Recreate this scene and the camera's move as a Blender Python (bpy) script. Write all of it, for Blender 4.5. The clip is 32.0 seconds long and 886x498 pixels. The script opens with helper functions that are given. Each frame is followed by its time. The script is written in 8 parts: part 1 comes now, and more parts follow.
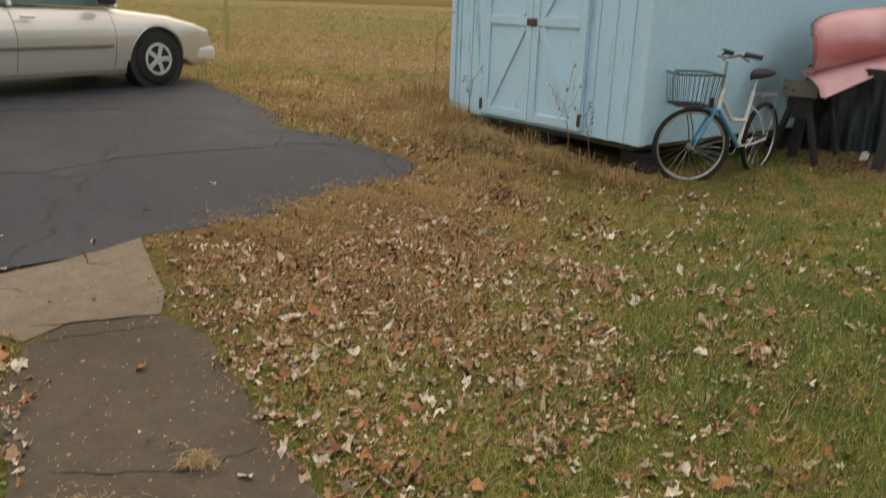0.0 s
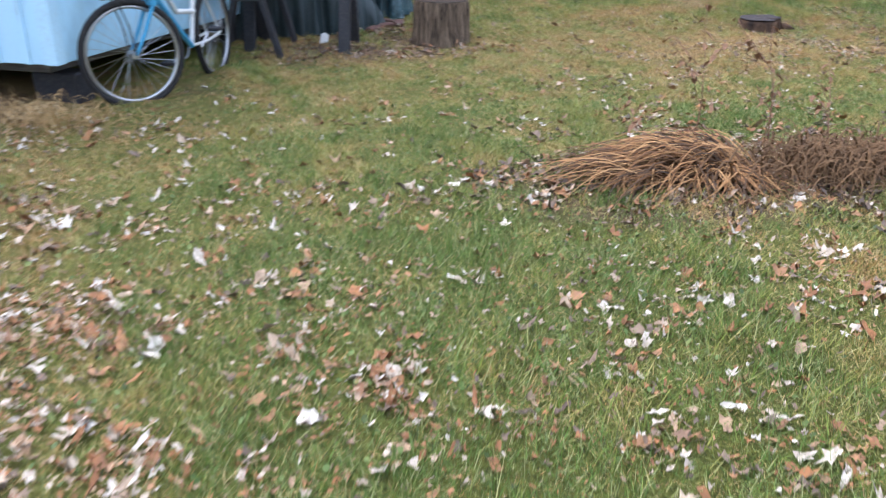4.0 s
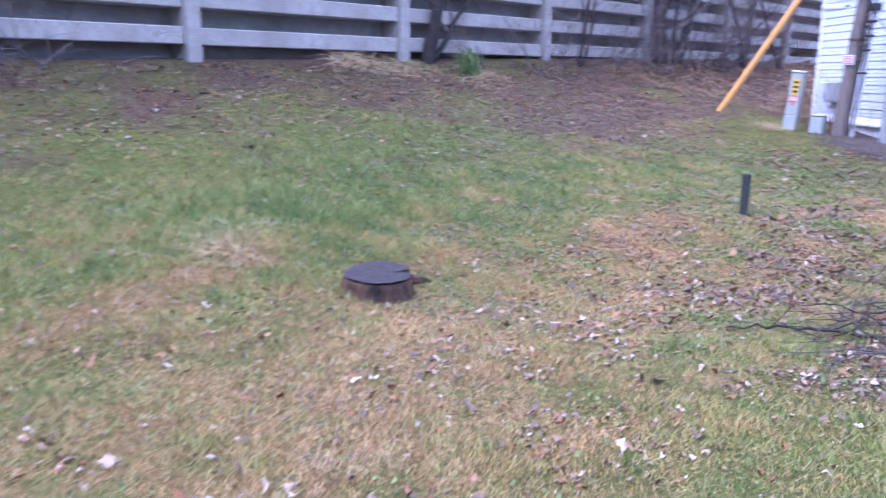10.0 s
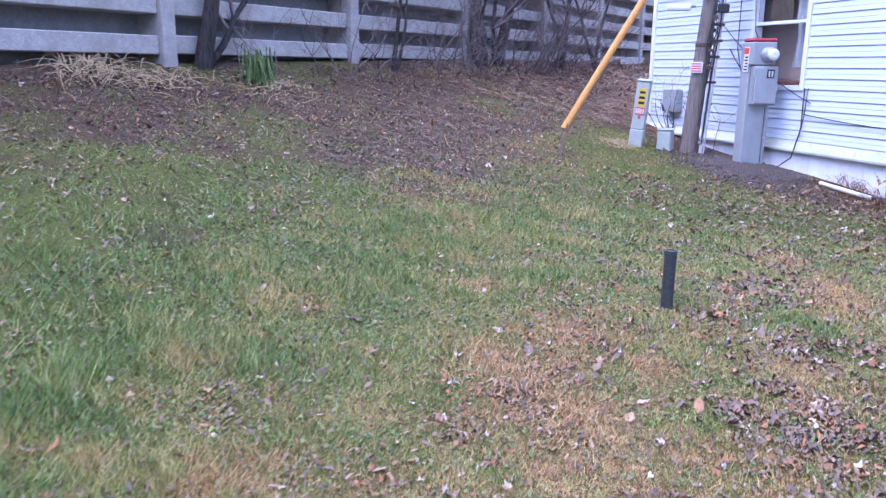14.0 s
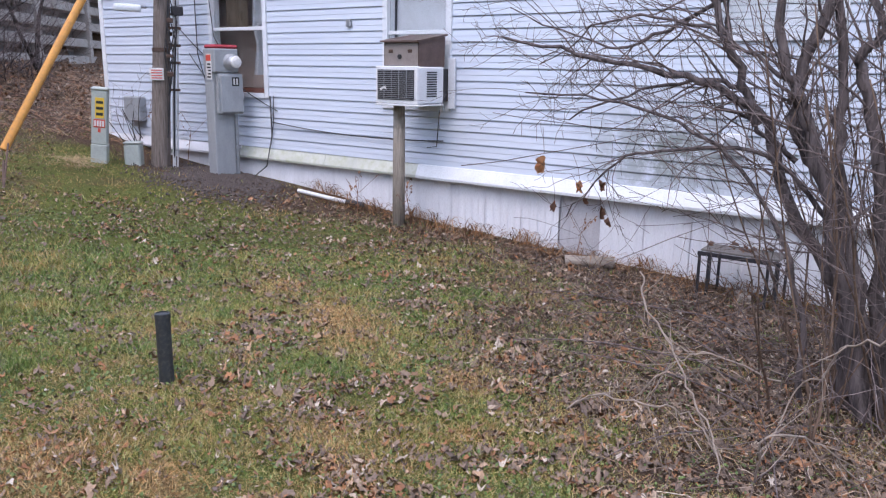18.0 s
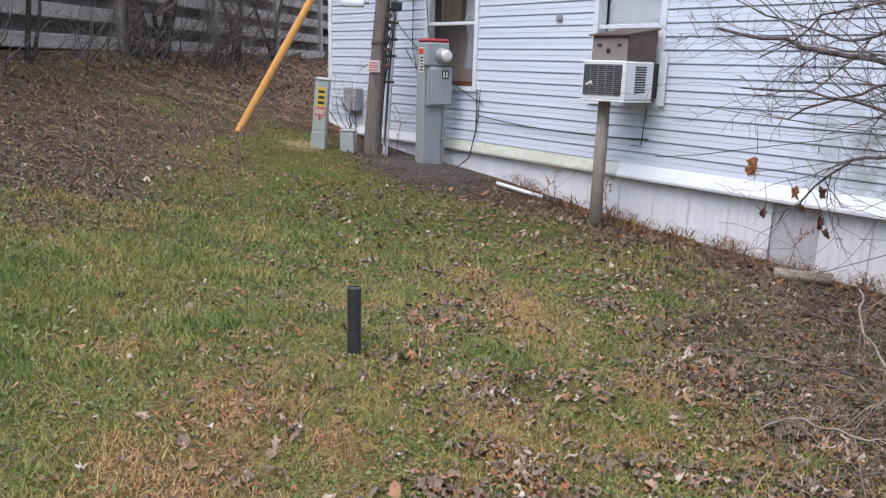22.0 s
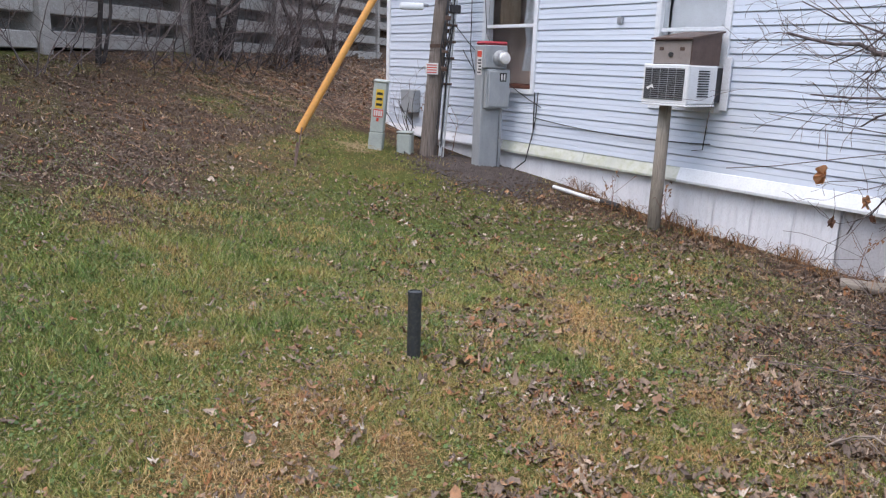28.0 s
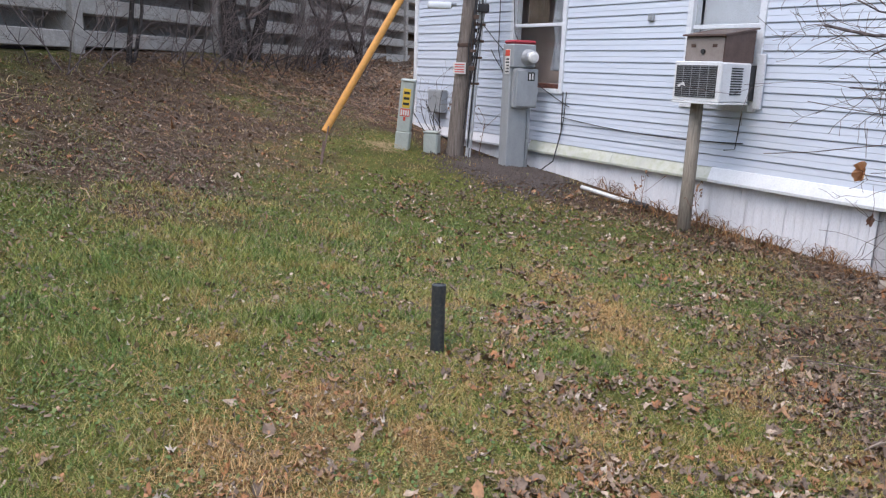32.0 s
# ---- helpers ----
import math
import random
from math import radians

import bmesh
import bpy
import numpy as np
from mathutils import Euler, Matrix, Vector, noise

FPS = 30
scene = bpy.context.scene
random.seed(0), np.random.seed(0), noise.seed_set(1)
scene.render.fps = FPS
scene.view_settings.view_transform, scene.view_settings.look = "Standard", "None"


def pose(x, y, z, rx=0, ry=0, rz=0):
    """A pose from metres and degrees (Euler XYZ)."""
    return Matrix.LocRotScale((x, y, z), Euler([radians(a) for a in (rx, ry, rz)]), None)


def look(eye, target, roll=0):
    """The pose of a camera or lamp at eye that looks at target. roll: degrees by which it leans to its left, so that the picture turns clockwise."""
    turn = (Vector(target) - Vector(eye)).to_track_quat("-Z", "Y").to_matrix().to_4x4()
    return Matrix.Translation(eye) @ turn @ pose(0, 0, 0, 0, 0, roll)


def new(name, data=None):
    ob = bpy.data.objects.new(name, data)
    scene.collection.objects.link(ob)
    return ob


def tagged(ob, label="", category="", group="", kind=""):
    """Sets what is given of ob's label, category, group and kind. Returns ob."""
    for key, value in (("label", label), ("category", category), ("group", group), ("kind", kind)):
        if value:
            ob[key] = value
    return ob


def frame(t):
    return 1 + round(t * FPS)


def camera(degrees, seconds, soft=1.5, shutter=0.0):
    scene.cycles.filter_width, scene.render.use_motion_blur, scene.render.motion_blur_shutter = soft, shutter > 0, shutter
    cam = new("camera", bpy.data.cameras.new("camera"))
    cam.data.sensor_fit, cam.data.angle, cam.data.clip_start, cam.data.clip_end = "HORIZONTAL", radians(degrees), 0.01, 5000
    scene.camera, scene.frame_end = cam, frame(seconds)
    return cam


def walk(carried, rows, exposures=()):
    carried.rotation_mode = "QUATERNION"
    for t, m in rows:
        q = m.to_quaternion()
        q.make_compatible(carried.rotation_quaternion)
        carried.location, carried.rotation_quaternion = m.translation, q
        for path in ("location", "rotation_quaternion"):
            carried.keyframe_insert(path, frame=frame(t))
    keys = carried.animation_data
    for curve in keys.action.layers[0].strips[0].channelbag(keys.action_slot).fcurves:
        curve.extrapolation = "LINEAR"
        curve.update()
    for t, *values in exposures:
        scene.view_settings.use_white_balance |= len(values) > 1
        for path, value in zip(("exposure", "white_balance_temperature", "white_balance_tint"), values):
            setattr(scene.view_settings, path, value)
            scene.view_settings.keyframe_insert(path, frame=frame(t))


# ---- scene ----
cam = camera(59.96, 32.0, soft=1.2, shutter=0.5)
PATH = [
    (0, (-0.384, 0.175, 1.504), (-1.169, 1.913, 0.899), 2.01),
    (0.5, (-0.390, 0.214, 1.542), (-1.183, 1.884, 0.780), 1.99),
    (1, (-0.396, 0.257, 1.638), (-1.194, 1.910, 0.845), 2.38),
    (1.5, (-0.466, 0.352, 1.583), (-1.255, 2.008, 0.786), 2.23),
    (2, (-0.611, 0.524, 1.499), (-1.214, 2.258, 0.705), 1.45),
    (2.5, (-0.690, 0.811, 1.391), (-1.138, 2.589, 0.592), 1.18),
    (3, (-0.762, 1.086, 1.338), (-0.825, 2.921, 0.544), 1.12),
    (3.5, (-0.832, 1.488, 1.270), (-0.525, 3.296, 0.471), 1.30),
    (5.5, (-0.467, 3.046, 1.312), (0.357, 4.684, 0.513), 0.90),
    (6, (-0.370, 3.388, 1.327), (0.513, 5.109, 0.818), 0.61),
    (6.5, (-0.206, 3.796, 1.334), (0.703, 5.523, 0.894), 0.82),
    (7, (-0.070, 4.233, 1.328), (0.863, 5.947, 0.890), 0.86),
    (7.5, (0.076, 4.655, 1.326), (1.089, 6.323, 0.888), 0.66),
    (8, (0.235, 5.097, 1.338), (1.316, 6.722, 0.899), 0.82),
    (8.5, (0.422, 5.538, 1.358), (1.583, 7.105, 0.917), 0.62),
    (9, (0.675, 5.903, 1.365), (2.031, 7.305, 0.922), 0.56),
    (9.5, (0.903, 6.198, 1.409), (2.415, 7.429, 0.964), 0.43),
    (10, (1.210, 6.484, 1.398), (2.923, 7.418, 0.957), 0.32),
    (10.5, (1.492, 6.709, 1.420), (3.284, 7.475, 0.969), 0.31),
    (11, (1.729, 6.969, 1.469), (3.546, 7.668, 1.012), 0.44),
    (11.5, (2.027, 7.113, 1.478), (3.867, 7.752, 1.021), 0.10),
    (12, (2.280, 7.197, 1.508), (4.127, 7.815, 1.053), 0.28),
    (12.5, (2.562, 7.322, 1.552), (4.422, 7.891, 1.089), 0.41),
    (13, (2.863, 7.420, 1.563), (4.735, 7.949, 1.101), 0.49),
    (13.5, (3.153, 7.475, 1.595), (5.031, 7.985, 1.133), 0.58),
    (15.5, (4.064, 7.596, 1.687), (6.012, 7.556, 1.233), 0.28),
    (16, (4.176, 7.573, 1.718), (6.090, 7.213, 1.265), 0.69),
    (16.5, (4.261, 7.547, 1.712), (6.121, 6.965, 1.266), 1.20),
    (17, (4.247, 7.505, 1.726), (6.044, 6.749, 1.278), 1.05),
    (17.5, (4.187, 7.500, 1.740), (5.967, 6.707, 1.290), 0.89),
    (18, (4.183, 7.485, 1.749), (5.963, 6.693, 1.295), 0.93),
    (18.5, (4.166, 7.471, 1.745), (5.956, 6.705, 1.289), 0.95),
    (19, (4.128, 7.469, 1.780), (5.931, 6.737, 1.318), 1.22),
    (19.5, (4.165, 7.450, 1.732), (6.015, 6.836, 1.284), 1.29),
    (20, (4.146, 7.427, 1.740), (6.033, 6.945, 1.286), 1.20),
    (20.5, (4.164, 7.429, 1.722), (6.068, 7.025, 1.265), 1.48),
    (21, (4.194, 7.437, 1.700), (6.109, 7.086, 1.243), 1.60),
    (21.5, (4.172, 7.426, 1.714), (6.091, 7.110, 1.248), 1.58),
    (22, (4.195, 7.421, 1.703), (6.116, 7.122, 1.235), 1.75),
    (22.5, (4.206, 7.426, 1.690), (6.130, 7.145, 1.222), 1.69),
    (23, (4.201, 7.417, 1.691), (6.127, 7.155, 1.221), 1.60),
    (23.5, (4.198, 7.415, 1.694), (6.126, 7.167, 1.223), 1.73),
    (24, (4.201, 7.415, 1.693), (6.130, 7.183, 1.221), 1.74),
    (24.5, (4.181, 7.409, 1.697), (6.112, 7.194, 1.224), 1.69),
    (25, (4.195, 7.405, 1.681), (6.129, 7.206, 1.209), 1.78),
    (25.5, (4.195, 7.401, 1.679), (6.130, 7.216, 1.206), 1.93),
    (26, (4.200, 7.401, 1.674), (6.137, 7.233, 1.203), 2.01),
    (26.5, (4.215, 7.407, 1.670), (6.153, 7.251, 1.201), 1.99),
    (28.5, (4.183, 7.484, 1.742), (6.117, 7.298, 1.266), 1.76),
    (29, (4.191, 7.476, 1.724), (6.123, 7.259, 1.256), 1.79),
    (29.5, (4.249, 7.438, 1.671), (6.187, 7.241, 1.216), 2.36),
    (30, (4.272, 7.440, 1.663), (6.215, 7.307, 1.208), 2.38),
    (30.5, (4.258, 7.449, 1.659), (6.202, 7.352, 1.200), 2.14),
    (31, (4.262, 7.471, 1.642), (6.207, 7.382, 1.186), 1.99),
    (31.5, (4.252, 7.469, 1.652), (6.196, 7.376, 1.193), 1.96),
    (32, (4.243, 7.460, 1.655), (6.187, 7.360, 1.194), 1.97),
]
walk(cam, [(t, look(eye, target, roll)) for t, eye, target, roll in PATH], [(0.0, 0.3, 8300, 9), (1.0, 1.02, 8300, 8), (2.0, 1.15, 7000, 5), (3.0, 1.24, 6150, 7), (5.5, 1.48, 5100, 25), (7.0, 1.68, 4780, 31), (10.0, 1.60, 4680, 34), (13.5, 1.46, 4640, 32), (16.0, 0.92, 5200, 23), (18.0, 0.76, 5550, 19), (22.0, 0.74, 5850, 13), (32.0, 0.74, 5850, 13)])

# ---- world, sun, exposure ----
world = bpy.data.worlds.new("overcast")
scene.world = world
world.use_nodes = True
wn = world.node_tree
sky = wn.nodes.new("ShaderNodeTexSky")
sky.sky_type = "NISHITA"
sky.sun_disc = False
sky.sun_elevation = radians(60)
sky.sun_rotation = radians(-38)
sky.air_density, sky.dust_density, sky.ozone_density = 1.6, 4.0, 1.0
wn.links.new(sky.outputs[0], wn.nodes["Background"].inputs[0])
wn.nodes["Background"].inputs[1].default_value = 0.15
sun = new("sun", bpy.data.lights.new("sun", "SUN"))
sun.data.energy, sun.data.angle, sun.data.color = 1.5, radians(130), (1.0, 0.97, 0.93)
sun.matrix_world = look((0, 0, 0), (-0.05, 0.12, -1.0))


# ---- materials ----
class Nodes:
    """A small shorthand for one procedural material."""

    def __init__(self, name, rough=0.8, metal=0.0, spec=0.3):
        self.m = bpy.data.materials.new(name)
        self.m.use_nodes = True
        self.t = self.m.node_tree
        self.b = self.t.nodes["Principled BSDF"]
        self.b.inputs["Roughness"].default_value = rough
        self.b.inputs["Metallic"].default_value = metal
        self.b.inputs["Specular IOR Level"].default_value = spec
        self.tc = self.t.nodes.new("ShaderNodeTexCoord")

    def add(self, kind):
        return self.t.nodes.new(kind)

    def link(self, a, b):
        self.t.links.new(a, b)

    def noise(self, scale, detail=4.0, rough=0.55, stretch=None, space="Object"):
        n = self.add("ShaderNodeTexNoise")
        n.inputs["Scale"].default_value, n.inputs["Detail"].default_value, n.inputs["Roughness"].default_value = scale, detail, rough
        src = self.tc.outputs[space]
        if stretch:
            mp = self.add("ShaderNodeMapping")
            mp.inputs["Scale"].default_value = stretch
            self.link(src, mp.inputs[0])
            src = mp.outputs[0]
        self.link(src, n.inputs["Vector"])
        return n.outputs["Fac"]

    def ramp(self, fac, stops):
        r = self.add("ShaderNodeValToRGB")
        els = r.color_ramp.elements
        while len(els) < len(stops):
            els.new(0.5)
        for e, (p, c) in zip(els, stops):
            e.position, e.color = p, (*c, 1)
        self.link(fac, r.inputs[0])
        return r.outputs[0]

    def mix(self, fac, a, b, mode="MIX"):
        n = self.add("ShaderNodeMix")
        n.data_type, n.blend_type = "RGBA", mode
        for sock, val in ((n.inputs[0], fac), (n.inputs[6], a), (n.inputs[7], b)):
            if isinstance(val, (int, float)):
                sock.default_value = val
            elif isinstance(val, tuple):
                sock.default_value = (*val, 1)
            else:
                self.link(val, sock)
        return n.outputs[2]

    def math(self, op, a, b=0.5, clamp=False):
        n = self.add("ShaderNodeMath")
        n.operation, n.use_clamp = op, clamp
        for sock, val in ((n.inputs[0], a), (n.inputs[1], b)):
            if isinstance(val, (int, float)):
                sock.default_value = val
            else:
                self.link(val, sock)
        return n.outputs[0]

    def attr(self, name):
        n = self.add("ShaderNodeAttribute")
        n.attribute_name = name
        return n.outputs["Fac"]

    def island(self):
        return self.add("ShaderNodeNewGeometry").outputs["Random Per Island"]

    def random(self):
        return self.add("ShaderNodeObjectInfo").outputs["Random"]

    def color(self, c):
        if isinstance(c, tuple):
            self.b.inputs["Base Color"].default_value = (*c, 1)
        else:
            self.link(c, self.b.inputs["Base Color"])
        return self

    def rough(self, r):
        self.link(r, self.b.inputs["Roughness"])
        return self

    def bump(self, h, strength=0.3, dist=0.01):
        n = self.add("ShaderNodeBump")
        n.inputs["Strength"].default_value, n.inputs["Distance"].default_value = strength, dist
        self.link(h, n.inputs["Height"])
        self.link(n.outputs[0], self.b.inputs["Normal"])
        return self


def worn(name, base, dark=0.7, rough=0.7, metal=0.0, scale=6.0, grain=60.0, stretch=None, bump=0.15, dirt=(0.16, 0.13, 0.1), dirty=0.25, spec=0.3):
    """A painted, metal or plastic surface with blotches, fine grain and some dirt."""
    n = Nodes(name, rough, metal, spec)
    big = n.noise(scale, 5, 0.6, stretch)
    fine = n.noise(grain, 3, 0.6, stretch)
    c = n.mix(n.ramp(big, [(0.3, (0, 0, 0)), (0.7, (1, 1, 1))]), tuple(v * dark for v in base), base)
    c = n.mix(n.math("MULTIPLY", n.ramp(fine, [(0.45, (0, 0, 0)), (0.75, (1, 1, 1))]), dirty), c, dirt)
    n.color(c).bump(fine, bump, 0.004)
    return n.m


def wood(name, light, dark, axis=(18.0, 18.0, 1.2), rough=0.85, bump=0.5):
    n = Nodes(name, rough)
    g = n.noise(4.0, 6, 0.65, axis)
    big = n.noise(1.6, 3)
    c = n.ramp(g, [(0.3, dark), (0.7, light)])
    c = n.mix(n.math("MULTIPLY", big, 0.4), c, tuple(0.6 * v for v in dark))
    n.color(c).bump(g, bump, 0.01)
    return n.m


# ---- building helpers ----
def finish(bm, name, material, smooth=False):
    me = bpy.data.meshes.new(name)
    bm.to_mesh(me)
    bm.free()
    mats = material if isinstance(material, (list, tuple)) else [material]
    for m in mats:
        me.materials.append(m)
    if smooth:
        me.polygons.foreach_set("use_smooth", [True] * len(me.polygons))
    return me


def part(name, bm, material, parent, label="", m=None, smooth=False):
    """Links a bmesh as one mesh object under a thing or part."""
    ob = new(name, finish(bm, name, material, smooth))
    ob.parent = parent
    if m is not None:
        ob.matrix_local = m
    return tagged(ob, label)


def thing(name, m, label, category, group="", kind=""):
    ob = new(name)
    ob.empty_display_size = 0.2
    ob.matrix_world = m
    return tagged(ob, label, category, group, kind)


def solo(name, bm, material, label, category, m=None, group="", kind="", smooth=False):
    ob = new(name, finish(bm, name, material, smooth))
    if m is not None:
        ob.matrix_world = m
    return tagged(ob, label, category, group, kind)


def box(x0, x1, y0, y1, z0, z1, bevel=0.0, bm=None, seg=1):
    bm2 = bmesh.new()
    bmesh.ops.create_cube(bm2, size=1)
    bmesh.ops.scale(bm2, vec=(x1 - x0, y1 - y0, z1 - z0), verts=bm2.verts)
    bmesh.ops.translate(bm2, vec=((x0 + x1) / 2, (y0 + y1) / 2, (z0 + z1) / 2), verts=bm2.verts)
    if bevel:
        bmesh.ops.bevel(bm2, geom=bm2.edges[:], offset=bevel, segments=seg, profile=0.6, affect="EDGES")
    return join(bm, bm2)


def join(bm, bm2):
    if bm is None:
        return bm2
    tmp = bpy.data.meshes.new("tmp")
    bm2.to_mesh(tmp)
    bm2.free()
    bm.from_mesh(tmp)
    bpy.data.meshes.remove(tmp)
    return bm


def tube(points, radii, sides=8, bm=None, caps=True):
    """A tapered tube along a row of points."""
    bm = bm or bmesh.new()
    pts = [Vector(p) for p in points]
    if isinstance(radii, (int, float)):
        radii = [radii] * len(pts)
    rings, ref = [], None
    for i, p in enumerate(pts):
        d = (pts[min(i + 1, len(pts) - 1)] - pts[max(i - 1, 0)]).normalized()
        if ref is None:
            ref = d.orthogonal().normalized()
        ref = (ref - d * ref.dot(d)).normalized()
        side = d.cross(ref)
        rings.append([bm.verts.new(p + radii[i] * (math.cos(a) * ref + math.sin(a) * side)) for a in (2 * math.pi * k / sides for k in range(sides))])
    for a, b in zip(rings, rings[1:]):
        for k in range(sides):
            bm.faces.new((a[k], a[(k + 1) % sides], b[(k + 1) % sides], b[k]))
    if caps:
        bm.faces.new(rings[0][::-1])
        bm.faces.new(rings[-1])
    return bm


def lathe(profile, sides=24, bm=None, wob=None):
    """A turned body about z from (radius, z) pairs; wob(angle, k) scales the radius."""
    bm = bm or bmesh.new()
    rings = []
    for k, (r, z) in enumerate(profile):
        rings.append([bm.verts.new((r * s * math.cos(a), r * s * math.sin(a), z)) for a, s in ((2 * math.pi * i / sides, wob(2 * math.pi * i / sides, k) if wob else 1.0) for i in range(sides))])
    for a, b in zip(rings, rings[1:]):
        for k in range(sides):
            bm.faces.new((a[k], a[(k + 1) % sides], b[(k + 1) % sides], b[k]))
    bm.faces.new(rings[0][::-1])
    bm.faces.new(rings[-1])
    return bm


def prism(outline, y0, y1, bm=None, bevel=0.0):
    """An outline in x and z, drawn out along y."""
    bm2 = bmesh.new()
    f = bm2.faces.new([bm2.verts.new((x, y0, z)) for x, z in outline])
    r = bmesh.ops.extrude_face_region(bm2, geom=[f])
    bmesh.ops.translate(bm2, vec=(0, y1 - y0, 0), verts=[v for v in r["geom"] if isinstance(v, bmesh.types.BMVert)])
    bmesh.ops.recalc_face_normals(bm2, faces=bm2.faces)
    if bevel:
        bmesh.ops.bevel(bm2, geom=bm2.edges[:], offset=bevel, segments=1, affect="EDGES")
    return join(bm, bm2)


def mesh_from(name, verts, faces, material, smooth=False):
    me = bpy.data.meshes.new(name)
    me.from_pydata(verts, [], faces)
    me.materials.append(material)
    if smooth:
        me.polygons.foreach_set("use_smooth", [True] * len(me.polygons))
    return me


# ---- plan ----
FENCE_O = np.array((5.06, 14.90))          # first upright of the crib wall
FENCE_D = np.array((0.9513, -0.3084))      # along it
FENCE_N = np.array((-0.3084, -0.9513))     # towards the yard
BAY = 3.365
HOUSE_N = np.array((0.5022, -0.8648))      # into the house
HOUSE_D = 1.897
HOUSE_W = np.array((0.8648, 0.5022))       # along the wall


def soft(v, k):
    return np.log1p(np.exp(np.clip(v / k, -30, 30))) * k


def ground_z(x, y):
    """Height of the lawn: level by the drive, rising in a bank to the crib wall."""
    x, y = np.asarray(x, float), np.asarray(y, float)
    u = (x - FENCE_O[0]) * FENCE_D[0] + (y - FENCE_O[1]) * FENCE_D[1]
    d = (x - FENCE_O[0]) * FENCE_N[0] + (y - FENCE_O[1]) * FENCE_N[1]
    dd = np.clip(np.where(u < -9, np.clip(d, 0, 30) + 3.0 * (-9 - u), d), 0, 30)
    z = 0.09 / (1 + np.exp((dd - 9.5) / 0.7)) + 0.153 * soft(6.2 - dd, 0.6) + 0.077 * soft(4 - dd, 0.6) + 0.148 * soft(1.2 - dd, 0.4)
    z = z + 0.0204 * soft(np.clip(u, -30, 16) - 1, 1.5) / (1 + np.exp(dd - 9))
    a = soft(-x - 2.6 + 0.3 * (y - 5), 0.5)
    z = z + 0.5 * np.tanh(0.22 * a) / (1 + np.exp(-(dd - 3) * 2))
    z = z - 0.05 * np.exp(-((x - 4.9) ** 2 + (y - 8.75) ** 2) / 0.35) + 0.085 * np.exp(-((x - 7.7) ** 2 + (y - 6.9) ** 2) / 1.7) + 0.10 * np.exp(-((x - 13.1) ** 2 + (y - 5.8) ** 2) / 1.8)
    z = z + 2.9 * np.clip((-d - 0.5) / 0.6, 0, 1) * np.clip((u + 10.5) / 1.5, 0, 1)
    return z


def gz(x, y):
    return float(ground_z(x, y))


def fence_at(u, d=0.0):
    p = FENCE_O + FENCE_D * u + FENCE_N * d
    return float(p[0]), float(p[1])


def basis(ox, oy, oz, ax):
    """A pose at a point with its x axis along ax in plan."""
    return pose(ox, oy, oz, 0, 0, math.degrees(math.atan2(ax[1], ax[0])))


HOUSE_M = basis(HOUSE_N[0] * HOUSE_D, HOUSE_N[1] * HOUSE_D, 0, -HOUSE_W)   # x to the right along the wall, y into the house


def house_pt(s, y, z):
    return HOUSE_M @ Vector((-s, y, z))


# ---- material library ----
def ground_material():
    n = Nodes("lawn_soil", 0.95, 0, 0.15)
    dry, dirt = n.attr("dry"), n.attr("dirt")
    big, mid, fine = n.noise(0.9, 4), n.noise(7.0, 5, 0.65), n.noise(110.0, 4, 0.75)
    green = n.ramp(fine, [(0.3, (0.035, 0.040, 0.010)), (0.5, (0.105, 0.115, 0.024)), (0.72, (0.22, 0.225, 0.055))])
    tan = n.ramp(fine, [(0.3, (0.055, 0.036, 0.016)), (0.5, (0.17, 0.108, 0.042)), (0.72, (0.36, 0.24, 0.105))])
    soil = n.ramp(fine, [(0.3, (0.024, 0.016, 0.011)), (0.5, (0.095, 0.060, 0.038)), (0.75, (0.22, 0.145, 0.090))])
    k = n.math("ADD", dry, n.math("MULTIPLY", n.math("SUBTRACT", mid, 0.5), 1.6))
    k2 = n.math("ADD", dirt, n.math("MULTIPLY", n.math("SUBTRACT", big, 0.5), 1.0))
    c = n.mix(n.ramp(k, [(0.42, (0, 0, 0)), (0.78, (1, 1, 1))]), green, tan)
    c = n.mix(n.ramp(k2, [(0.35, (0, 0, 0)), (0.62, (1, 1, 1))]), c, soil)
    n.color(c).bump(n.math("ADD", fine, n.math("MULTIPLY", mid, 1.5)), 0.9, 0.03)
    return n.m


def blade_material():
    n = Nodes("grass_blades", 0.6, 0, 0.35)
    a, r = n.attr("tone"), n.island()
    c = n.ramp(a, [(0.03, (0.100, 0.175, 0.024)), (0.2, (0.21, 0.25, 0.038)), (0.36, (0.30, 0.285, 0.062)), (0.52, (0.40, 0.285, 0.095)), (0.7, (0.43, 0.215, 0.070)), (0.85, (0.52, 0.32, 0.12)), (1.0, (0.55, 0.42, 0.23))])
    c = n.mix(n.ramp(r, [(0.0, (0.9, 0.9, 0.9)), (0.4, (0, 0, 0))]), c, (0.035, 0.031, 0.010))
    n.color(n.mix(n.ramp(r, [(0.64, (0, 0, 0)), (1.0, (0.5, 0.5, 0.5))]), c, (0.60, 0.54, 0.29)))
    return n.m


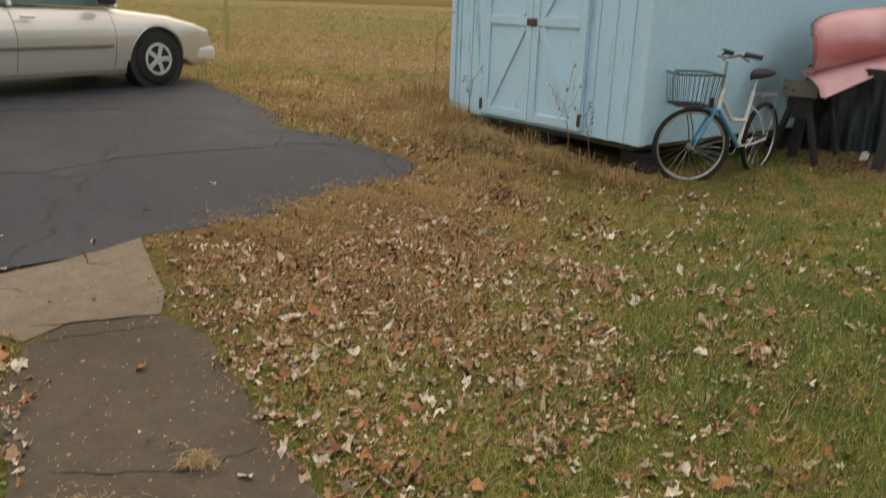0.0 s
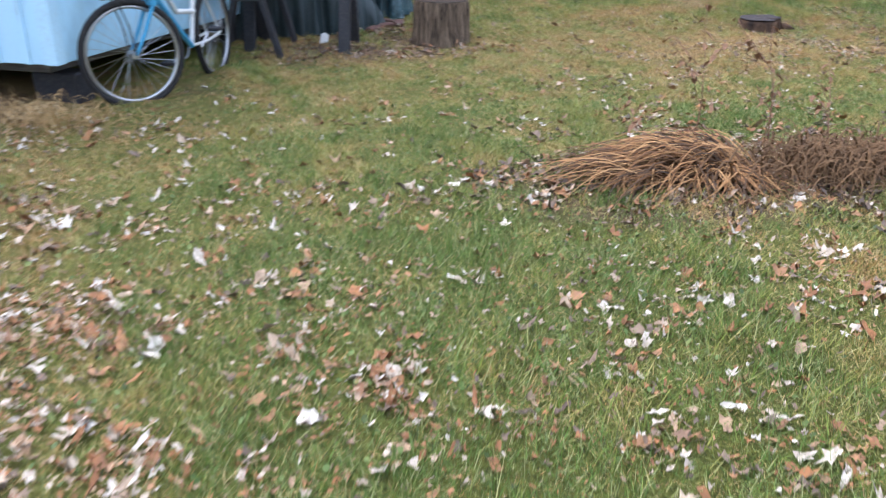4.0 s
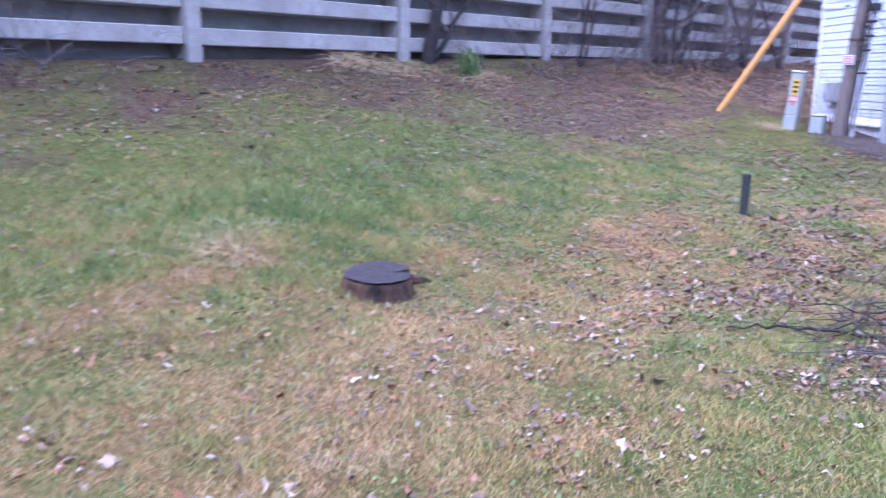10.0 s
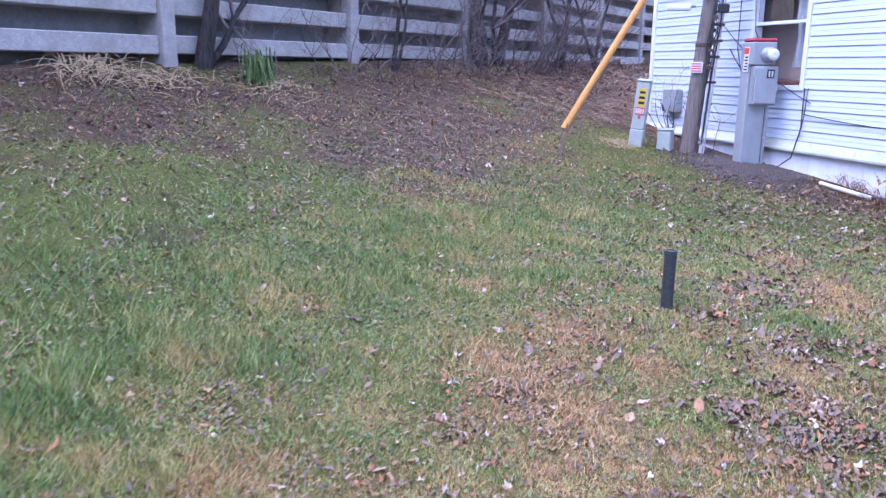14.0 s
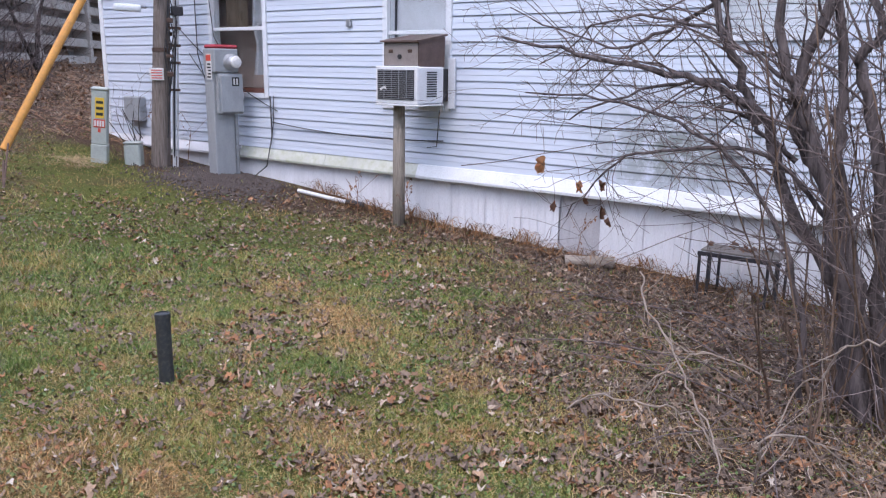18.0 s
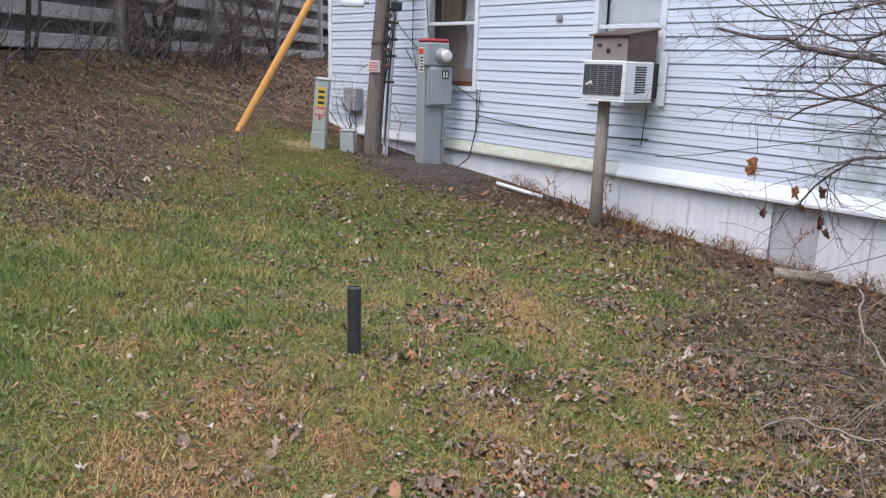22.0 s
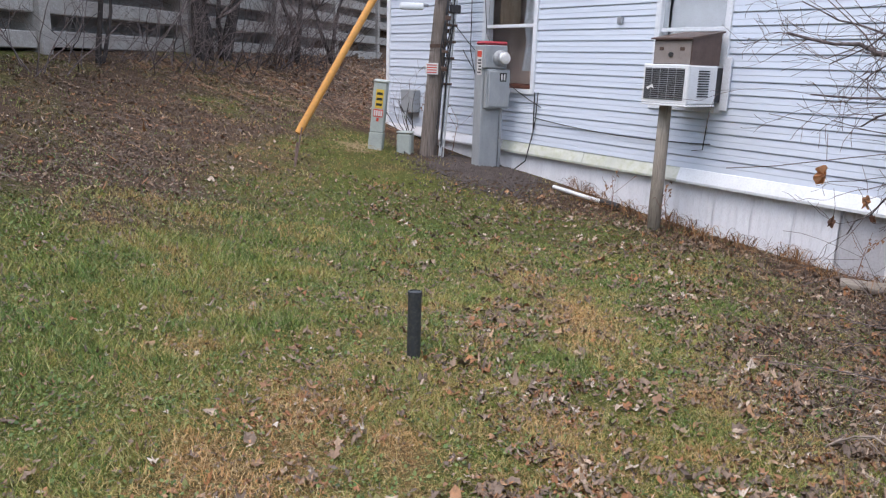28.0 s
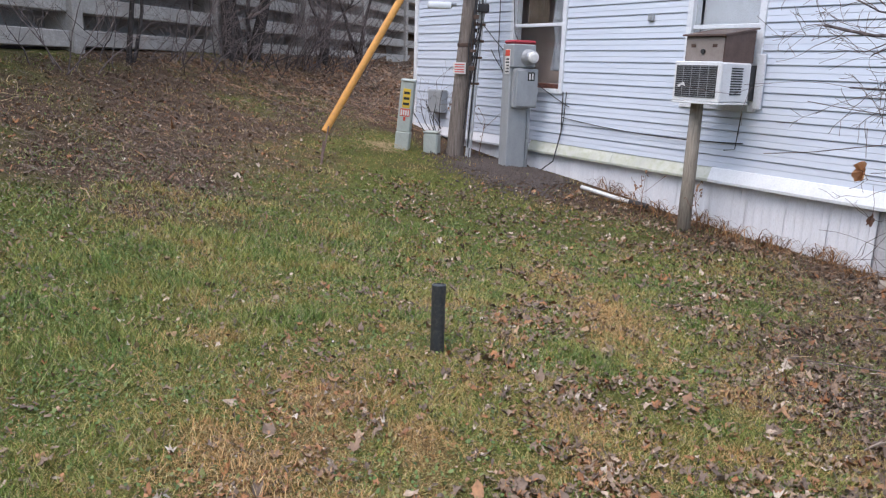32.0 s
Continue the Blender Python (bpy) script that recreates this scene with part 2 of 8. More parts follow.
def leaf_material():
    n = Nodes("fallen_leaves", 0.7, 0, 0.3)
    c = n.ramp(n.attr("tone"), [(0.0, (0.045, 0.036, 0.030)), (0.2, (0.175, 0.128, 0.098)), (0.36, (0.29, 0.205, 0.140)), (0.42, (0.26, 0.110, 0.045)), (0.52, (0.39, 0.170, 0.064)), (0.62, (0.45, 0.29, 0.17)), (0.8, (0.56, 0.47, 0.37)), (1.0, (0.74, 0.68, 0.59))])
    v, big = n.noise(90.0, 3, 0.6), n.noise(38.0, 2, 0.5)
    c = n.mix(n.ramp(big, [(0.4, (0, 0, 0)), (0.66, (0.45, 0.45, 0.45))]), c, (0.11, 0.072, 0.046))
    n.color(n.mix(n.math("MULTIPLY", v, 0.3), c, (0.10, 0.068, 0.045))).bump(v, 0.8, 0.008)
    return n.m


def asphalt_material():
    n = Nodes("asphalt", 0.78, 0, 0.4)
    fine, mid, big = n.noise(140.0, 3, 0.7), n.noise(9.0, 5, 0.6), n.noise(1.1, 4)
    c = n.ramp(fine, [(0.3, (0.010, 0.012, 0.018)), (0.55, (0.024, 0.029, 0.044)), (0.75, (0.095, 0.106, 0.135))])
    grit = n.noise(26.0, 6, 0.85)
    c = n.mix(n.ramp(grit, [(0.56, (0, 0, 0)), (0.70, (0.5, 0.5, 0.5))]), c, (0.085, 0.09, 0.105))
    c = n.mix(n.ramp(grit, [(0.34, (0.8, 0.8, 0.8)), (0.44, (0, 0, 0))]), c, (0.008, 0.009, 0.012))
    c = n.mix(n.ramp(big, [(0.52, (0, 0, 0)), (0.72, (0.4, 0.4, 0.4))]), c, (0.07, 0.072, 0.082))
    vor = n.add("ShaderNodeTexVoronoi")
    vor.feature = "DISTANCE_TO_EDGE"
    vor.inputs["Scale"].default_value = 0.75
    wob = n.add("ShaderNodeMix")
    wob.data_type = "VECTOR"
    wob.inputs[0].default_value = 0.3
    nz = n.add("ShaderNodeTexNoise")
    nz.inputs["Scale"].default_value = 3.0
    n.link(n.tc.outputs["Object"], nz.inputs["Vector"])
    n.link(n.tc.outputs["Object"], wob.inputs[4])
    n.link(nz.outputs["Color"], wob.inputs[5])
    n.link(wob.outputs[1], vor.inputs["Vector"])
    crack = n.ramp(vor.outputs["Distance"], [(0.0, (1, 1, 1)), (0.014, (0, 0, 0))])
    c = n.mix(n.math("MULTIPLY", crack, n.ramp(mid, [(0.40, (0, 0, 0)), (0.55, (0.8, 0.8, 0.8))])), c, (0.007, 0.007, 0.008))
    n.color(c).bump(n.math("ADD", fine, grit), 0.9, 0.012)
    return n.m


def concrete_material(name, base, rough=0.9):
    n = Nodes(name, rough)
    fine, mid, big = n.noise(120.0, 4, 0.7), n.noise(11.0, 5, 0.6), n.noise(1.4, 4)
    c = n.ramp(mid, [(0.3, tuple(0.72 * v for v in base)), (0.7, base)])
    speck = n.noise(48.0, 5, 0.75)
    c = n.mix(n.ramp(speck, [(0.28, (0.7, 0.7, 0.7)), (0.45, (0, 0, 0))]), c, tuple(0.45 * v for v in base))
    c = n.mix(n.ramp(speck, [(0.56, (0, 0, 0)), (0.70, (0.8, 0.8, 0.8))]), c, tuple(min(1, 1.6 * v) for v in base))
    c = n.mix(n.ramp(fine, [(0.5, (0, 0, 0)), (0.8, (0.6, 0.6, 0.6))]), c, tuple(min(1, 1.5 * v) for v in base))
    c = n.mix(n.ramp(big, [(0.45, (0, 0, 0)), (0.75, (0.7, 0.7, 0.7))]), c, (base[0] * 0.5, base[1] * 0.45, base[2] * 0.42))
    n.color(c).bump(fine, 0.35, 0.005)
    return n.m


def bark_material(name, dark, light, scale=(30.0, 30.0, 3.0), depth=0.012):
    n = Nodes(name, 0.95, 0, 0.15)
    r, f = n.noise(1.0, 5, 0.65, scale), n.noise(3.0, 3)
    c = n.ramp(r, [(0.35, dark), (0.65, light)])
    c = n.mix(n.math("MULTIPLY", f, 0.35), c, tuple(0.8 * v for v in dark))
    n.color(c).bump(r, 0.8, depth)
    return n.m


def siding_material():
    n = Nodes("vinyl_siding", 0.42, 0, 0.45)
    big, fine = n.noise(0.8, 4), n.noise(2.0, 4, 0.6, (0.5, 0.5, 22.0))
    c = n.mix(n.ramp(big, [(0.35, (0, 0, 0)), (0.7, (0.6, 0.6, 0.6))]), (0.58, 0.625, 0.71), (0.65, 0.68, 0.75))
    c = n.mix(n.math("MULTIPLY", fine, 0.22), c, (0.40, 0.44, 0.50))
    pos = n.add("ShaderNodeVectorMath")
    pos.operation = "DISTANCE"
    mp = n.add("ShaderNodeMapping")
    mp.inputs["Scale"].default_value = (1.0, 0.0, 1.7)
    n.link(n.tc.outputs["Object"], mp.inputs[0])
    n.link(mp.outputs[0], pos.inputs[0])
    pos.inputs[1].default_value = (-9.55, 0, 1.9)
    near = n.ramp(pos.outputs["Value"], [(0.2, (1, 1, 1)), (1.1, (0, 0, 0))])
    spots = n.ramp(n.noise(7.0, 6, 0.75), [(0.36, (0, 0, 0)), (0.54, (1, 1, 1))])
    c = n.mix(n.math("MULTIPLY", near, n.math("MULTIPLY", spots, 0.9)), c, (0.19, 0.21, 0.19))
    n.color(c)
    return n.m


M = {
    "soil": ground_material(), "blade": blade_material(), "leaf": leaf_material(), "asphalt": asphalt_material(),
    "path": concrete_material("path_concrete", (0.073, 0.058, 0.043)), "apron": concrete_material("apron_concrete", (0.165, 0.132, 0.098)), "grit": worn("pale_grit", (0.42, 0.35, 0.26), 0.6, 0.9, scale=30.0),
    # crib_dark: the wall's concrete with the shade of the recess in its colour
    "crib": concrete_material("crib_concrete", (0.395, 0.36, 0.325)), "crib_dark": concrete_material("crib_shaded_backing", (0.26, 0.25, 0.25)),
    "stump_bark": bark_material("stump_bark", (0.036, 0.026, 0.019), (0.260, 0.189, 0.130), (34.0, 34.0, 5.0), 0.05),
    "rotten_bark": bark_material("rotten_bark", (0.025, 0.018, 0.016), (0.15, 0.09, 0.055), (14.0, 14.0, 4.0), 0.03),
    "dark_wire": worn("dark_wire", (0.06, 0.06, 0.062), 0.7, 0.5, 0.4),
    "stump_top": worn("weathered_cut_top", (0.042, 0.032, 0.026), 0.6, 0.98, scale=14.0, bump=0.6, dirty=0.4, spec=0.08),
    "cut_wood": wood("cut_wood", (0.105, 0.074, 0.050), (0.045, 0.032, 0.023), (20.0, 20.0, 20.0)),
    "wet_wood": wood("wet_cut_wood", (0.055, 0.043, 0.042), (0.02, 0.016, 0.016), (16.0, 16.0, 16.0)),
    "dark_bark": bark_material("dark_bark", (0.02, 0.017, 0.016), (0.075, 0.062, 0.056)),
    "bark": bark_material("grey_bark", (0.05, 0.041, 0.040), (0.19, 0.157, 0.150)),
    "twig": bark_material("twig_bark", (0.085, 0.065, 0.060), (0.25, 0.20, 0.185)),
    "cane_bark": bark_material("cane_bark", (0.06, 0.04, 0.03), (0.24, 0.165, 0.115)),
    "straw": None, "siding": siding_material(),
    "trim": worn("white_trim", (0.78, 0.79, 0.81), 0.9, 0.5, dirty=0.15),
    "mossy": worn("mossy_trim", (0.60, 0.61, 0.54), 0.72, 0.7, scale=3.0, grain=14.0, dirty=0.55, dirt=(0.33, 0.35, 0.17)),
    "skirt": worn("white_skirting", (0.80, 0.80, 0.83), 0.88, 0.55, scale=2.5, stretch=(3.0, 3.0, 0.6), dirty=0.2),
    "skirt_old": worn("grey_skirting", (0.55, 0.54, 0.56), 0.8, 0.6, scale=4.0),
    "frame": worn("window_frame", (0.74, 0.76, 0.80), 0.9, 0.45),
    "shed": worn("pale_blue_paint", (0.46, 0.69, 0.85), 0.88, 0.6, scale=1.6, stretch=(1.0, 1.0, 0.5), dirty=0.22, dirt=(0.13, 0.15, 0.15)),
    "shed_side": None, "shed_trim": worn("blue_trim", (0.49, 0.72, 0.87), 0.88, 0.6, scale=5.0, dirty=0.2),
    "roof": worn("roof_shingle", (0.10, 0.095, 0.09), 0.6, 0.95, scale=9.0, grain=90.0, bump=0.6),
    "iron": worn("rusty_iron", (0.14, 0.09, 0.07), 0.5, 0.8, 0.3, scale=20.0),
    "black": worn("black_paint", (0.03, 0.03, 0.036), 0.6, 0.6, scale=12.0, dirty=0.2),
    "tyre": worn("tyre_rubber", (0.022, 0.022, 0.024), 0.7, 0.9, scale=25.0),
    "alloy": worn("alloy", (0.62, 0.62, 0.63), 0.85, 0.4, 0.3, scale=15.0),
    "chrome": worn("dull_chrome", (0.55, 0.55, 0.56), 0.8, 0.3, 0.9, scale=20.0),
    "galv": worn("galvanised", (0.45, 0.46, 0.48), 0.8, 0.5, 0.6, scale=14.0),
    "meter": worn("grey_enamel", (0.36, 0.375, 0.39), 0.82, 0.55, 0.1, scale=5.0, stretch=(2.0, 2.0, 0.7)),
    "pedestal": worn("pale_green_enamel", (0.44, 0.47, 0.43), 0.85, 0.6, scale=8.0),
    "pole": wood("pole_wood", (0.33, 0.275, 0.24), (0.09, 0.072, 0.06), (26.0, 26.0, 0.9), bump=0.9),
    "post_wood": wood("grey_post_wood", (0.42, 0.37, 0.31), (0.20, 0.165, 0.13), (24.0, 24.0, 1.2)),
    "board": wood("weathered_board", (0.26, 0.24, 0.22), (0.11, 0.10, 0.09), (2.0, 20.0, 20.0)),
    "yellow": worn("yellow_plastic", (0.62, 0.30, 0.065), 0.80, 0.6, scale=9.0, grain=35.0, dirty=0.55, dirt=(0.30, 0.17, 0.08)), "post_yellow": worn("faded_yellow", (0.42, 0.36, 0.13), 0.8, 0.8, dirty=0.3),
    "sticker_y": worn("yellow_sticker", (0.75, 0.50, 0.05), 0.9, 0.5), "sticker_r": worn("red_sticker", (0.60, 0.08, 0.05), 0.9, 0.5),
    "sticker_w": worn("white_sticker", (0.72, 0.70, 0.68), 0.9, 0.5), "ink": worn("black_ink", (0.03, 0.03, 0.03), 0.8, 0.7),
    "red": worn("red_cover", (0.42, 0.05, 0.07), 0.7, 0.6, scale=12.0),
    "ac": worn("ac_casing", (0.74, 0.74, 0.75), 0.9, 0.45, dirty=0.18), "ac_dark": worn("ac_coil", (0.07, 0.07, 0.075), 0.6, 0.6, 0.3, scale=30.0),
    "brown_tin": worn("brown_tin", (0.15, 0.10, 0.085), 0.65, 0.5, 0.3, scale=10.0), "tan_tin": worn("tan_tin", (0.33, 0.28, 0.255), 0.8, 0.5, 0.3, scale=10.0),
    "cable": worn("cable_black", (0.04, 0.04, 0.045), 0.8, 0.6), "pvc": worn("white_pvc", (0.72, 0.72, 0.70), 0.9, 0.4),
    "pvc_grey": worn("grey_pvc", (0.52, 0.53, 0.54), 0.85, 0.6, dirty=0.3), "pipe": worn("dark_pipe", (0.035, 0.04, 0.042), 0.7, 0.5, scale=10.0),
    "cloth": worn("white_cloth", (0.72, 0.74, 0.78), 0.85, 0.9), "curtain": worn("tan_curtain", (0.36, 0.28, 0.20), 0.7, 0.9, stretch=(12.0, 12.0, 1.0)),
    # room brown is lightened to carry the reflection in the window glass
    "room": worn("room_and_reflection", (0.62, 0.50, 0.43), 0.6, 0.9, scale=1.5), "sill_wood": worn("red_wood", (0.24, 0.09, 0.06), 0.7, 0.6),
    "tarp": worn("dark_green_tarp", (0.016, 0.030, 0.032), 0.6, 0.5, scale=4.0, grain=25.0, bump=0.05, dirty=0.15, dirt=(0.07, 0.09, 0.10), spec=0.35),
    "blue_tarp": worn("blue_green_tarp", (0.040, 0.088, 0.105), 0.4, 0.3, scale=9.0, grain=22.0, bump=0.05, dirty=0.4, dirt=(0.22, 0.30, 0.33), spec=0.5),
    "paper": worn("white_paper", (0.80, 0.79, 0.78), 0.9, 0.8),
    "car": worn("champagne_paint", (0.72, 0.67, 0.61), 0.95, 0.25, 0.35, scale=2.0, dirty=0.08, spec=0.5),
    "trim_dark": worn("moulding_and_sill_shade", (0.20, 0.17, 0.15), 0.8, 0.5), "car_glass": worn("car_glass", (0.085, 0.125, 0.13), 0.8, 0.08, spec=0.6), "lamp": worn("headlamp", (0.62, 0.64, 0.66), 0.8, 0.12, spec=0.6),
    "bike_white": worn("bike_white", (0.72, 0.72, 0.70), 0.85, 0.4), "bike_blue": worn("bike_blue", (0.08, 0.36, 0.62), 0.85, 0.35),
    "old_brick": concrete_material("old_brick", (0.12, 0.065, 0.052)),
    "gravel": concrete_material("dark_gravel", (0.115, 0.094, 0.084)),
}


def straw_material():
    n = Nodes("dry_straw", 0.75, 0, 0.25)
    c = n.ramp(n.island(), [(0.0, (0.022, 0.013, 0.008)), (0.3, (0.085, 0.038, 0.014)), (0.65, (0.24, 0.112, 0.038)), (1.0, (0.48, 0.275, 0.115))])
    v = n.noise(40.0, 3, 0.6)
    n.color(n.mix(n.math("MULTIPLY", v, 0.35), c, (0.14, 0.09, 0.05)))
    return n.m


def shed_front_material():
    n = Nodes("weathered_blue_paint", 0.6)
    big, fine = n.noise(1.6, 5), n.noise(50.0, 4, 0.65)
    drip, spot = n.noise(1.0, 5, 0.7, (13.0, 13.0, 1.5)), n.noise(2.4, 3, 0.5)
    c = n.mix(big, (0.42, 0.64, 0.79), (0.48, 0.71, 0.86))
    streak = n.math("MULTIPLY", n.ramp(drip, [(0.52, (0, 0, 0)), (0.68, (0.8, 0.8, 0.8))]), n.ramp(spot, [(0.48, (0, 0, 0)), (0.62, (1, 1, 1))]))
    c = n.mix(streak, c, (0.13, 0.15, 0.16))
    c = n.mix(n.ramp(fine, [(0.55, (0, 0, 0)), (0.8, (0.25, 0.25, 0.25))]), c, (0.20, 0.26, 0.29))
    n.color(c).bump(fine, 0.15, 0.004)
    return n.m


def shed_side_material():
    n = Nodes("mildewed_blue_paint", 0.65)
    big, fine = n.noise(1.5, 5), n.noise(14.0, 5, 0.65)
    c = n.mix(n.ramp(fine, [(0.4, (0, 0, 0)), (0.7, (0.35, 0.35, 0.35))]), (0.44, 0.68, 0.83), (0.32, 0.48, 0.57))
    pos = n.add("ShaderNodeVectorMath")
    pos.operation = "DISTANCE"
    n.link(n.tc.outputs["Object"], pos.inputs[0])
    pos.inputs[1].default_value = (0, 1.9, 0.35)
    stain = n.ramp(n.math("ADD", pos.outputs["Value"], n.math("MULTIPLY", big, 0.8)), [(0.35, (0.8, 0.8, 0.8)), (0.85, (0, 0, 0))])
    c = n.mix(stain, c, (0.10, 0.13, 0.14))
    n.color(c).bump(fine, 0.15, 0.004)
    return n.m


def boat_material():
    n = Nodes("faded_pink_gelcoat", 0.4, 0, 0.45)
    big, fine = n.noise(1.3, 4), n.noise(30.0, 3)
    c = n.mix(n.ramp(big, [(0.35, (0, 0, 0)), (0.65, (1, 1, 1))]), (0.46, 0.18, 0.195), (0.60, 0.33, 0.36))
    pos = n.add("ShaderNodeVectorMath")
    pos.operation = "DISTANCE"
    mp = n.add("ShaderNodeMapping")
    mp.inputs["Scale"].default_value = (0.62, 0.0, 1.75)
    n.link(n.tc.outputs["Object"], mp.inputs[0])
    n.link(mp.outputs[0], pos.inputs[0])
    pos.inputs[1].default_value = (1.52, 0, 1.22)
    red = n.ramp(n.math("ADD", pos.outputs["Value"], n.math("MULTIPLY", n.noise(7.0, 4), 0.10)), [(0.34, (1, 1, 1)), (0.41, (0, 0, 0))])
    c = n.mix(red, c, (0.52, 0.095, 0.085))
    # deep red band in the tuck: unfaded paint plus painted shade under the bulge
    low = n.add("ShaderNodeVectorMath")
    low.operation = "DISTANCE"
    mp = n.add("ShaderNodeMapping")
    mp.inputs["Scale"].default_value = (0.5, 0.0, 3.2)
    mp.inputs["Rotation"].default_value = (0.0, 0.2, 0.0)
    n.link(n.tc.outputs["Object"], mp.inputs[0])
    n.link(mp.outputs[0], low.inputs[0])
    low.inputs[1].default_value = (0.52, 0, 1.25)
    under = n.ramp(n.math("ADD", low.outputs["Value"], n.math("MULTIPLY", n.noise(4.0, 4), 0.15)), [(0.30, (0.8, 0.8, 0.8)), (0.52, (0, 0, 0))])
    c = n.mix(under, c, (0.50, 0.11, 0.12))
    c = n.mix(n.math("MULTIPLY", n.ramp(fine, [(0.55, (0, 0, 0)), (0.8, (1, 1, 1))]), 0.25), c, (0.45, 0.25, 0.25))
    n.color(c)
    return n.m


def glass_material():
    n = Nodes("window_glass", 0.05, 0, 0.5)
    n.color((0.9, 0.93, 0.95))
    n.b.inputs["Transmission Weight"].default_value = 1.0
    n.b.inputs["IOR"].default_value = 1.5
    return n.m


n = Nodes("clover", 0.6, 0, 0.35)
c = n.ramp(n.island(), [(0.0, (0.035, 0.055, 0.012)), (0.5, (0.085, 0.135, 0.028)), (1.0, (0.17, 0.21, 0.06))])
n.color(n.mix(n.ramp(n.attr("tone"), [(0.35, (0, 0, 0)), (0.8, (0.75, 0.75, 0.75))]), c, (0.24, 0.15, 0.06)))
M["clover"] = n.m
M["pale_cane"] = worn("pale_cane", (0.36, 0.29, 0.23), 0.6, 0.8, scale=12.0)
M["russet"] = worn("russet_leaf", (0.66, 0.38, 0.20), 0.75, 0.8, scale=30.0)
M["withered"] = worn("withered_leaf", (0.26, 0.14, 0.09), 0.6, 0.8, scale=30.0)
M["golden"] = worn("golden_straw", (0.42, 0.27, 0.11), 0.5, 0.8, scale=11.0, dirty=0.3)
M["dark_straw"] = worn("brown_stalks", (0.17, 0.095, 0.042), 0.5, 0.85, scale=14.0, dirty=0.4, dirt=(0.05, 0.03, 0.02))
M["pale_straw"] = worn("pale_straw", (0.47, 0.34, 0.175), 0.55, 0.8, scale=9.0, dirty=0.3)
M["shed"] = shed_front_material()
M["straw"], M["shed_side"], M["boat"], M["glass"] = straw_material(), shed_side_material(), boat_material(), glass_material()


# ---- ground ----
def blob(x, y, cx, cy, rx, ry, amp=1.0):
    return amp * np.exp(-(((x - cx) / rx) ** 2 + ((y - cy) / ry) ** 2))


def bank_d(x, y):
    return (x - FENCE_O[0]) * FENCE_N[0] + (y - FENCE_O[1]) * FENCE_N[1]


def wall_y(x, y):
    """Distance in front of the house wall."""
    return HOUSE_D - (x * HOUSE_N[0] + y * HOUSE_N[1])


def dry_at(x, y):
    """How far the grass has gone tan, 0 to 1."""
    z = 0.315 + blob(x, y, 3.7, 8.3, 1.9, 1.1, 0.33) + blob(x, y, 4.3, 9.72, 0.85, 0.22, 0.40) + blob(x, y, 3.5, 9.7, 0.35, 0.2, 0.3) + blob(x, y, 6.7, 7.6, 1.3, 0.7, 0.22) + blob(x, y, 6.6, 6.2, 0.9, 0.6, 0.04)
    for cx, cy, r, amp in ((7.15, 7.82, 0.20, 0.28), (6.83, 8.15, 0.20, 0.30), (6.65, 7.96, 0.22, 0.28), (6.93, 7.38, 0.18, 0.28), (6.35, 7.75, 0.35, 0.2), (8.55, 6.22, 0.30, 0.42), (8.1, 6.4, 0.2, 0.3), (9.4, 6.45, 0.7, 0.20), (6.9, 6.7, 0.25, 0.25), (7.5, 5.9, 0.25, 0.15), (6.1, 6.9, 0.35, 0.2), (5.5, 7.6, 0.5, 0.12), (7.9, 5.1, 1.2, -0.2), (9.3, 5.4, 0.9, -0.15), (12.4, 9.0, 1.6, 0.25)):
        z = z + blob(x, y, cx, cy, r, 0.7 * r, amp)
    z = z + blob(x, y, -3.1, 5.3, 1.1, 1.5, 0.6) + blob(x, y, -9, 15, 9, 8, 0.42) + blob(x, y, -2.6, 7.6, 1.4, 0.7, 0.5) + 0.30 / (1 + np.exp(np.clip((20 - np.hypot(x, y)) / 3, -50, 50))) + blob(x, y, -4.4, 7.3, 1.3, 0.6, 0.4) + blob(x, y, -6.0, 8.6, 2.6, 1.1, 0.4) + blob(x, y, -9.5, 12.0, 3.0, 1.2, 0.25) + blob(x, y, -3.5, 3.6, 0.4, 0.5, 0.4)
    z = z - blob(x, y, 7.6, 10.6, 2.8, 1.3, 0.26) - blob(x, y, 5.6, 9.9, 1.0, 0.6, 0.22) - blob(x, y, 0.1, 3.0, 1.6, 2.4, 0.27) - blob(x, y, 0.2, 5.0, 1.0, 1.3, 0.14) - blob(x, y, 2.8, 6.0, 0.9, 0.5, 0.25) + blob(x, y, -2.3, 3.6, 0.9, 1.4, 0.3) - blob(x, y, 8.7, 8.6, 1.6, 0.8, 0.2) - blob(x, y, 10.7, 7.1, 1.3, 0.7, 0.24)
    z = z + 0.22 * np.sin(0.55 * x + 0.9 * np.sin(0.4 * y)) * np.sin(0.75 * y + 0.3 * x) * (x < -3.5) * (y > 7)
    return np.clip(z, 0, 1)


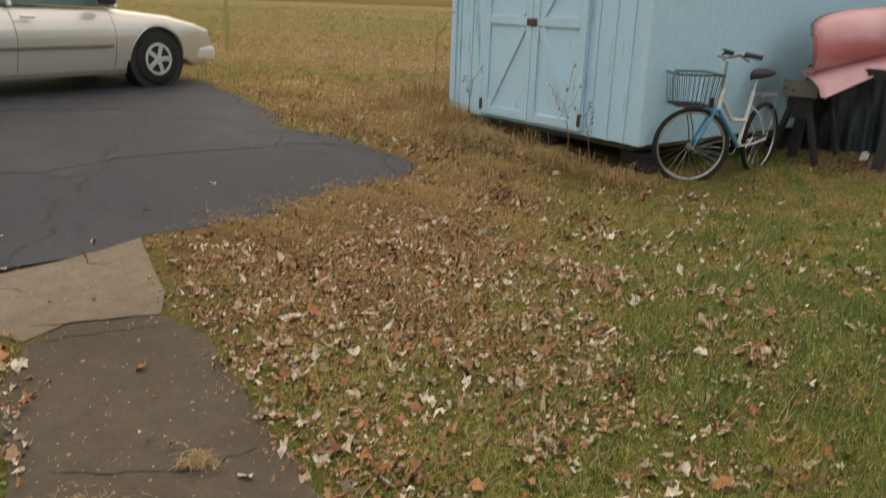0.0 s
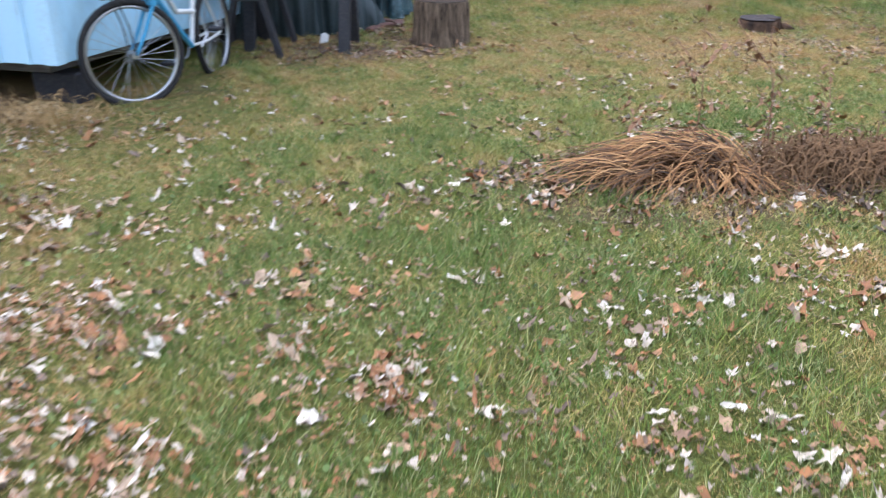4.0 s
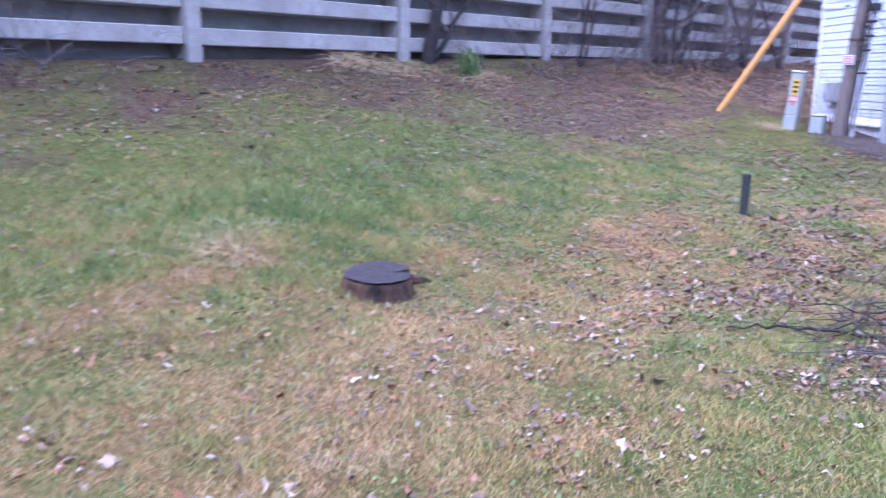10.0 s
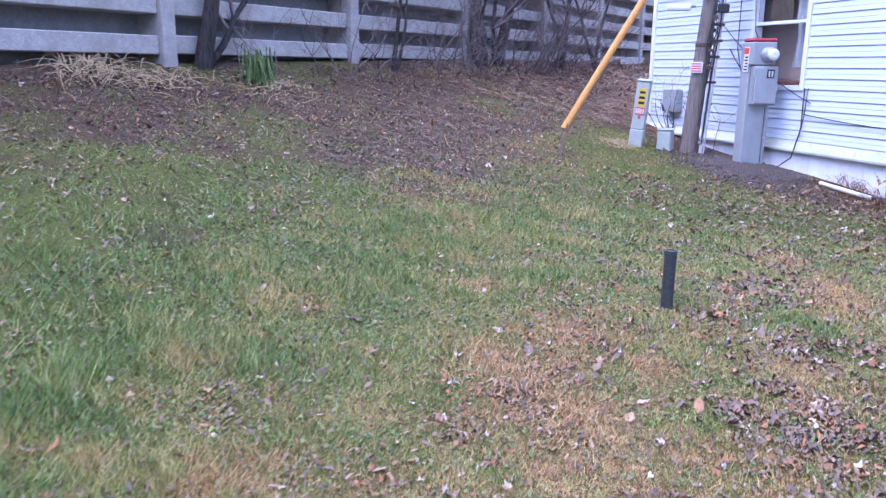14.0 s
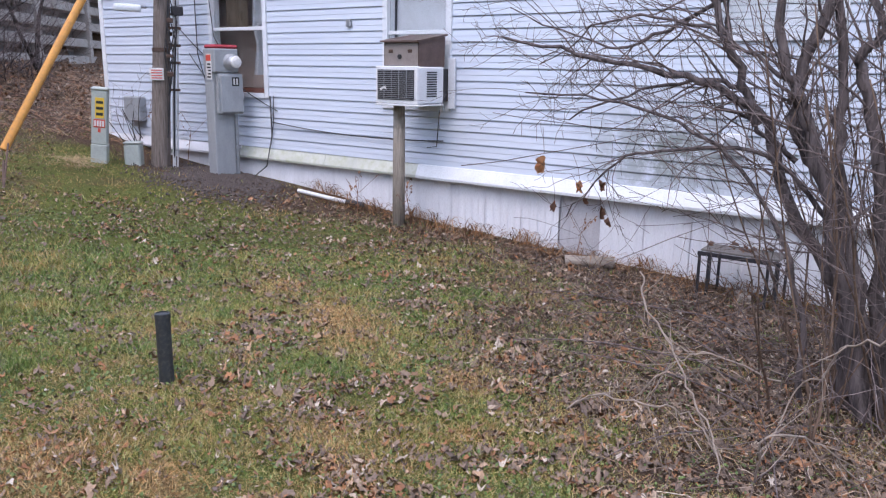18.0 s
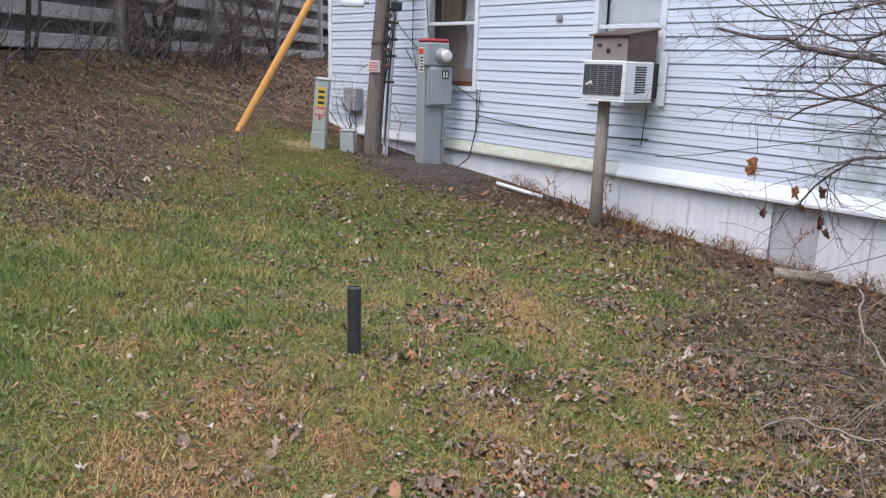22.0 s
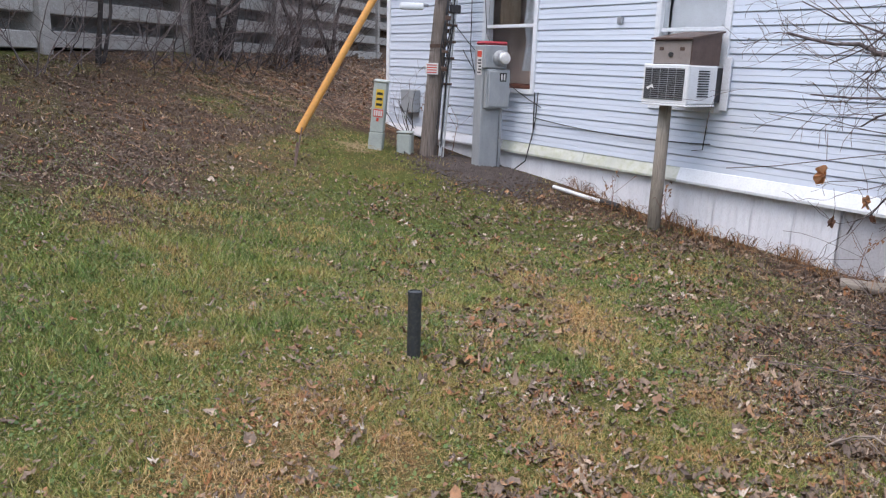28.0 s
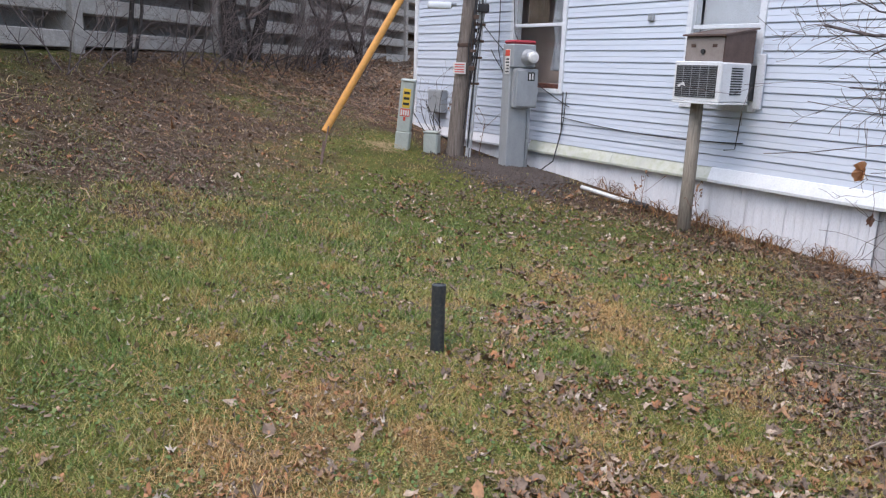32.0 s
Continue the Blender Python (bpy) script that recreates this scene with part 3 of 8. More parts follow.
def dirt_at(x, y):
    """How bare or leaf-covered the soil is, 0 to 1."""
    d, w = bank_d(x, y), wall_y(x, y)
    z = 0.22 + (0.40 + 0.10 * np.sin(2.1 * x + 1.3 * np.sin(1.7 * y)) * np.sin(2.6 * y + x)) / (1 + np.exp(np.clip((d - 1.7 - 0.19 * np.clip(x - 5, 0, 9)) / 0.9, -50, 50))) * (x > -3) + blob(x, y, 12.0, 9.6, 2.4, 1.2, 0.26) + blob(x, y, 10.3, 9.6, 1.3, 0.6, 0.24)
    z = z + 0.65 / (1 + np.exp(np.clip((w - 0.75) / 0.2, -50, 50))) * (x > 7) + blob(x, y, 7.6, 3.4, 2.1, 1.5, 0.75) + blob(x, y, 13.3, 6.1, 1.2, 0.6, 0.7)
    z = z + blob(x, y, -2.6, 4.2, 1.2, 1.5, 0.14) + blob(x, y, 0.5, 9.0, 0.9, 0.9, 0.55) + blob(x, y, -2.3, 7.3, 1.2, 0.6, 0.3) + blob(x, y, 1.75, 5.1, 1.15, 0.5, 0.8) + blob(x, y, 7.2, 5.0, 1.9, 1.0, 0.45) + blob(x, y, 5.9, 4.7, 0.9, 0.7, 0.4) + blob(x, y, 5.15, 6.2, 0.7, 0.5, 0.35)
    return np.clip(z, 0, 1)


def inside(px, py, poly):
    hit = np.zeros(px.shape, bool)
    for (x0, y0), (x1, y1) in zip(poly, poly[1:] + poly[:1]):
        cross = ((y0 > py) != (y1 > py)) & (px < (x1 - x0) * (py - y0) / ((y1 - y0) or 1e-9) + x0)
        hit ^= cross
    return hit


DRIVE = [(-3.35, 6.22), (-3.28, 5.67), (-3.56, 4.95), (-3.52, 4.27), (-3.9, 3.11), (-4.6, 1.2), (-5, -2.5), (-12.5, -2.5), (-12.5, 8.6), (-7.4, 8.1), (-6.6, 7.62), (-5.15, 6.5)]
PAVED = [(-3.86, 3.45), (-3.2, 2.95), (-2.72, 2.69), (-1.94, 2.15), (-1.42, 1.80), (-0.9, 1.2), (-0.5, 0.0), (-0.5, -2.5), (-1.6, -2.5), (-1.7, 0.2), (-2.48, 1.53), (-3.27, 2.2), (-4.1, 2.4)]

def build_ground():
    def axis(lo, a, b, hi, step):
        far = np.geomspace(1, 400, 22) - 1
        return np.concatenate([a - far[1:][::-1] - 0.0, np.arange(a, b, step), b + far])
    xs, ys = axis(0, -12, 19, 0, 0.14), axis(0, -3, 16.5, 0, 0.14)
    xx, yy = np.meshgrid(xs, ys)
    zz = ground_z(xx, yy)
    fine = np.array([[noise.noise((x * 2.3, y * 2.3, 0.0)) * 0.006 + noise.noise((x * 7.0, y * 7.0, 4.0)) * 0.005 for x in xs] for y in ys])
    inner = (xx > -12.5) & (xx < 19.5) & (yy > -3.5) & (yy < 17)
    zz = zz + np.where(inner, fine, 0)
    under = np.ones(xx.shape, bool)
    for ox, oy in ((0.2, 0.2), (-0.2, 0.2), (0.2, -0.2), (-0.2, -0.2)):
        under &= inside(xx + ox, yy + oy, DRIVE) | inside(xx + ox, yy + oy, PAVED)
    close = np.zeros(xx.shape, bool)
    for ox, oy in ((0.16, 0), (-0.16, 0), (0, 0.16), (0, -0.16)):
        close |= inside(xx + ox, yy + oy, DRIVE) | inside(xx + ox, yy + oy, PAVED)
    zz = np.where(under, ground_z(xx, yy) - 0.014, np.where(close, ground_z(xx, yy) + 0.010 + 0.4 * np.maximum(fine, 0), zz))
    n, m = len(xs), len(ys)
    j, i = np.meshgrid(np.arange(m - 1), np.arange(n - 1), indexing="ij")
    a = (j * n + i).ravel()
    faces = np.stack([a, a + 1, a + n + 1, a + n], 1)
    me = mesh_from("ground", np.stack([xx, yy, zz], -1).reshape(-1, 3).tolist(), faces.tolist(), M["soil"], True)
    for name, fn in (("dry", dry_at), ("dirt", dirt_at)):
        me.attributes.new(name, "FLOAT", "POINT").data.foreach_set("value", fn(xx, yy).ravel().astype(np.float32))
    return tagged(new("ground", me), "uneven autumn lawn of green and tan grass rising to a bank", "ground", kind="structure")


build_ground()


def slab(name, outline, top, thick, material, label, category, wob=0.03, step=0.25):
    """A flat sheet laid on the ground inside a closed plan outline, with a rough edge."""
    pts = []
    for (x0, y0), (x1, y1) in zip(outline, outline[1:] + outline[:1]):
        k = max(1, int(math.hypot(x1 - x0, y1 - y0) / step))
        for i in range(k):
            x, y = x0 + (x1 - x0) * i / k, y0 + (y1 - y0) * i / k
            pts.append((x + noise.noise((x * 4, y * 4, 1)) * wob, y + noise.noise((x * 4, y * 4, 9)) * wob))
    bm = bmesh.new()
    f = bm.faces.new([bm.verts.new((x, y, 0)) for x, y in pts])
    bmesh.ops.triangulate(bm, faces=[f])
    for _ in range(7):
        long = [e for e in bm.edges if e.calc_length() > 0.45]
        if not long:
            break
        bmesh.ops.subdivide_edges(bm, edges=long, cuts=1)
        bmesh.ops.triangulate(bm, faces=[q for q in bm.faces if len(q.verts) > 3])
    for v in bm.verts:
        v.co.z = gz(v.co.x, v.co.y) + top
    r = bmesh.ops.extrude_face_region(bm, geom=bm.faces[:])
    for v in r["geom"]:
        if isinstance(v, bmesh.types.BMVert):
            v.co.z -= thick
    bmesh.ops.recalc_face_normals(bm, faces=bm.faces)
    return solo(name, bm, material, label, category, kind="structure")


slab("driveway", [(-3.35, 6.22), (-3.28, 5.67), (-3.56, 4.95), (-3.52, 4.27), (-3.69, 3.86), (-3.85, 3.5), (-3.9, 3.11), (-4.15, 2.5), (-4.6, 1.2), (-5.0, -2.5), (-12.5, -2.5), (-12.5, 8.6), (-7.4, 8.1), (-6.62, 7.62), (-5.3, 6.82), (-5.15, 6.4), (-4.5, 6.55)], 0.012, 0.05, M["asphalt"], "dark worn asphalt driveway with a ragged edge", "driveway", 0.06)
slab("apron", [(-3.86, 3.42), (-3.5, 3.15), (-3.2, 2.93), (-3.02, 2.74), (-3.28, 2.45), (-3.30, 2.21), (-3.6, 2.18), (-4.05, 2.40), (-3.93, 2.9)], 0.016, 0.05, M["apron"], "pale cracked concrete apron at the end of the path", "path", 0.03)
slab("path", [(-3.01, 2.735), (-2.72, 2.69), (-2.33, 2.43), (-1.94, 2.15), (-1.7, 2.02), (-1.42, 1.80), (-0.9, 1.2), (-0.5, 0.0), (-0.5, -2.5), (-1.6, -2.5), (-1.7, 0.2), (-2.2, 1.25), (-2.48, 1.53), (-2.95, 1.82), (-3.27, 2.2), (-3.275, 2.442)], 0.012, 0.05, M["path"], "worn brown-grey concrete garden path", "path", 0.03)

# ---- crib wall along the road ----
crib = thing("retaining_wall", basis(*fence_at(0), 0, FENCE_D), "weathered grey concrete crib retaining wall with stacked rails", "wall", kind="structure")
FIRST, LAST, RAILS = -3, 8, 6
# backing coloured darker than the rails to stand for shade in the gaps
part("backing", box(FIRST * BAY, LAST * BAY, 0.32, 0.5, 1.0, 4.35, 0.02), M["crib_dark"], crib, "concrete behind the rails, coloured dark for shade")
post_bm = box(-0.095, 0.095, -0.12, 0.34, 1.05, 4.3, 0.012)
post_me = finish(post_bm, "upright", M["crib"])
rail_bm = box(0.095, BAY - 0.095, -0.05, 0.34, -0.105, 0.105, 0.012)
rail_me = finish(rail_bm, "rail", M["crib"])
for k in range(FIRST, LAST + 1):
    ob = new("upright", post_me)
    ob.parent, ob.matrix_local = crib, pose(k * BAY, 0, 0, 0, 0, 0)
    if k < LAST:
        for r in range(RAILS):
            ob = new("rail", rail_me)
            ob.parent = crib
            ob.matrix_local = pose(k * BAY, 0.01 * math.sin(3 * k + r), 1.855 + 0.43 * r + 0.008 * math.sin(5 * k + 2 * r), 0, 0.15 * math.sin(k + r))

# ---- house ----
house = thing("mobile_home", HOUSE_M, "pale blue-white mobile home with horizontal vinyl siding", "house")
S0, S1, EAVE = 2.0, 17.9, 3.25
for node in M["siding"].node_tree.nodes:
    if node.type == "TEX_COORD":
        node.object = house
PITCH, SILL = 0.121, 0.80
HOLES = [(14.49, 15.48, 1.42, 2.95), (11.86, 12.67, 1.38, 2.95), (8.42, 9.32, 2.03, 2.95)]
board_profile = [(0.003, 0.004), (-0.017, 0.003), (-0.0185, 0.008), (-0.0115, 0.056), (-0.0140, 0.061), (-0.007, PITCH - 0.005), (0.002, PITCH - 0.003)]
board_cache = {}
row = 0
while SILL + row * PITCH < EAVE - 0.02:
    z0 = SILL + row * PITCH
    cuts = sorted(h for h in HOLES if h[2] < z0 + 0.5 * PITCH < h[3])
    s, runs = S0, []
    for h in cuts:
        runs.append((s, h[0]))
        s = h[1]
    runs.append((s, S1))
    for a, b in runs:
        key = (round(a, 2), round(b, 2))
        if key not in board_cache:
            bm = bmesh.new()
            ends = [[bm.verts.new((-x, y, z)) for y, z in board_profile] for x in (a, b)]
            for i in range(len(board_profile) - 1):
                bm.faces.new((ends[0][i], ends[0][i + 1], ends[1][i + 1], ends[1][i]))
            bmesh.ops.recalc_face_normals(bm, faces=bm.faces)
            if bm.faces[0].normal.y > 0:
                bmesh.ops.reverse_faces(bm, faces=bm.faces)
            board_cache[key] = finish(bm, "siding_board", M["siding"])
        ob = new("siding_board", board_cache[key])
        ob.parent, ob.matrix_local = house, pose(0, 0, z0)
    row += 1


def wall_panel(y0, y1, z0, z1, material, name="wall"):
    """The wall behind the siding, pieced round the windows."""
    bm, s = bmesh.new(), S0
    for h in sorted(HOLES):
        box(-h[0], -s, y0, y1, z0, z1, bm=bm)
        box(-h[1], -h[0], y0, y1, z0, h[2], bm=bm)
        box(-h[1], -h[0], y0, y1, h[3], z1, bm=bm)
        s = h[1]
    box(-S1, -s, y0, y1, z0, z1, bm=bm)
    return part(name, bm, material, house)


wall_panel(0.004, 0.12, 0.72, EAVE, M["siding"])
part("wall", box(-S1, -S1 + 0.1, 0.125, 4.2, 0.72, EAVE), M["siding"], house)
part("wall", box(-S0 - 0.1, -S0, 0.125, 4.2, 0.72, EAVE), M["siding"], house)
part("wall", box(-S1, -S0, 4.2, 4.3, 0.72, EAVE), M["siding"], house)
part("floor", box(-S1 + 0.1, -S0 - 0.1, 0.125, 4.2, 0.72, 0.8), M["room"], house)
part("corner_trim", box(-S1 - 0.02, -S1 + 0.07, -0.03, 0.06, 0.74, EAVE, 0.005), M["trim"], house)
part("roof", prism([(-S1 - 0.3, EAVE + 0.003), (-S0 + 0.3, EAVE + 0.003), (-S0 + 0.3, EAVE + 0.12), (-S1 - 0.3, EAVE + 0.12)], -0.3, 4.6), M["roof"], house, "dark shingle roof")
# ledge over the skirting: dull by the utility pole, mossy in the middle, white to the right
for a, b, mat, lab in ((S0, 12.22, "trim", "bright white metal ledge"), (12.225, 13.55, "mossy", "white ledge with green moss"), (13.555, 15.0, "mossy", "white ledge with green moss"), (15.005, S1, "skirt", "")):
    out = -0.075 if a < 12 else -0.055
    bm = bmesh.new()
    prof = [(0.003, 0.665), (out, 0.665), (out - 0.004, 0.69), (out + 0.045, 0.80), (0.003, 0.815)]
    ends = [[bm.verts.new((-x, yy, zz)) for yy, zz in prof] for x in (a, b)]
    for i in range(len(prof)):
        j = (i + 1) % len(prof)
        bm.faces.new((ends[0][i], ends[0][j], ends[1][j], ends[1][i]))
    bm.faces.new(ends[0])
    bm.faces.new(ends[1][::-1])
    bmesh.ops.recalc_face_normals(bm, faces=bm.faces)
    part("ledge", bm, M[mat], house, lab)
s, k = S0, 0
while s < S1 - 0.1:
    w = 0.41
    z0 = gz(*house_pt(s + w / 2, 0, 0)[:2]) - 0.12
    old = 10.0 < s + 0.2 < 10.55
    bm = bmesh.new()
    outline = []
    for i in range(5):
        x = s + w * i / 5
        outline += [(-(x + 0.003), 0.03), (-(x + 0.05), 0.018), (-(x + 0.062), 0.03)]
    outline.append((-(s + w - 0.003), 0.03))
    lo = [bm.verts.new((x, y + (0.02 if old else 0), z0)) for x, y in outline]
    hi = [bm.verts.new((x, y + (0.02 if old else 0), 0.67)) for x, y in outline]
    for i in range(len(outline) - 1):
        bm.faces.new((lo[i + 1], lo[i], hi[i], hi[i + 1]))
    bm.faces.new([bm.verts.new((v.co.x, 0.07, v.co.z)) for v in (lo[0], lo[-1], hi[-1], hi[0])])
    bmesh.ops.recalc_face_normals(bm, faces=bm.faces)
    part("skirting_panel", bm, M["skirt_old" if old else "skirt"], house, "greyer loose skirting panel" if old else "")
    s += w
    k += 1


def window(s0, s1, z0, z1, mid, lab):
    w = part("window", box(-s1 - 0.03, -s1 + 0.035, -0.035, 0.10, z0 - 0.03, z1, 0.004), M["frame"], house, lab)
    part("frame", box(-s0 - 0.035, -s0 + 0.03, -0.035, 0.10, z0 - 0.03, z1, 0.004), M["frame"], w)
    part("sill", box(-s1 + 0.036, -s0 - 0.036, -0.04, 0.10, z0 - 0.03, z0 + 0.025, 0.004), M["frame"], w)
    part("frame", box(-s1 + 0.036, -s0 - 0.036, -0.03, 0.10, z1 - 0.05, z1, 0.004), M["frame"], w)
    part("sash_rail", box(-s1 + 0.036, -s0 - 0.036, -0.012, 0.035, mid - 0.02, mid + 0.02, 0.004), M["frame"], w)
    for a, b, y in ((z0 + 0.026, mid - 0.021, 0.004), (mid + 0.021, z1 - 0.052, 0.018)):
        p = part("pane", box(-s1 + 0.037, -s0 - 0.037, y, y + 0.006, a, b), M["glass"], w)
        p.visible_shadow = False
    return w


w1 = window(14.49, 15.48, 1.42, 2.95, 2.19, "white sash window with a cloth hanging inside")
w2 = window(11.86, 12.67, 1.38, 2.95, 2.11, "white sash window round an air conditioner")
w3 = window(8.42, 9.32, 2.03, 2.95, 2.55, "small window with pale slatted blinds")


def drape(x0, x1, z0, z1, y, waves, depth, taper=0.0):
    bm, n, m = bmesh.new(), 26, 10
    grid = []
    for j in range(m + 1):
        v = j / m
        line = []
        for i in range(n + 1):
            u = i / n
            half = (x1 - x0) / 2 * (1 - taper * (1 - abs(2 * v - 0.8)))
            x = (x0 + x1) / 2 + (2 * u - 1) * half
            line.append(bm.verts.new((x, y + depth * math.sin(waves * 2 * math.pi * u + 1.5 * v), z1 + (z0 - z1) * v)))
        grid.append(line)
    for a, b in zip(grid, grid[1:]):
        for i in range(n):
            bm.faces.new((a[i], a[i + 1], b[i + 1], b[i]))
    bmesh.ops.solidify(bm, geom=bm.faces[:], thickness=0.004)
    return bm


part("curtain", drape(-15.42, -15.02, 2.2, 2.93, 0.17, 6, 0.018), M["curtain"], w1, "tan pleated curtain")
part("cloth", drape(-14.90, -14.54, 2.18, 2.93, 0.13, 2.5, 0.02, 0.25), M["cloth"], w1, "white cloth bunched at the side of the window")
part("cloth_bag", drape(-14.86, -14.58, 1.66, 2.26, 0.10, 1.5, 0.025, 0.45), M["cloth"], w1, "pale cloth bag hanging in the window")
part("ledge_inside", box(-15.44, -14.53, 0.125, 0.30, 1.40, 1.50, 0.01), M["sill_wood"], w1, "reddish wooden sill inside")
part("blind", box(-12.64, -11.89, 0.14, 0.15, 1.4, 2.93), M["cloth"], w2, "pale roller blind")
for i in range(16):
    part("slat", box(-9.27, -8.47, 0.10, 0.125, 2.065 + 0.052 * i, 2.113 + 0.052 * i, 0.004), M["trim"], w3)
# added board close behind the glass; its brown stands for the bank's reflection
part("room_divider", box(-16.2, -13.6, 0.50, 0.56, 0.8, 3.2), M["room"], house, "brown board standing for the reflection in the window")
part("ceiling", box(-S1 + 0.1, -S0 - 0.1, 0.125, 4.2, 3.16, 3.24), M["room"], house)
cap = part("wall_vent", box(-13.20, -13.13, -0.05, -0.012, 2.18, 2.25, 0.008), M["galv"], house, "small grey wall cap")
vent = part("dryer_vent", box(-9.20, -9.0, -0.05, -0.01, 1.13, 1.30, 0.008), M["skirt"], house, "square white dryer vent")
part("hood", lathe([(0.055, 0), (0.06, 0.02), (0.045, 0.05), (0.03, 0.052)], 16), M["galv"], vent, "round grey vent hood", pose(-9.1, -0.051, 1.215, 90))
part("junction_box", box(-17.30, -16.95, -0.14, -0.012, 1.0, 1.33, 0.012), M["meter"], house, "grey box on the wall")

# ---- shed ----
SHED = basis(-1.64, 7.11, 0.36, (0.886, -0.463))
shed = thing("shed", SHED, "pale blue painted wooden shed with double doors", "shed")
SW, SL, SH = 2.72, 4.9, 2.05
part("wall", box(-SW, 0, 0, 0.06, 0, SH, 0.004), M["shed"], shed)
side = part("wall", box(-0.06, 0, 0.061, SL, 0, SH, 0.004), M["shed_side"], shed, "blue side wall with dark mildew stains")
part("wall", box(-SW, -SW + 0.06, 0.061, SL, 0, SH, 0.004), M["shed"], shed)
part("wall", box(-SW + 0.061, -0.061, SL - 0.06, SL, 0, SH, 0.004), M["shed"], shed)
part("gable", prism([(-SW, SH + 0.002), (0, SH + 0.002), (-SW / 2, SH + 0.85)], 0.0, 0.06), M["shed"], shed)
part("gable", prism([(-SW, SH + 0.002), (0, SH + 0.002), (-SW / 2, SH + 0.85)], SL - 0.06, SL), M["shed"], shed)
for sx in (0, 1):
    a, b = ((-SW - 0.12, SH - 0.05), (-SW / 2, SH + 0.86)) if sx == 0 else ((0.12, SH - 0.05), (-SW / 2, SH + 0.86))
    part("roof_slope", prism([a, b, (b[0], b[1] + 0.06), (a[0], a[1] + 0.06)], -0.12, SL + 0.12), M["roof"], shed)
for x in (-SW - 0.012, -0.075):
    part("corner_board", box(x, x + 0.087, -0.022, -0.002, 0, SH, 0.004), M["shed_trim"], shed)
part("corner_board", box(0.002, 0.02, -0.02, 0.07, 0, SH, 0.004), M["shed_trim"], shed)
part("floor", box(-SW + 0.2, -0.2, 0.2, SL - 0.2, -0.09, -0.002), M["board"], shed)
# footing blocks coloured black to blend with the shade under the shed
for x in (-2.55, -1.4, -0.2):
    for y in (0.15, 2.4, 4.7):
        g = SHED @ Vector((x, y, 0))
        part("footing_block", box(x - 0.16, x + 0.16, y + 0.06, y + 0.24, gz(g.x, g.y) - 0.36 - 0.1, -0.091, 0.01), M["black"], shed)
for a, b, hinge in ((-2.12, -1.402, -2.06), (-1.396, -0.68, -0.74)):
    d = part("door", box(a, b, -0.034, -0.002, 0.04, 1.88, 0.003), M["shed"], shed, "double door leaf with crossed braces")
    for x0, x1 in ((a, a + 0.09), (b - 0.09, b)):
        part("stile", box(x0, x1, -0.056, -0.035, 0.04, 1.88, 0.003), M["shed_trim"], d)
    for z in (0.04, 0.98, 1.79):
        part("door_rail", box(a + 0.091, b - 0.091, -0.055, -0.035, z, z + 0.09, 0.003), M["shed_trim"], d)
    outer, inner = (a + 0.1, b - 0.12) if hinge < -1.4 else (b - 0.1, a + 0.12)
    for z0, z1 in ((0.14, 0.97), (1.78, 1.08)):
        dx, dz = (inner - outer), (z1 - z0)
        ln = math.hypot(dx, dz)
        part("brace", box(-ln / 2, ln / 2, -0.054, -0.035, -0.042, 0.042, 0.003), M["shed_trim"], d, m=pose((outer + inner) / 2, 0, (z0 + z1) / 2, 0, -math.degrees(math.atan2(dz, dx)), 0))
    for z in (1.7,):
        part("hinge", box(hinge - 0.10, hinge + 0.10, -0.064, -0.056, z, z + 0.05, 0.002), M["iron"], d, "rusty strap hinge")
    part("hinge", box(a - 0.02 if hinge < -1.4 else b - 0.02, a + 0.02 if hinge < -1.4 else b + 0.02, -0.068, -0.058, 0.08, 0.2, 0.002), M["iron"], d, "rusty strap hinge")
part("latch", box(-1.46, -1.33, -0.075, -0.057, 0.98, 1.05, 0.004), M["iron"], shed, "rusty hasp and latch")
for x in np.arange(-2.6, 0.0, 0.2):
    if not -2.15 < x < -0.66:
        part("batten_groove", box(x, x + 0.03, -0.012, -0.002, 0.0, SH), M["shed"], shed)


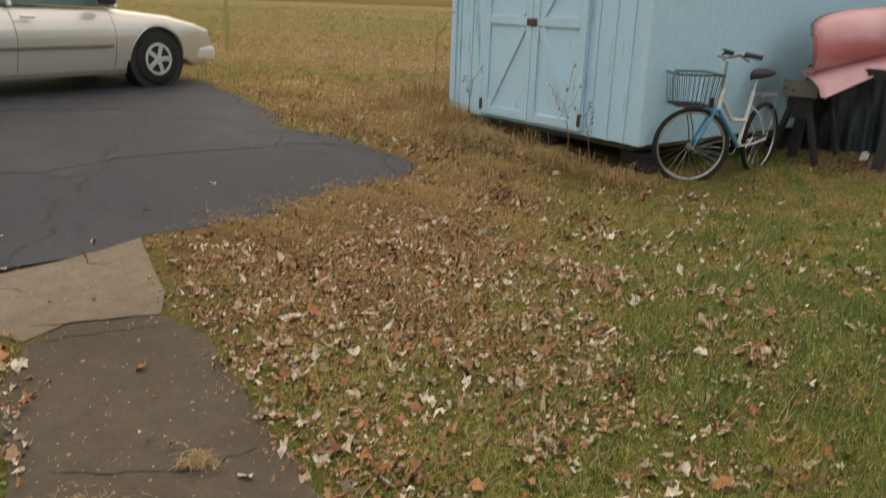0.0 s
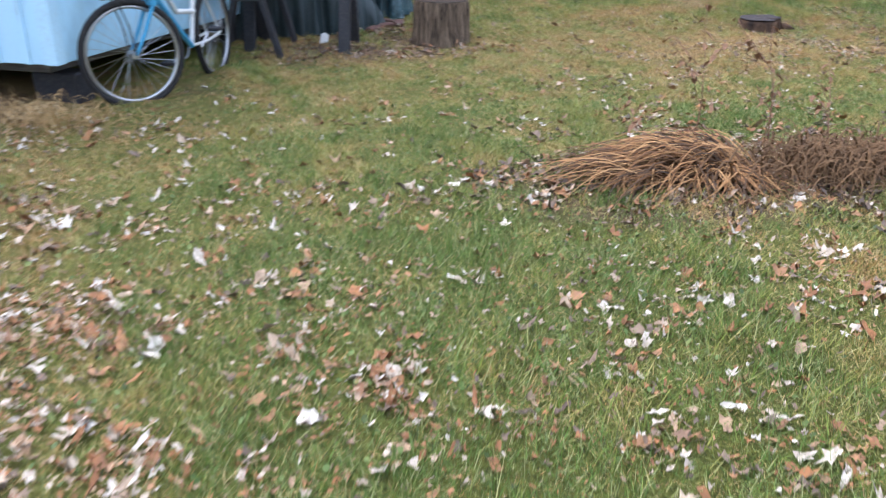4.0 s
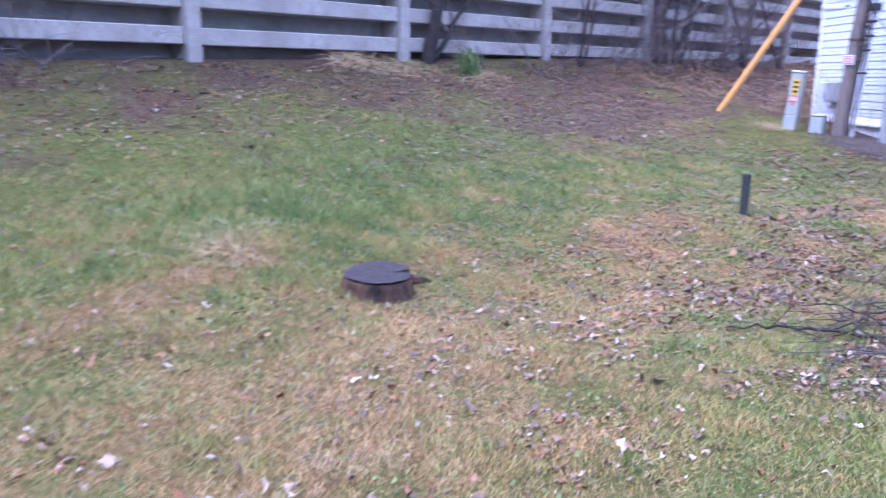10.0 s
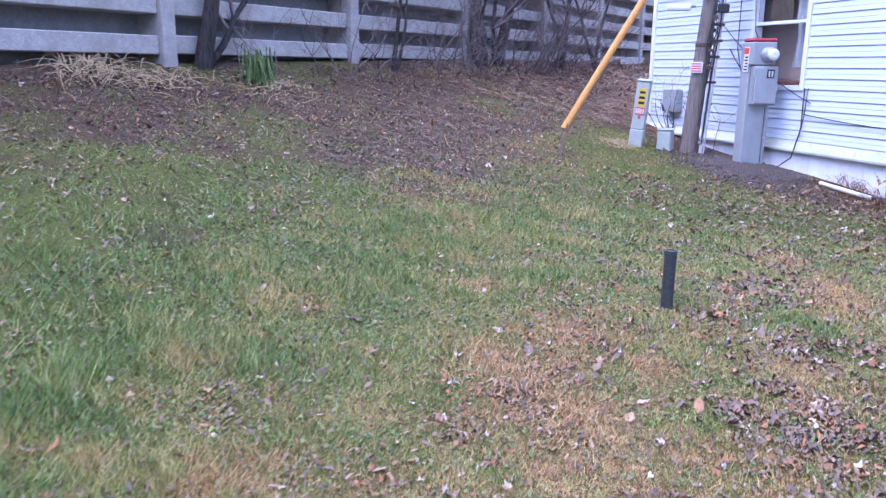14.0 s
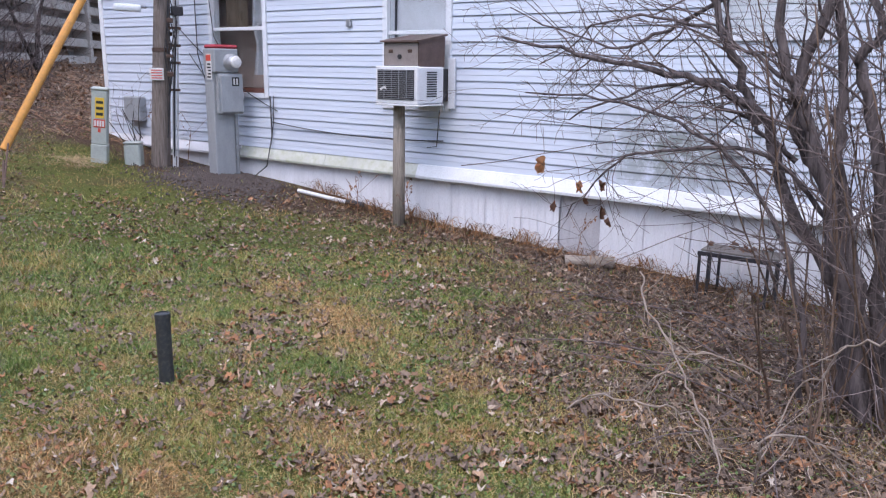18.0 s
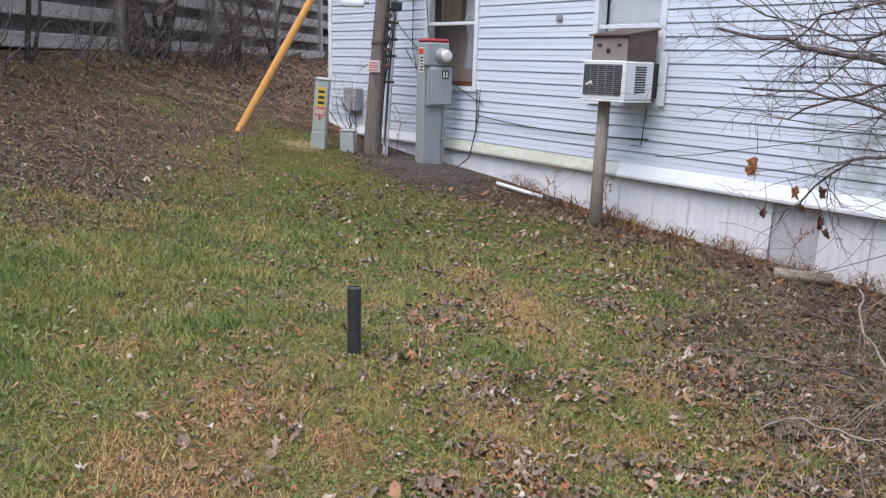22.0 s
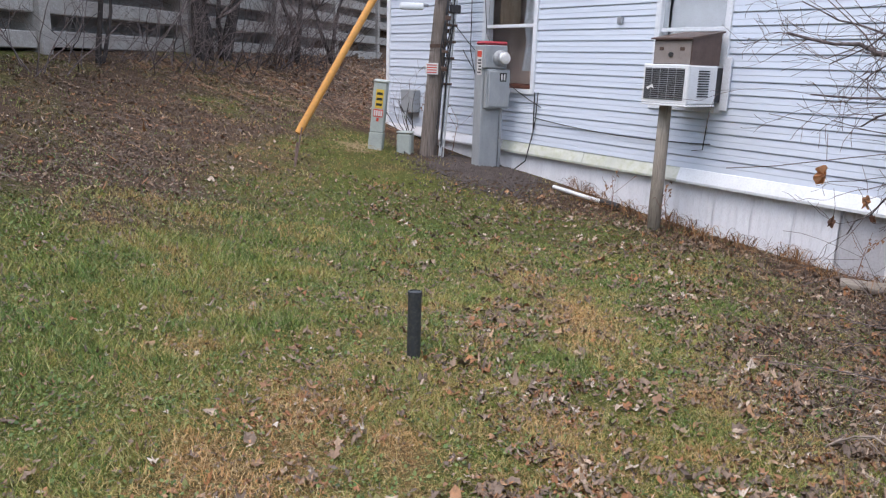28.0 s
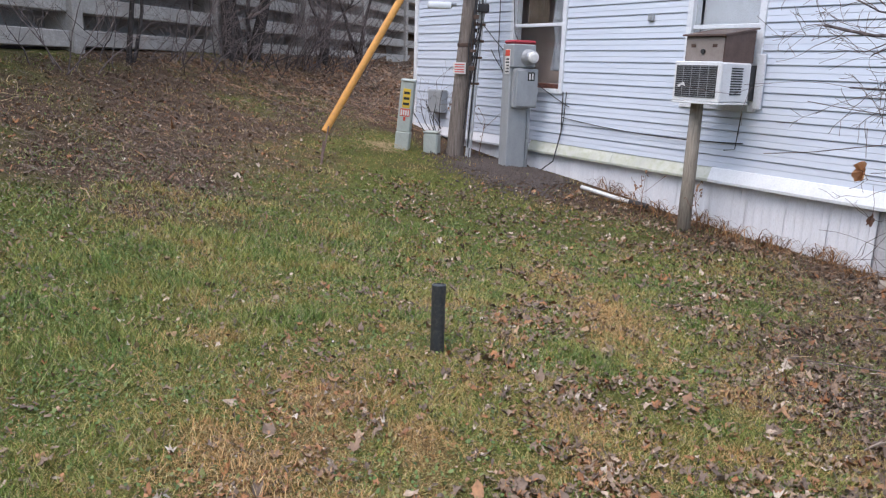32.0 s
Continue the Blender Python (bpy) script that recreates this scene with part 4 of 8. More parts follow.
# ---- start of the walk: car, post, bicycle ----
def build_car():
    car = thing("car", basis(-7.49, 7.42, gz(-7.44, 7.35) + 0.035, (0.13, 0.99)), "silver-beige saloon car parked on the asphalt", "car")
    # x forward, y to the left of the car; the front axle is at x = 0
    W, base = 1.74, 2.7
    arch = lambda cx: [(cx + 0.395 * math.cos(a), 0.31 + 0.395 * math.sin(a)) for a in np.linspace(math.pi, 0, 11)]
    low = [(-3.62, 0.42), (-3.6, 0.26), (-3.1, 0.2)] + [p for p in arch(-base)] + [(-base + 0.41, 0.17), (-0.41, 0.17)] + [p for p in arch(0)] + [(0.62, 0.2), (0.86, 0.22), (0.93, 0.36), (0.92, 0.5)]
    up = [(0.84, 0.64), (0.62, 0.72), (0.2, 0.81), (-0.5, 0.88), (-1.6, 0.90), (-2.6, 0.92), (-3.3, 0.90), (-3.58, 0.8)]
    tuck = lambda z: 0.9 * max(0, z - 0.60) ** 1.5 + 0.42 * max(0, 0.60 - z) ** 1.5
    skin = lambda z: W / 2 * tuck(z)
    bm = prism(low + up, 0.0, W)
    bmesh.ops.bevel(bm, geom=[e for e in bm.edges if abs(e.verts[0].co.y - e.verts[1].co.y) < 0.01], offset=0.045, segments=3, profile=0.6, affect="EDGES")
    for z in (0.3, 0.42, 0.52, 0.6, 0.66, 0.72, 0.78, 0.84):
        bmesh.ops.bisect_plane(bm, geom=bm.verts[:] + bm.edges[:] + bm.faces[:], plane_co=(0, 0, z), plane_no=(0, 0, 1))
    for v in bm.verts:
        t = max(0, v.co.x - 0.1) / 0.85
        mid = W / 2
        v.co.y = mid + (v.co.y - mid) * (1 - 0.16 * t * t) * (1 - tuck(v.co.z))
    body = part("body", bm, M["car"], car, smooth=True)
    body.data.set_sharp_from_angle(angle=radians(28))
    for cx in (0.0, -base):
        part("wheel_arch", tube([(cx + 0.392 * math.cos(a), 0.012 + skin(0.31 + 0.392 * math.sin(a)), 0.31 + 0.392 * math.sin(a)) for a in np.linspace(math.pi, 0.0, 17)], 0.013, 6), M["car"], car)
        part("arch_liner", lathe([(0.385, 0.0), (0.385, 0.2), (0.02, 0.2)], 28), M["black"], car, "black wheel arch liner", pose(cx, 0.265, 0.31, 90))
    # sill strip in a dark colour that stands for shade low on the body
    part("sill", box(-base + 0.42, -0.42, 0.085, 0.13, 0.155, 0.225, 0.012), M["trim_dark"], car, "lower sill coloured dark for shade")
    part("underbody", box(-3.0, 0.4, 0.25, W - 0.25, 0.2, 0.75), M["black"], car)
    glass = prism([(-0.55, 0.90), (-1.30, 1.37), (-2.35, 1.40), (-3.05, 0.93)], 0.1, W - 0.1)
    roof = prism([(-1.22, 1.375), (-1.3, 1.41), (-2.3, 1.44), (-2.5, 1.40), (-2.36, 1.39)], 0.22, W - 0.22, bevel=0.01)
    for v in glass.verts:
        v.co.y = W / 2 + (v.co.y - W / 2) * (1 - 0.35 * max(0, v.co.z - 0.92))
    part("side_glass", glass, M["car_glass"], car, "dark tinted windows")
    part("roof", roof, M["car"], car)
    for x0, x1, z1 in ((-0.5, -1.28, 1.38), (-1.72, -1.75, 1.39), (-3.0, -2.42, 1.40)):
        for y in (0.095, W - 0.095):
            sgn = -1 if y < 0.5 else 1
            part("pillar", tube([(x0, y, 0.9), (x1, y - sgn * 0.13, z1)], 0.03, 6), M["car"], car)
    for dx in (-0.58, -1.73):
        part("door_line", tube([(dx - 0.06 * (z - 0.5) ** 2, skin(z) + 0.001, z) for z in np.linspace(0.24, 0.86, 14)], 0.0035, 5), M["black"], car)
    part("rub_strip", box(-2.25, -0.62, -0.002, 0.03, 0.465, 0.500, 0.006), M["trim_dark"], car, "dull side moulding")
    part("door_handle", box(-1.68, -1.52, -0.02, 0.01, 0.78, 0.81, 0.008), M["car"], car)
    part("door_handle", box(-2.66, -2.5, -0.02, 0.01, 0.80, 0.83, 0.008), M["car"], car)
    mirror = part("mirror", box(-0.78, -0.66, -0.17, 0.02, 0.93, 1.05, 0.03, seg=2), M["black"], car, "dark door mirror")
    part("headlight", box(0.56, 0.835, 0.085, 0.32, 0.56, 0.655, 0.03, seg=2), M["lamp"], car, "clear headlight")
    part("headlight", box(0.55, 0.86, W - 0.32, W - 0.055, 0.55, 0.68, 0.03, seg=2), M["lamp"], car, "clear headlight")
    part("bumper", box(0.62, 0.955, 0.1, W - 0.1, 0.26, 0.44, 0.05, seg=2), M["car"], car)
    part("wiper", tube([(-0.5, 0.5, 0.92), (-0.35, 1.1, 0.915)], 0.012, 5), M["black"], car)
    for x in (0.0, -base):
        for y, face in ((0.135, -1), (W - 0.135, 1)):
            m = pose(x, y, 0.31, -90 * face)
            wheel = part("wheel", lathe([(0.175, -0.09), (0.28, -0.095), (0.31, -0.07), (0.315, 0.0), (0.31, 0.07), (0.28, 0.095), (0.18, 0.09)], 32), M["tyre"], car, "black tyre", m, True)
            rim = lathe([(0.19, 0.02), (0.19, 0.097), (0.160, 0.099), (0.150, 0.07)], 28)
            part("rim", rim, M["alloy"], wheel, "five-spoke alloy rim")
            part("hub", lathe([(0.06, 0.03), (0.055, 0.085), (0.03, 0.095)], 14), M["alloy"], wheel)
            for i in range(5):
                bm = box(0.03, 0.168, -0.034, 0.034, 0.062, 0.094, 0.010)
                part("spoke", bm, M["alloy"], wheel, m=pose(0, 0, 0, 0, 0, 72 * i))
    return car


build_car()
yp = thing("marker_post", pose(-11.68, 13.64, gz(-11.68, 13.64)), "slim faded yellow marker post in the grass", "post")
part("shaft", box(-0.045, 0.045, -0.04, 0.04, -0.1, 1.6, 0.01), M["post_yellow"], yp)
part("top", box(-0.05, 0.05, -0.045, 0.045, 1.6, 1.68, 0.02), M["post_yellow"], yp)


def torus(R, r, n=40, k=8):
    bm = bmesh.new()
    rings = [[bm.verts.new(((R + r * math.cos(b)) * math.cos(a), r * math.sin(b), (R + r * math.cos(b)) * math.sin(a))) for b in (2 * math.pi * j / k for j in range(k))] for a in (2 * math.pi * i / n for i in range(n))]
    for i in range(n):
        for j in range(k):
            bm.faces.new((rings[i][j], rings[(i + 1) % n][j], rings[(i + 1) % n][(j + 1) % k], rings[i][(j + 1) % k]))
    return bm


def bike_wheel(parent, m):
    w = part("wheel", torus(0.315, 0.021), M["tyre"], parent, "black tyre", m, True)
    part("rim", torus(0.288, 0.012), M["chrome"], w, "bright metal rim", smooth=True)
    part("hub", tube([(0, -0.045, 0), (0, 0.045, 0)], 0.022, 10), M["chrome"], w)
    for i in range(28):
        a = 2 * math.pi * i / 28
        side = 0.035 if i % 2 else -0.035
        part("spoke", tube([(0.02 * math.cos(a + 0.9), side, 0.02 * math.sin(a + 0.9)), (0.285 * math.cos(a), 0, 0.285 * math.sin(a))], 0.0016, 3, caps=False), M["chrome"], w)
    return w


def build_bicycle():
    hx, hy = -1.03, 7.42
    D, F = Vector((-0.38, -0.925, 0)), Vector((-0.90, -0.436, 0))
    g = gz(-0.9, 7.6) - 0.050
    bike = thing("bicycle", basis(hx, hy, g, D) @ Matrix.Scale(1.04, 4), "white and blue step-through bicycle with a wire basket", "bicycle")
    # x forward along the frame; the steering head stands over the origin
    R = 0.335
    bike_wheel(bike, pose(-0.86, 0, R))
    steer = pose(0, 0, 0, 0, 0, math.degrees(math.atan2(F.y, F.x) - math.atan2(D.y, D.x)))
    bike_wheel(bike, steer @ pose(0.20, 0, R))
    head_lo, head_hi, bb, seat_hi, rear = (0.02, 0, 0.66), (-0.03, 0, 0.84), (-0.44, 0, 0.30), (-0.59, 0, 0.78), (-0.86, 0, R)
    part("down_tube", tube([head_lo, bb], 0.019, 10), M["bike_blue"], bike, "blue frame tube")
    part("top_tube", tube([(-0.005, 0, 0.76), (-0.25, 0, 0.55), (-0.53, 0, 0.52)], 0.018, 10), M["bike_white"], bike, "white sloping tube")
    part("head_tube", tube([head_lo, head_hi], 0.022, 10), M["bike_white"], bike)
    part("seat_tube", tube([bb, seat_hi], 0.017, 10), M["bike_white"], bike)
    for y in (-0.05, 0.05):
        part("chain_stay", tube([bb, (-0.62, y, 0.31), (rear[0], y, rear[2])], 0.010, 6), M["bike_white"], bike)
        part("seat_stay", tube([(-0.56, 0, 0.66), (-0.66, y, 0.58), (rear[0], y, rear[2])], 0.008, 6), M["bike_white"], bike)
    for y in (-0.05, 0.05):
        bm = tube([(0.055, y, 0.63), (0.13, y, 0.46), (0.20, y, R)], [0.013, 0.013, 0.009], 8)
        part("fork_blade", bm, M["bike_blue"], bike, "blue fork blade", steer)
    part("fork_crown", box(0.03, 0.08, -0.065, 0.065, 0.62, 0.67, 0.01), M["bike_blue"], bike, m=steer)
    part("stem", tube([(0.0, 0, 0.84), (-0.015, 0, 1.05), (0.03, 0, 1.08)], 0.014, 8), M["chrome"], bike, m=steer)
    part("handlebar", tube([(-0.13, -0.29, 1.11), (-0.05, -0.22, 1.125), (0.03, -0.1, 1.09), (0.03, 0.1, 1.09), (-0.05, 0.22, 1.125), (-0.13, 0.29, 1.11)], 0.012, 8), M["chrome"], bike, m=steer)
    for y in (-1, 1):
        part("grip", tube([(-0.17, y * 0.315, 1.105), (-0.06, y * 0.235, 1.125)], 0.021, 8), M["black"], bike, "black grip", steer)
        part("brake_lever", tube([(-0.04, y * 0.2, 1.11), (-0.09, y * 0.27, 1.07)], 0.008, 5), M["black"], bike, m=steer)
    part("reflector", box(0.06, 0.075, -0.04, 0.04, 0.68, 0.75, 0.005), M["black"], bike, m=steer)
    X0, X1, Y, TOP, LOW, IN = 0.07, 0.44, 0.22, 0.95, 0.69, 0.03
    ring = lambda z, q: [(X0 + q, -Y + q, z), (X1 - q, -Y + q, z), (X1 - q, Y - q, z), (X0 + q, Y - q, z), (X0 + q, -Y + q, z)]
    basket = part("basket", tube(ring(TOP, 0), 0.008, 6), M["dark_wire"], bike, "dark wire basket", steer)
    for z, q in ((LOW, IN),):
        part("wire", tube(ring(z, q), 0.004, 4), M["dark_wire"], basket)
    for i in range(10):
        u = i / 9
        xt, xb, yt, yb = X0 + (X1 - X0) * u, X0 + IN + (X1 - X0 - 2 * IN) * u, -Y + 2 * Y * u, -Y + IN + 2 * (Y - IN) * u
        for p, q in (((xt, -Y, TOP), (xb, -Y + IN, LOW)), ((xt, Y, TOP), (xb, Y - IN, LOW)), ((X1, yt, TOP), (X1 - IN, yb, LOW)), ((X0, yt, TOP), (X0 + IN, yb, LOW)), ((X0 + IN, yb, LOW), (X1 - IN, yb, LOW))):
            part("wire", tube([p, q], 0.0026, 3), M["dark_wire"], basket)
    part("basket_stay", tube([(0.28, 0.05, LOW), (0.22, 0.055, 0.50), (0.20, 0.055, R)], 0.005, 5), M["dark_wire"], bike, m=steer)
    part("basket_stay", tube([(0.28, -0.05, LOW), (0.22, -0.055, 0.50), (0.20, -0.055, R)], 0.005, 5), M["dark_wire"], bike, m=steer)
    part("seat_post", tube([seat_hi, (-0.62, 0, 0.88)], 0.012, 8), M["chrome"], bike)
    bm = bmesh.new()
    rings = []
    for x, w, z in ((-0.50, 0.012, 0.915), (-0.54, 0.03, 0.925), (-0.62, 0.05, 0.925), (-0.69, 0.10, 0.935), (-0.745, 0.11, 0.945), (-0.77, 0.08, 0.935)):
        rings.append([bm.verts.new((x, w * math.cos(a), z + 0.03 * math.sin(a) * (1 if math.sin(a) > 0 else 1.3))) for a in (2 * math.pi * k / 12 for k in range(12))])
    for a, b in zip(rings, rings[1:]):
        for k in range(12):
            bm.faces.new((a[k], a[(k + 1) % 12], b[(k + 1) % 12], b[k]))
    bm.faces.new(rings[0])
    bm.faces.new(rings[-1][::-1])
    bmesh.ops.recalc_face_normals(bm, faces=bm.faces)
    part("saddle", bm, M["black"], bike, "black padded saddle", smooth=True)
    part("crank", tube([(-0.44, -0.07, 0.30), (-0.44, -0.075, 0.30), (-0.33, -0.09, 0.20)], 0.009, 6), M["chrome"], bike)
    part("crank", tube([(-0.44, 0.07, 0.30), (-0.44, 0.075, 0.30), (-0.55, 0.09, 0.40)], 0.009, 6), M["chrome"], bike)
    part("chainring", torus(0.085, 0.006, 24, 5), M["galv"], bike, m=pose(-0.44, -0.055, 0.30))
    part("pedal", box(-0.36, -0.28, -0.17, -0.09, 0.185, 0.21, 0.005), M["black"], bike)
    part("pedal", box(-0.60, -0.52, 0.09, 0.17, 0.39, 0.415, 0.005), M["black"], bike)
    part("carrier", tube([(-0.62, -0.06, 0.74), (-0.98, -0.06, 0.74), (-0.98, 0.06, 0.74), (-0.62, 0.06, 0.74)], 0.006, 5), M["galv"], bike, "wire rear carrier")
    for y in (-0.06, 0.06):
        part("carrier_stay", tube([(-0.95, y, 0.74), (-0.86, y, R)], 0.004, 4), M["galv"], bike)


build_bicycle()


# ---- boat, sawhorses, covered woodpile ----
def sawhorse(x, y, ax, length, top, mat, bracket, label):
    """Beam from its near end at (x, y), running along ax; splayed pairs of legs."""
    s = thing("sawhorse", basis(x, y, 0, ax), label, "sawhorse", "sawhorses under the boat")
    m = Matrix(s.matrix_world)
    part("beam", box(0.0, length, -0.045, 0.045, top - 0.10, top, 0.004), mat, s)
    for ex in (0.06, length - 0.06):
        for sy in (-1, 1):
            foot = m @ Vector((ex, sy * 0.24, 0))
            zf = gz(foot.x, foot.y) - 0.02
            a, b = Vector((ex, sy * 0.03, top - 0.02)), Vector((ex, sy * 0.24, zf))
            ln = (b - a).length
            bm = box(-0.05, 0.05, -0.022, 0.022, 0, ln, 0.004)
            part("leg", bm, M["black"], s, m=Matrix.Translation(b) @ (a - b).to_track_quat("Z", "X").to_matrix().to_4x4() @ pose(0, 0, 0, 0, 0, 90))
        part("gusset", box(ex - 0.035, ex + 0.035, -0.12, 0.12, top - 0.34, top - 0.12, 0.006), M["black"], s)
    if bracket:
        p = part("bracket", box(0.0, 0.11, 0.062, 0.074, top - 0.20, top + 0.004, 0.004), M["sticker_w"] if bracket == 1 else M["galv"], s, "white metal end bracket")
        part("slot", box(0.025, 0.085, 0.0745, 0.078, top - 0.16, top - 0.04, 0.001), M["galv"], p)
        part("slot", box(0.04, 0.07, 0.0785, 0.081, top - 0.14, top - 0.07, 0.001), M["sticker_w"], p)
    return s


sawhorse(0.53, 8.825, (-0.93, 0.37), 0.95, 1.05, M["black"], 1, "black sawhorse with a white end bracket under a boat")
sawhorse(1.76, 11.12, (-0.78, 0.63), 0.95, 1.27, M["black"], 2, "black sawhorse under the bow of a boat")
s0 = sawhorse(-0.40, 8.62, (0.30, 0.954), 0.8, 0.89, M["board"], 0, "black-legged sawhorse with a weathered timber beam")
part("end_board", box(-0.03, -0.002, -0.17, 0.17, 0.76, 0.93, 0.006), M["board"], s0, "weathered cross board with two bolts")
for y in (0.06, 0.13):
    part("bolt", tube([(-0.032, y, 0.80 + y * 0.3), (-0.045, y, 0.80 + y * 0.3)], 0.014, 8), M["iron"], s0)


def build_boat():
    """A faded dinghy on its side, the hull turned to the yard: x runs from stern to bow, y away from the viewer."""
    ox, oy = -0.46, 8.62
    ax = Vector((0.648, 0.762, 0))
    boat = thing("rowing_boat", basis(ox, oy, 0.80, ax), "faded pink fibreglass rowing boat lying on sawhorses", "boat")
    L, n = 3.12, 34
    stern = [(0.10, 0.74), (0.02, 0.765), (-0.10, 0.72), (-0.20, 0.60), (-0.245, 0.44), (-0.23, 0.30), (-0.15, 0.215), (-0.07, 0.175), (-0.10, 0.145), (-0.20, 0.10), (-0.29, 0.03), (-0.32, -0.04), (-0.355, -0.05)]
    bow = [(0.10, 0.80), (0.02, 0.825), (-0.10, 0.80), (-0.20, 0.72), (-0.25, 0.62), (-0.25, 0.53), (-0.235, 0.49), (-0.225, 0.47), (-0.22, 0.455), (-0.215, 0.44), (-0.21, 0.425), (-0.215, 0.41), (-0.245, 0.405)]
    bm, rings = bmesh.new(), []
    for i in range(n + 1):
        u = i / n
        x = L * u
        b = min(1, max(0, u / 0.62))
        b = b * b * (3 - 2 * b)
        lift = 0.10 * u
        end = 1.0 if u < 0.80 else math.sqrt(max(0.0, 1 - ((u - 0.80) / 0.20) ** 2))
        round_off = 1.0 if u > 0.22 else math.sqrt(max(0.0, 1 - (1 - u / 0.22) ** 2))
        ring = []
        for k, ((y0, z0), (y1, z1)) in enumerate(zip(stern, bow)):
            y, z = y0 + (y1 - y0) * b, z0 + (z1 - z0) * b
            cz = 0.62 + 0.0 * u
            y = 0.1 + (y - 0.1) * (0.15 + 0.85 * end)
            if k < 7:
                y = -0.19 + (y + 0.19) * (0.3 + 0.7 * round_off)
            z = cz + (z - cz) * (0.74 + 0.26 * end) + lift
            z = 0.18 + (z - 0.18) * (0.66 + 0.34 * round_off)
            if k >= 7:
                f = min(1, u / 0.5)
                f = f * f * (3 - 2 * f)
                keel = z0 - stern[-1][1]
                z = -0.01 + 0.54 * u + 0.45 * u * (1 - u) + keel + (z1 - bow[-1][1] - keel) * f
            ring.append(bm.verts.new((x, y, z)))
        rings.append(ring)
    for a, b in zip(rings, rings[1:]):
        for k in range(len(stern) - 1):
            bm.faces.new((a[k], b[k], b[k + 1], a[k + 1]))
    bm.faces.new(rings[-1])
    bm.faces.new(rings[0][:7])
    bmesh.ops.recalc_face_normals(bm, faces=bm.faces)
    hull = part("hull", bm, M["boat"], boat, "faded pink hull with a redder patch", smooth=True)
    mod = hull.modifiers.new("thick", "SOLIDIFY")
    mod.thickness, mod.offset = 0.012, -1
    pts = []
    for i in range(n + 1):
        pts.append([tuple(hull.data.vertices[i * len(stern) + k].co) for k in range(len(stern))])
    part("gunwale", tube([p[0] for p in pts], 0.018, 6), M["board"], boat, "dull grey gunwale strip")
    part("gunwale", tube([p[-1] for p in pts], 0.014, 6), M["boat"], boat)
    part("stern_rim", tube(pts[0], 0.011, 6), M["boat"], boat, "dull pink stern rim")
    part("crack", tube([(1.25, -0.17, 0.76), (1.33, -0.185, 0.735), (1.42, -0.175, 0.745)], 0.004, 4), M["iron"], boat)


build_boat()


def tarp(name, cx, cy, rx, ry, h, turn, material, label, seed, sharp=2.2):
    rnd = random.Random(seed)
    bm, n, m = bmesh.new(), 40, 72
    rows = []
    c, s = math.cos(turn), math.sin(turn)
    for i in range(n + 1):
        r = i / n
        line = []
        for k in range(m):
            a = 2 * math.pi * k / m
            q = 1 + 0.10 * math.sin(3 * a + seed) + 0.07 * math.sin(7 * a + 2 * seed)
            x, y = rx * q * r * math.cos(a), ry * q * r * math.sin(a)
            wx, wy = cx + c * x - s * y, cy + s * x + c * y
            fold = noise.noise((wx * 2.5, wy * 2.5, seed)) * 0.10 + 0.05 * math.sin(9 * a + 4 * r) * r
            ridge = abs(noise.noise((wx * 5, wy * 5, 2.0 + seed))) + 0.5 * abs(noise.noise((wx * 13, wy * 13, seed)))
            pleat = 0.035 * r * math.sin(11 * a + 3 * noise.noise((a, r * 2, seed))) + 0.16 * (ridge - 0.3) * r
            wx, wy = wx + pleat * math.cos(a + turn), wy + pleat * math.sin(a + turn)
            z = h * (1 - r ** sharp) * (1 + fold) + fold * 0.35 * (1 - r) - 0.16 * ridge
            line.append(bm.verts.new((wx, wy, gz(wx, wy) + max(0.0, z) + 0.01)))
        rows.append(line)
    for a, b in zip(rows, rows[1:]):
        for k in range(m):
            if a is rows[0]:
                if len({a[k], a[(k + 1) % m]}) == 2:
                    bm.faces.new((a[k], b[k], b[(k + 1) % m], a[(k + 1) % m]))
            else:
                bm.faces.new((a[k], b[k], b[(k + 1) % m], a[(k + 1) % m]))
    hem = [v.co + Vector((0, 0, 0.006)) for v in rows[-1]]
    bmesh.ops.remove_doubles(bm, verts=bm.verts, dist=0.001)
    bmesh.ops.recalc_face_normals(bm, faces=bm.faces)
    sheet = solo(name, bm, material, label, "tarp", smooth=True)
    part("hem", tube(hem + hem[:1], 0.007, 5), material, sheet, "folded tarpaulin hem")
    return sheet


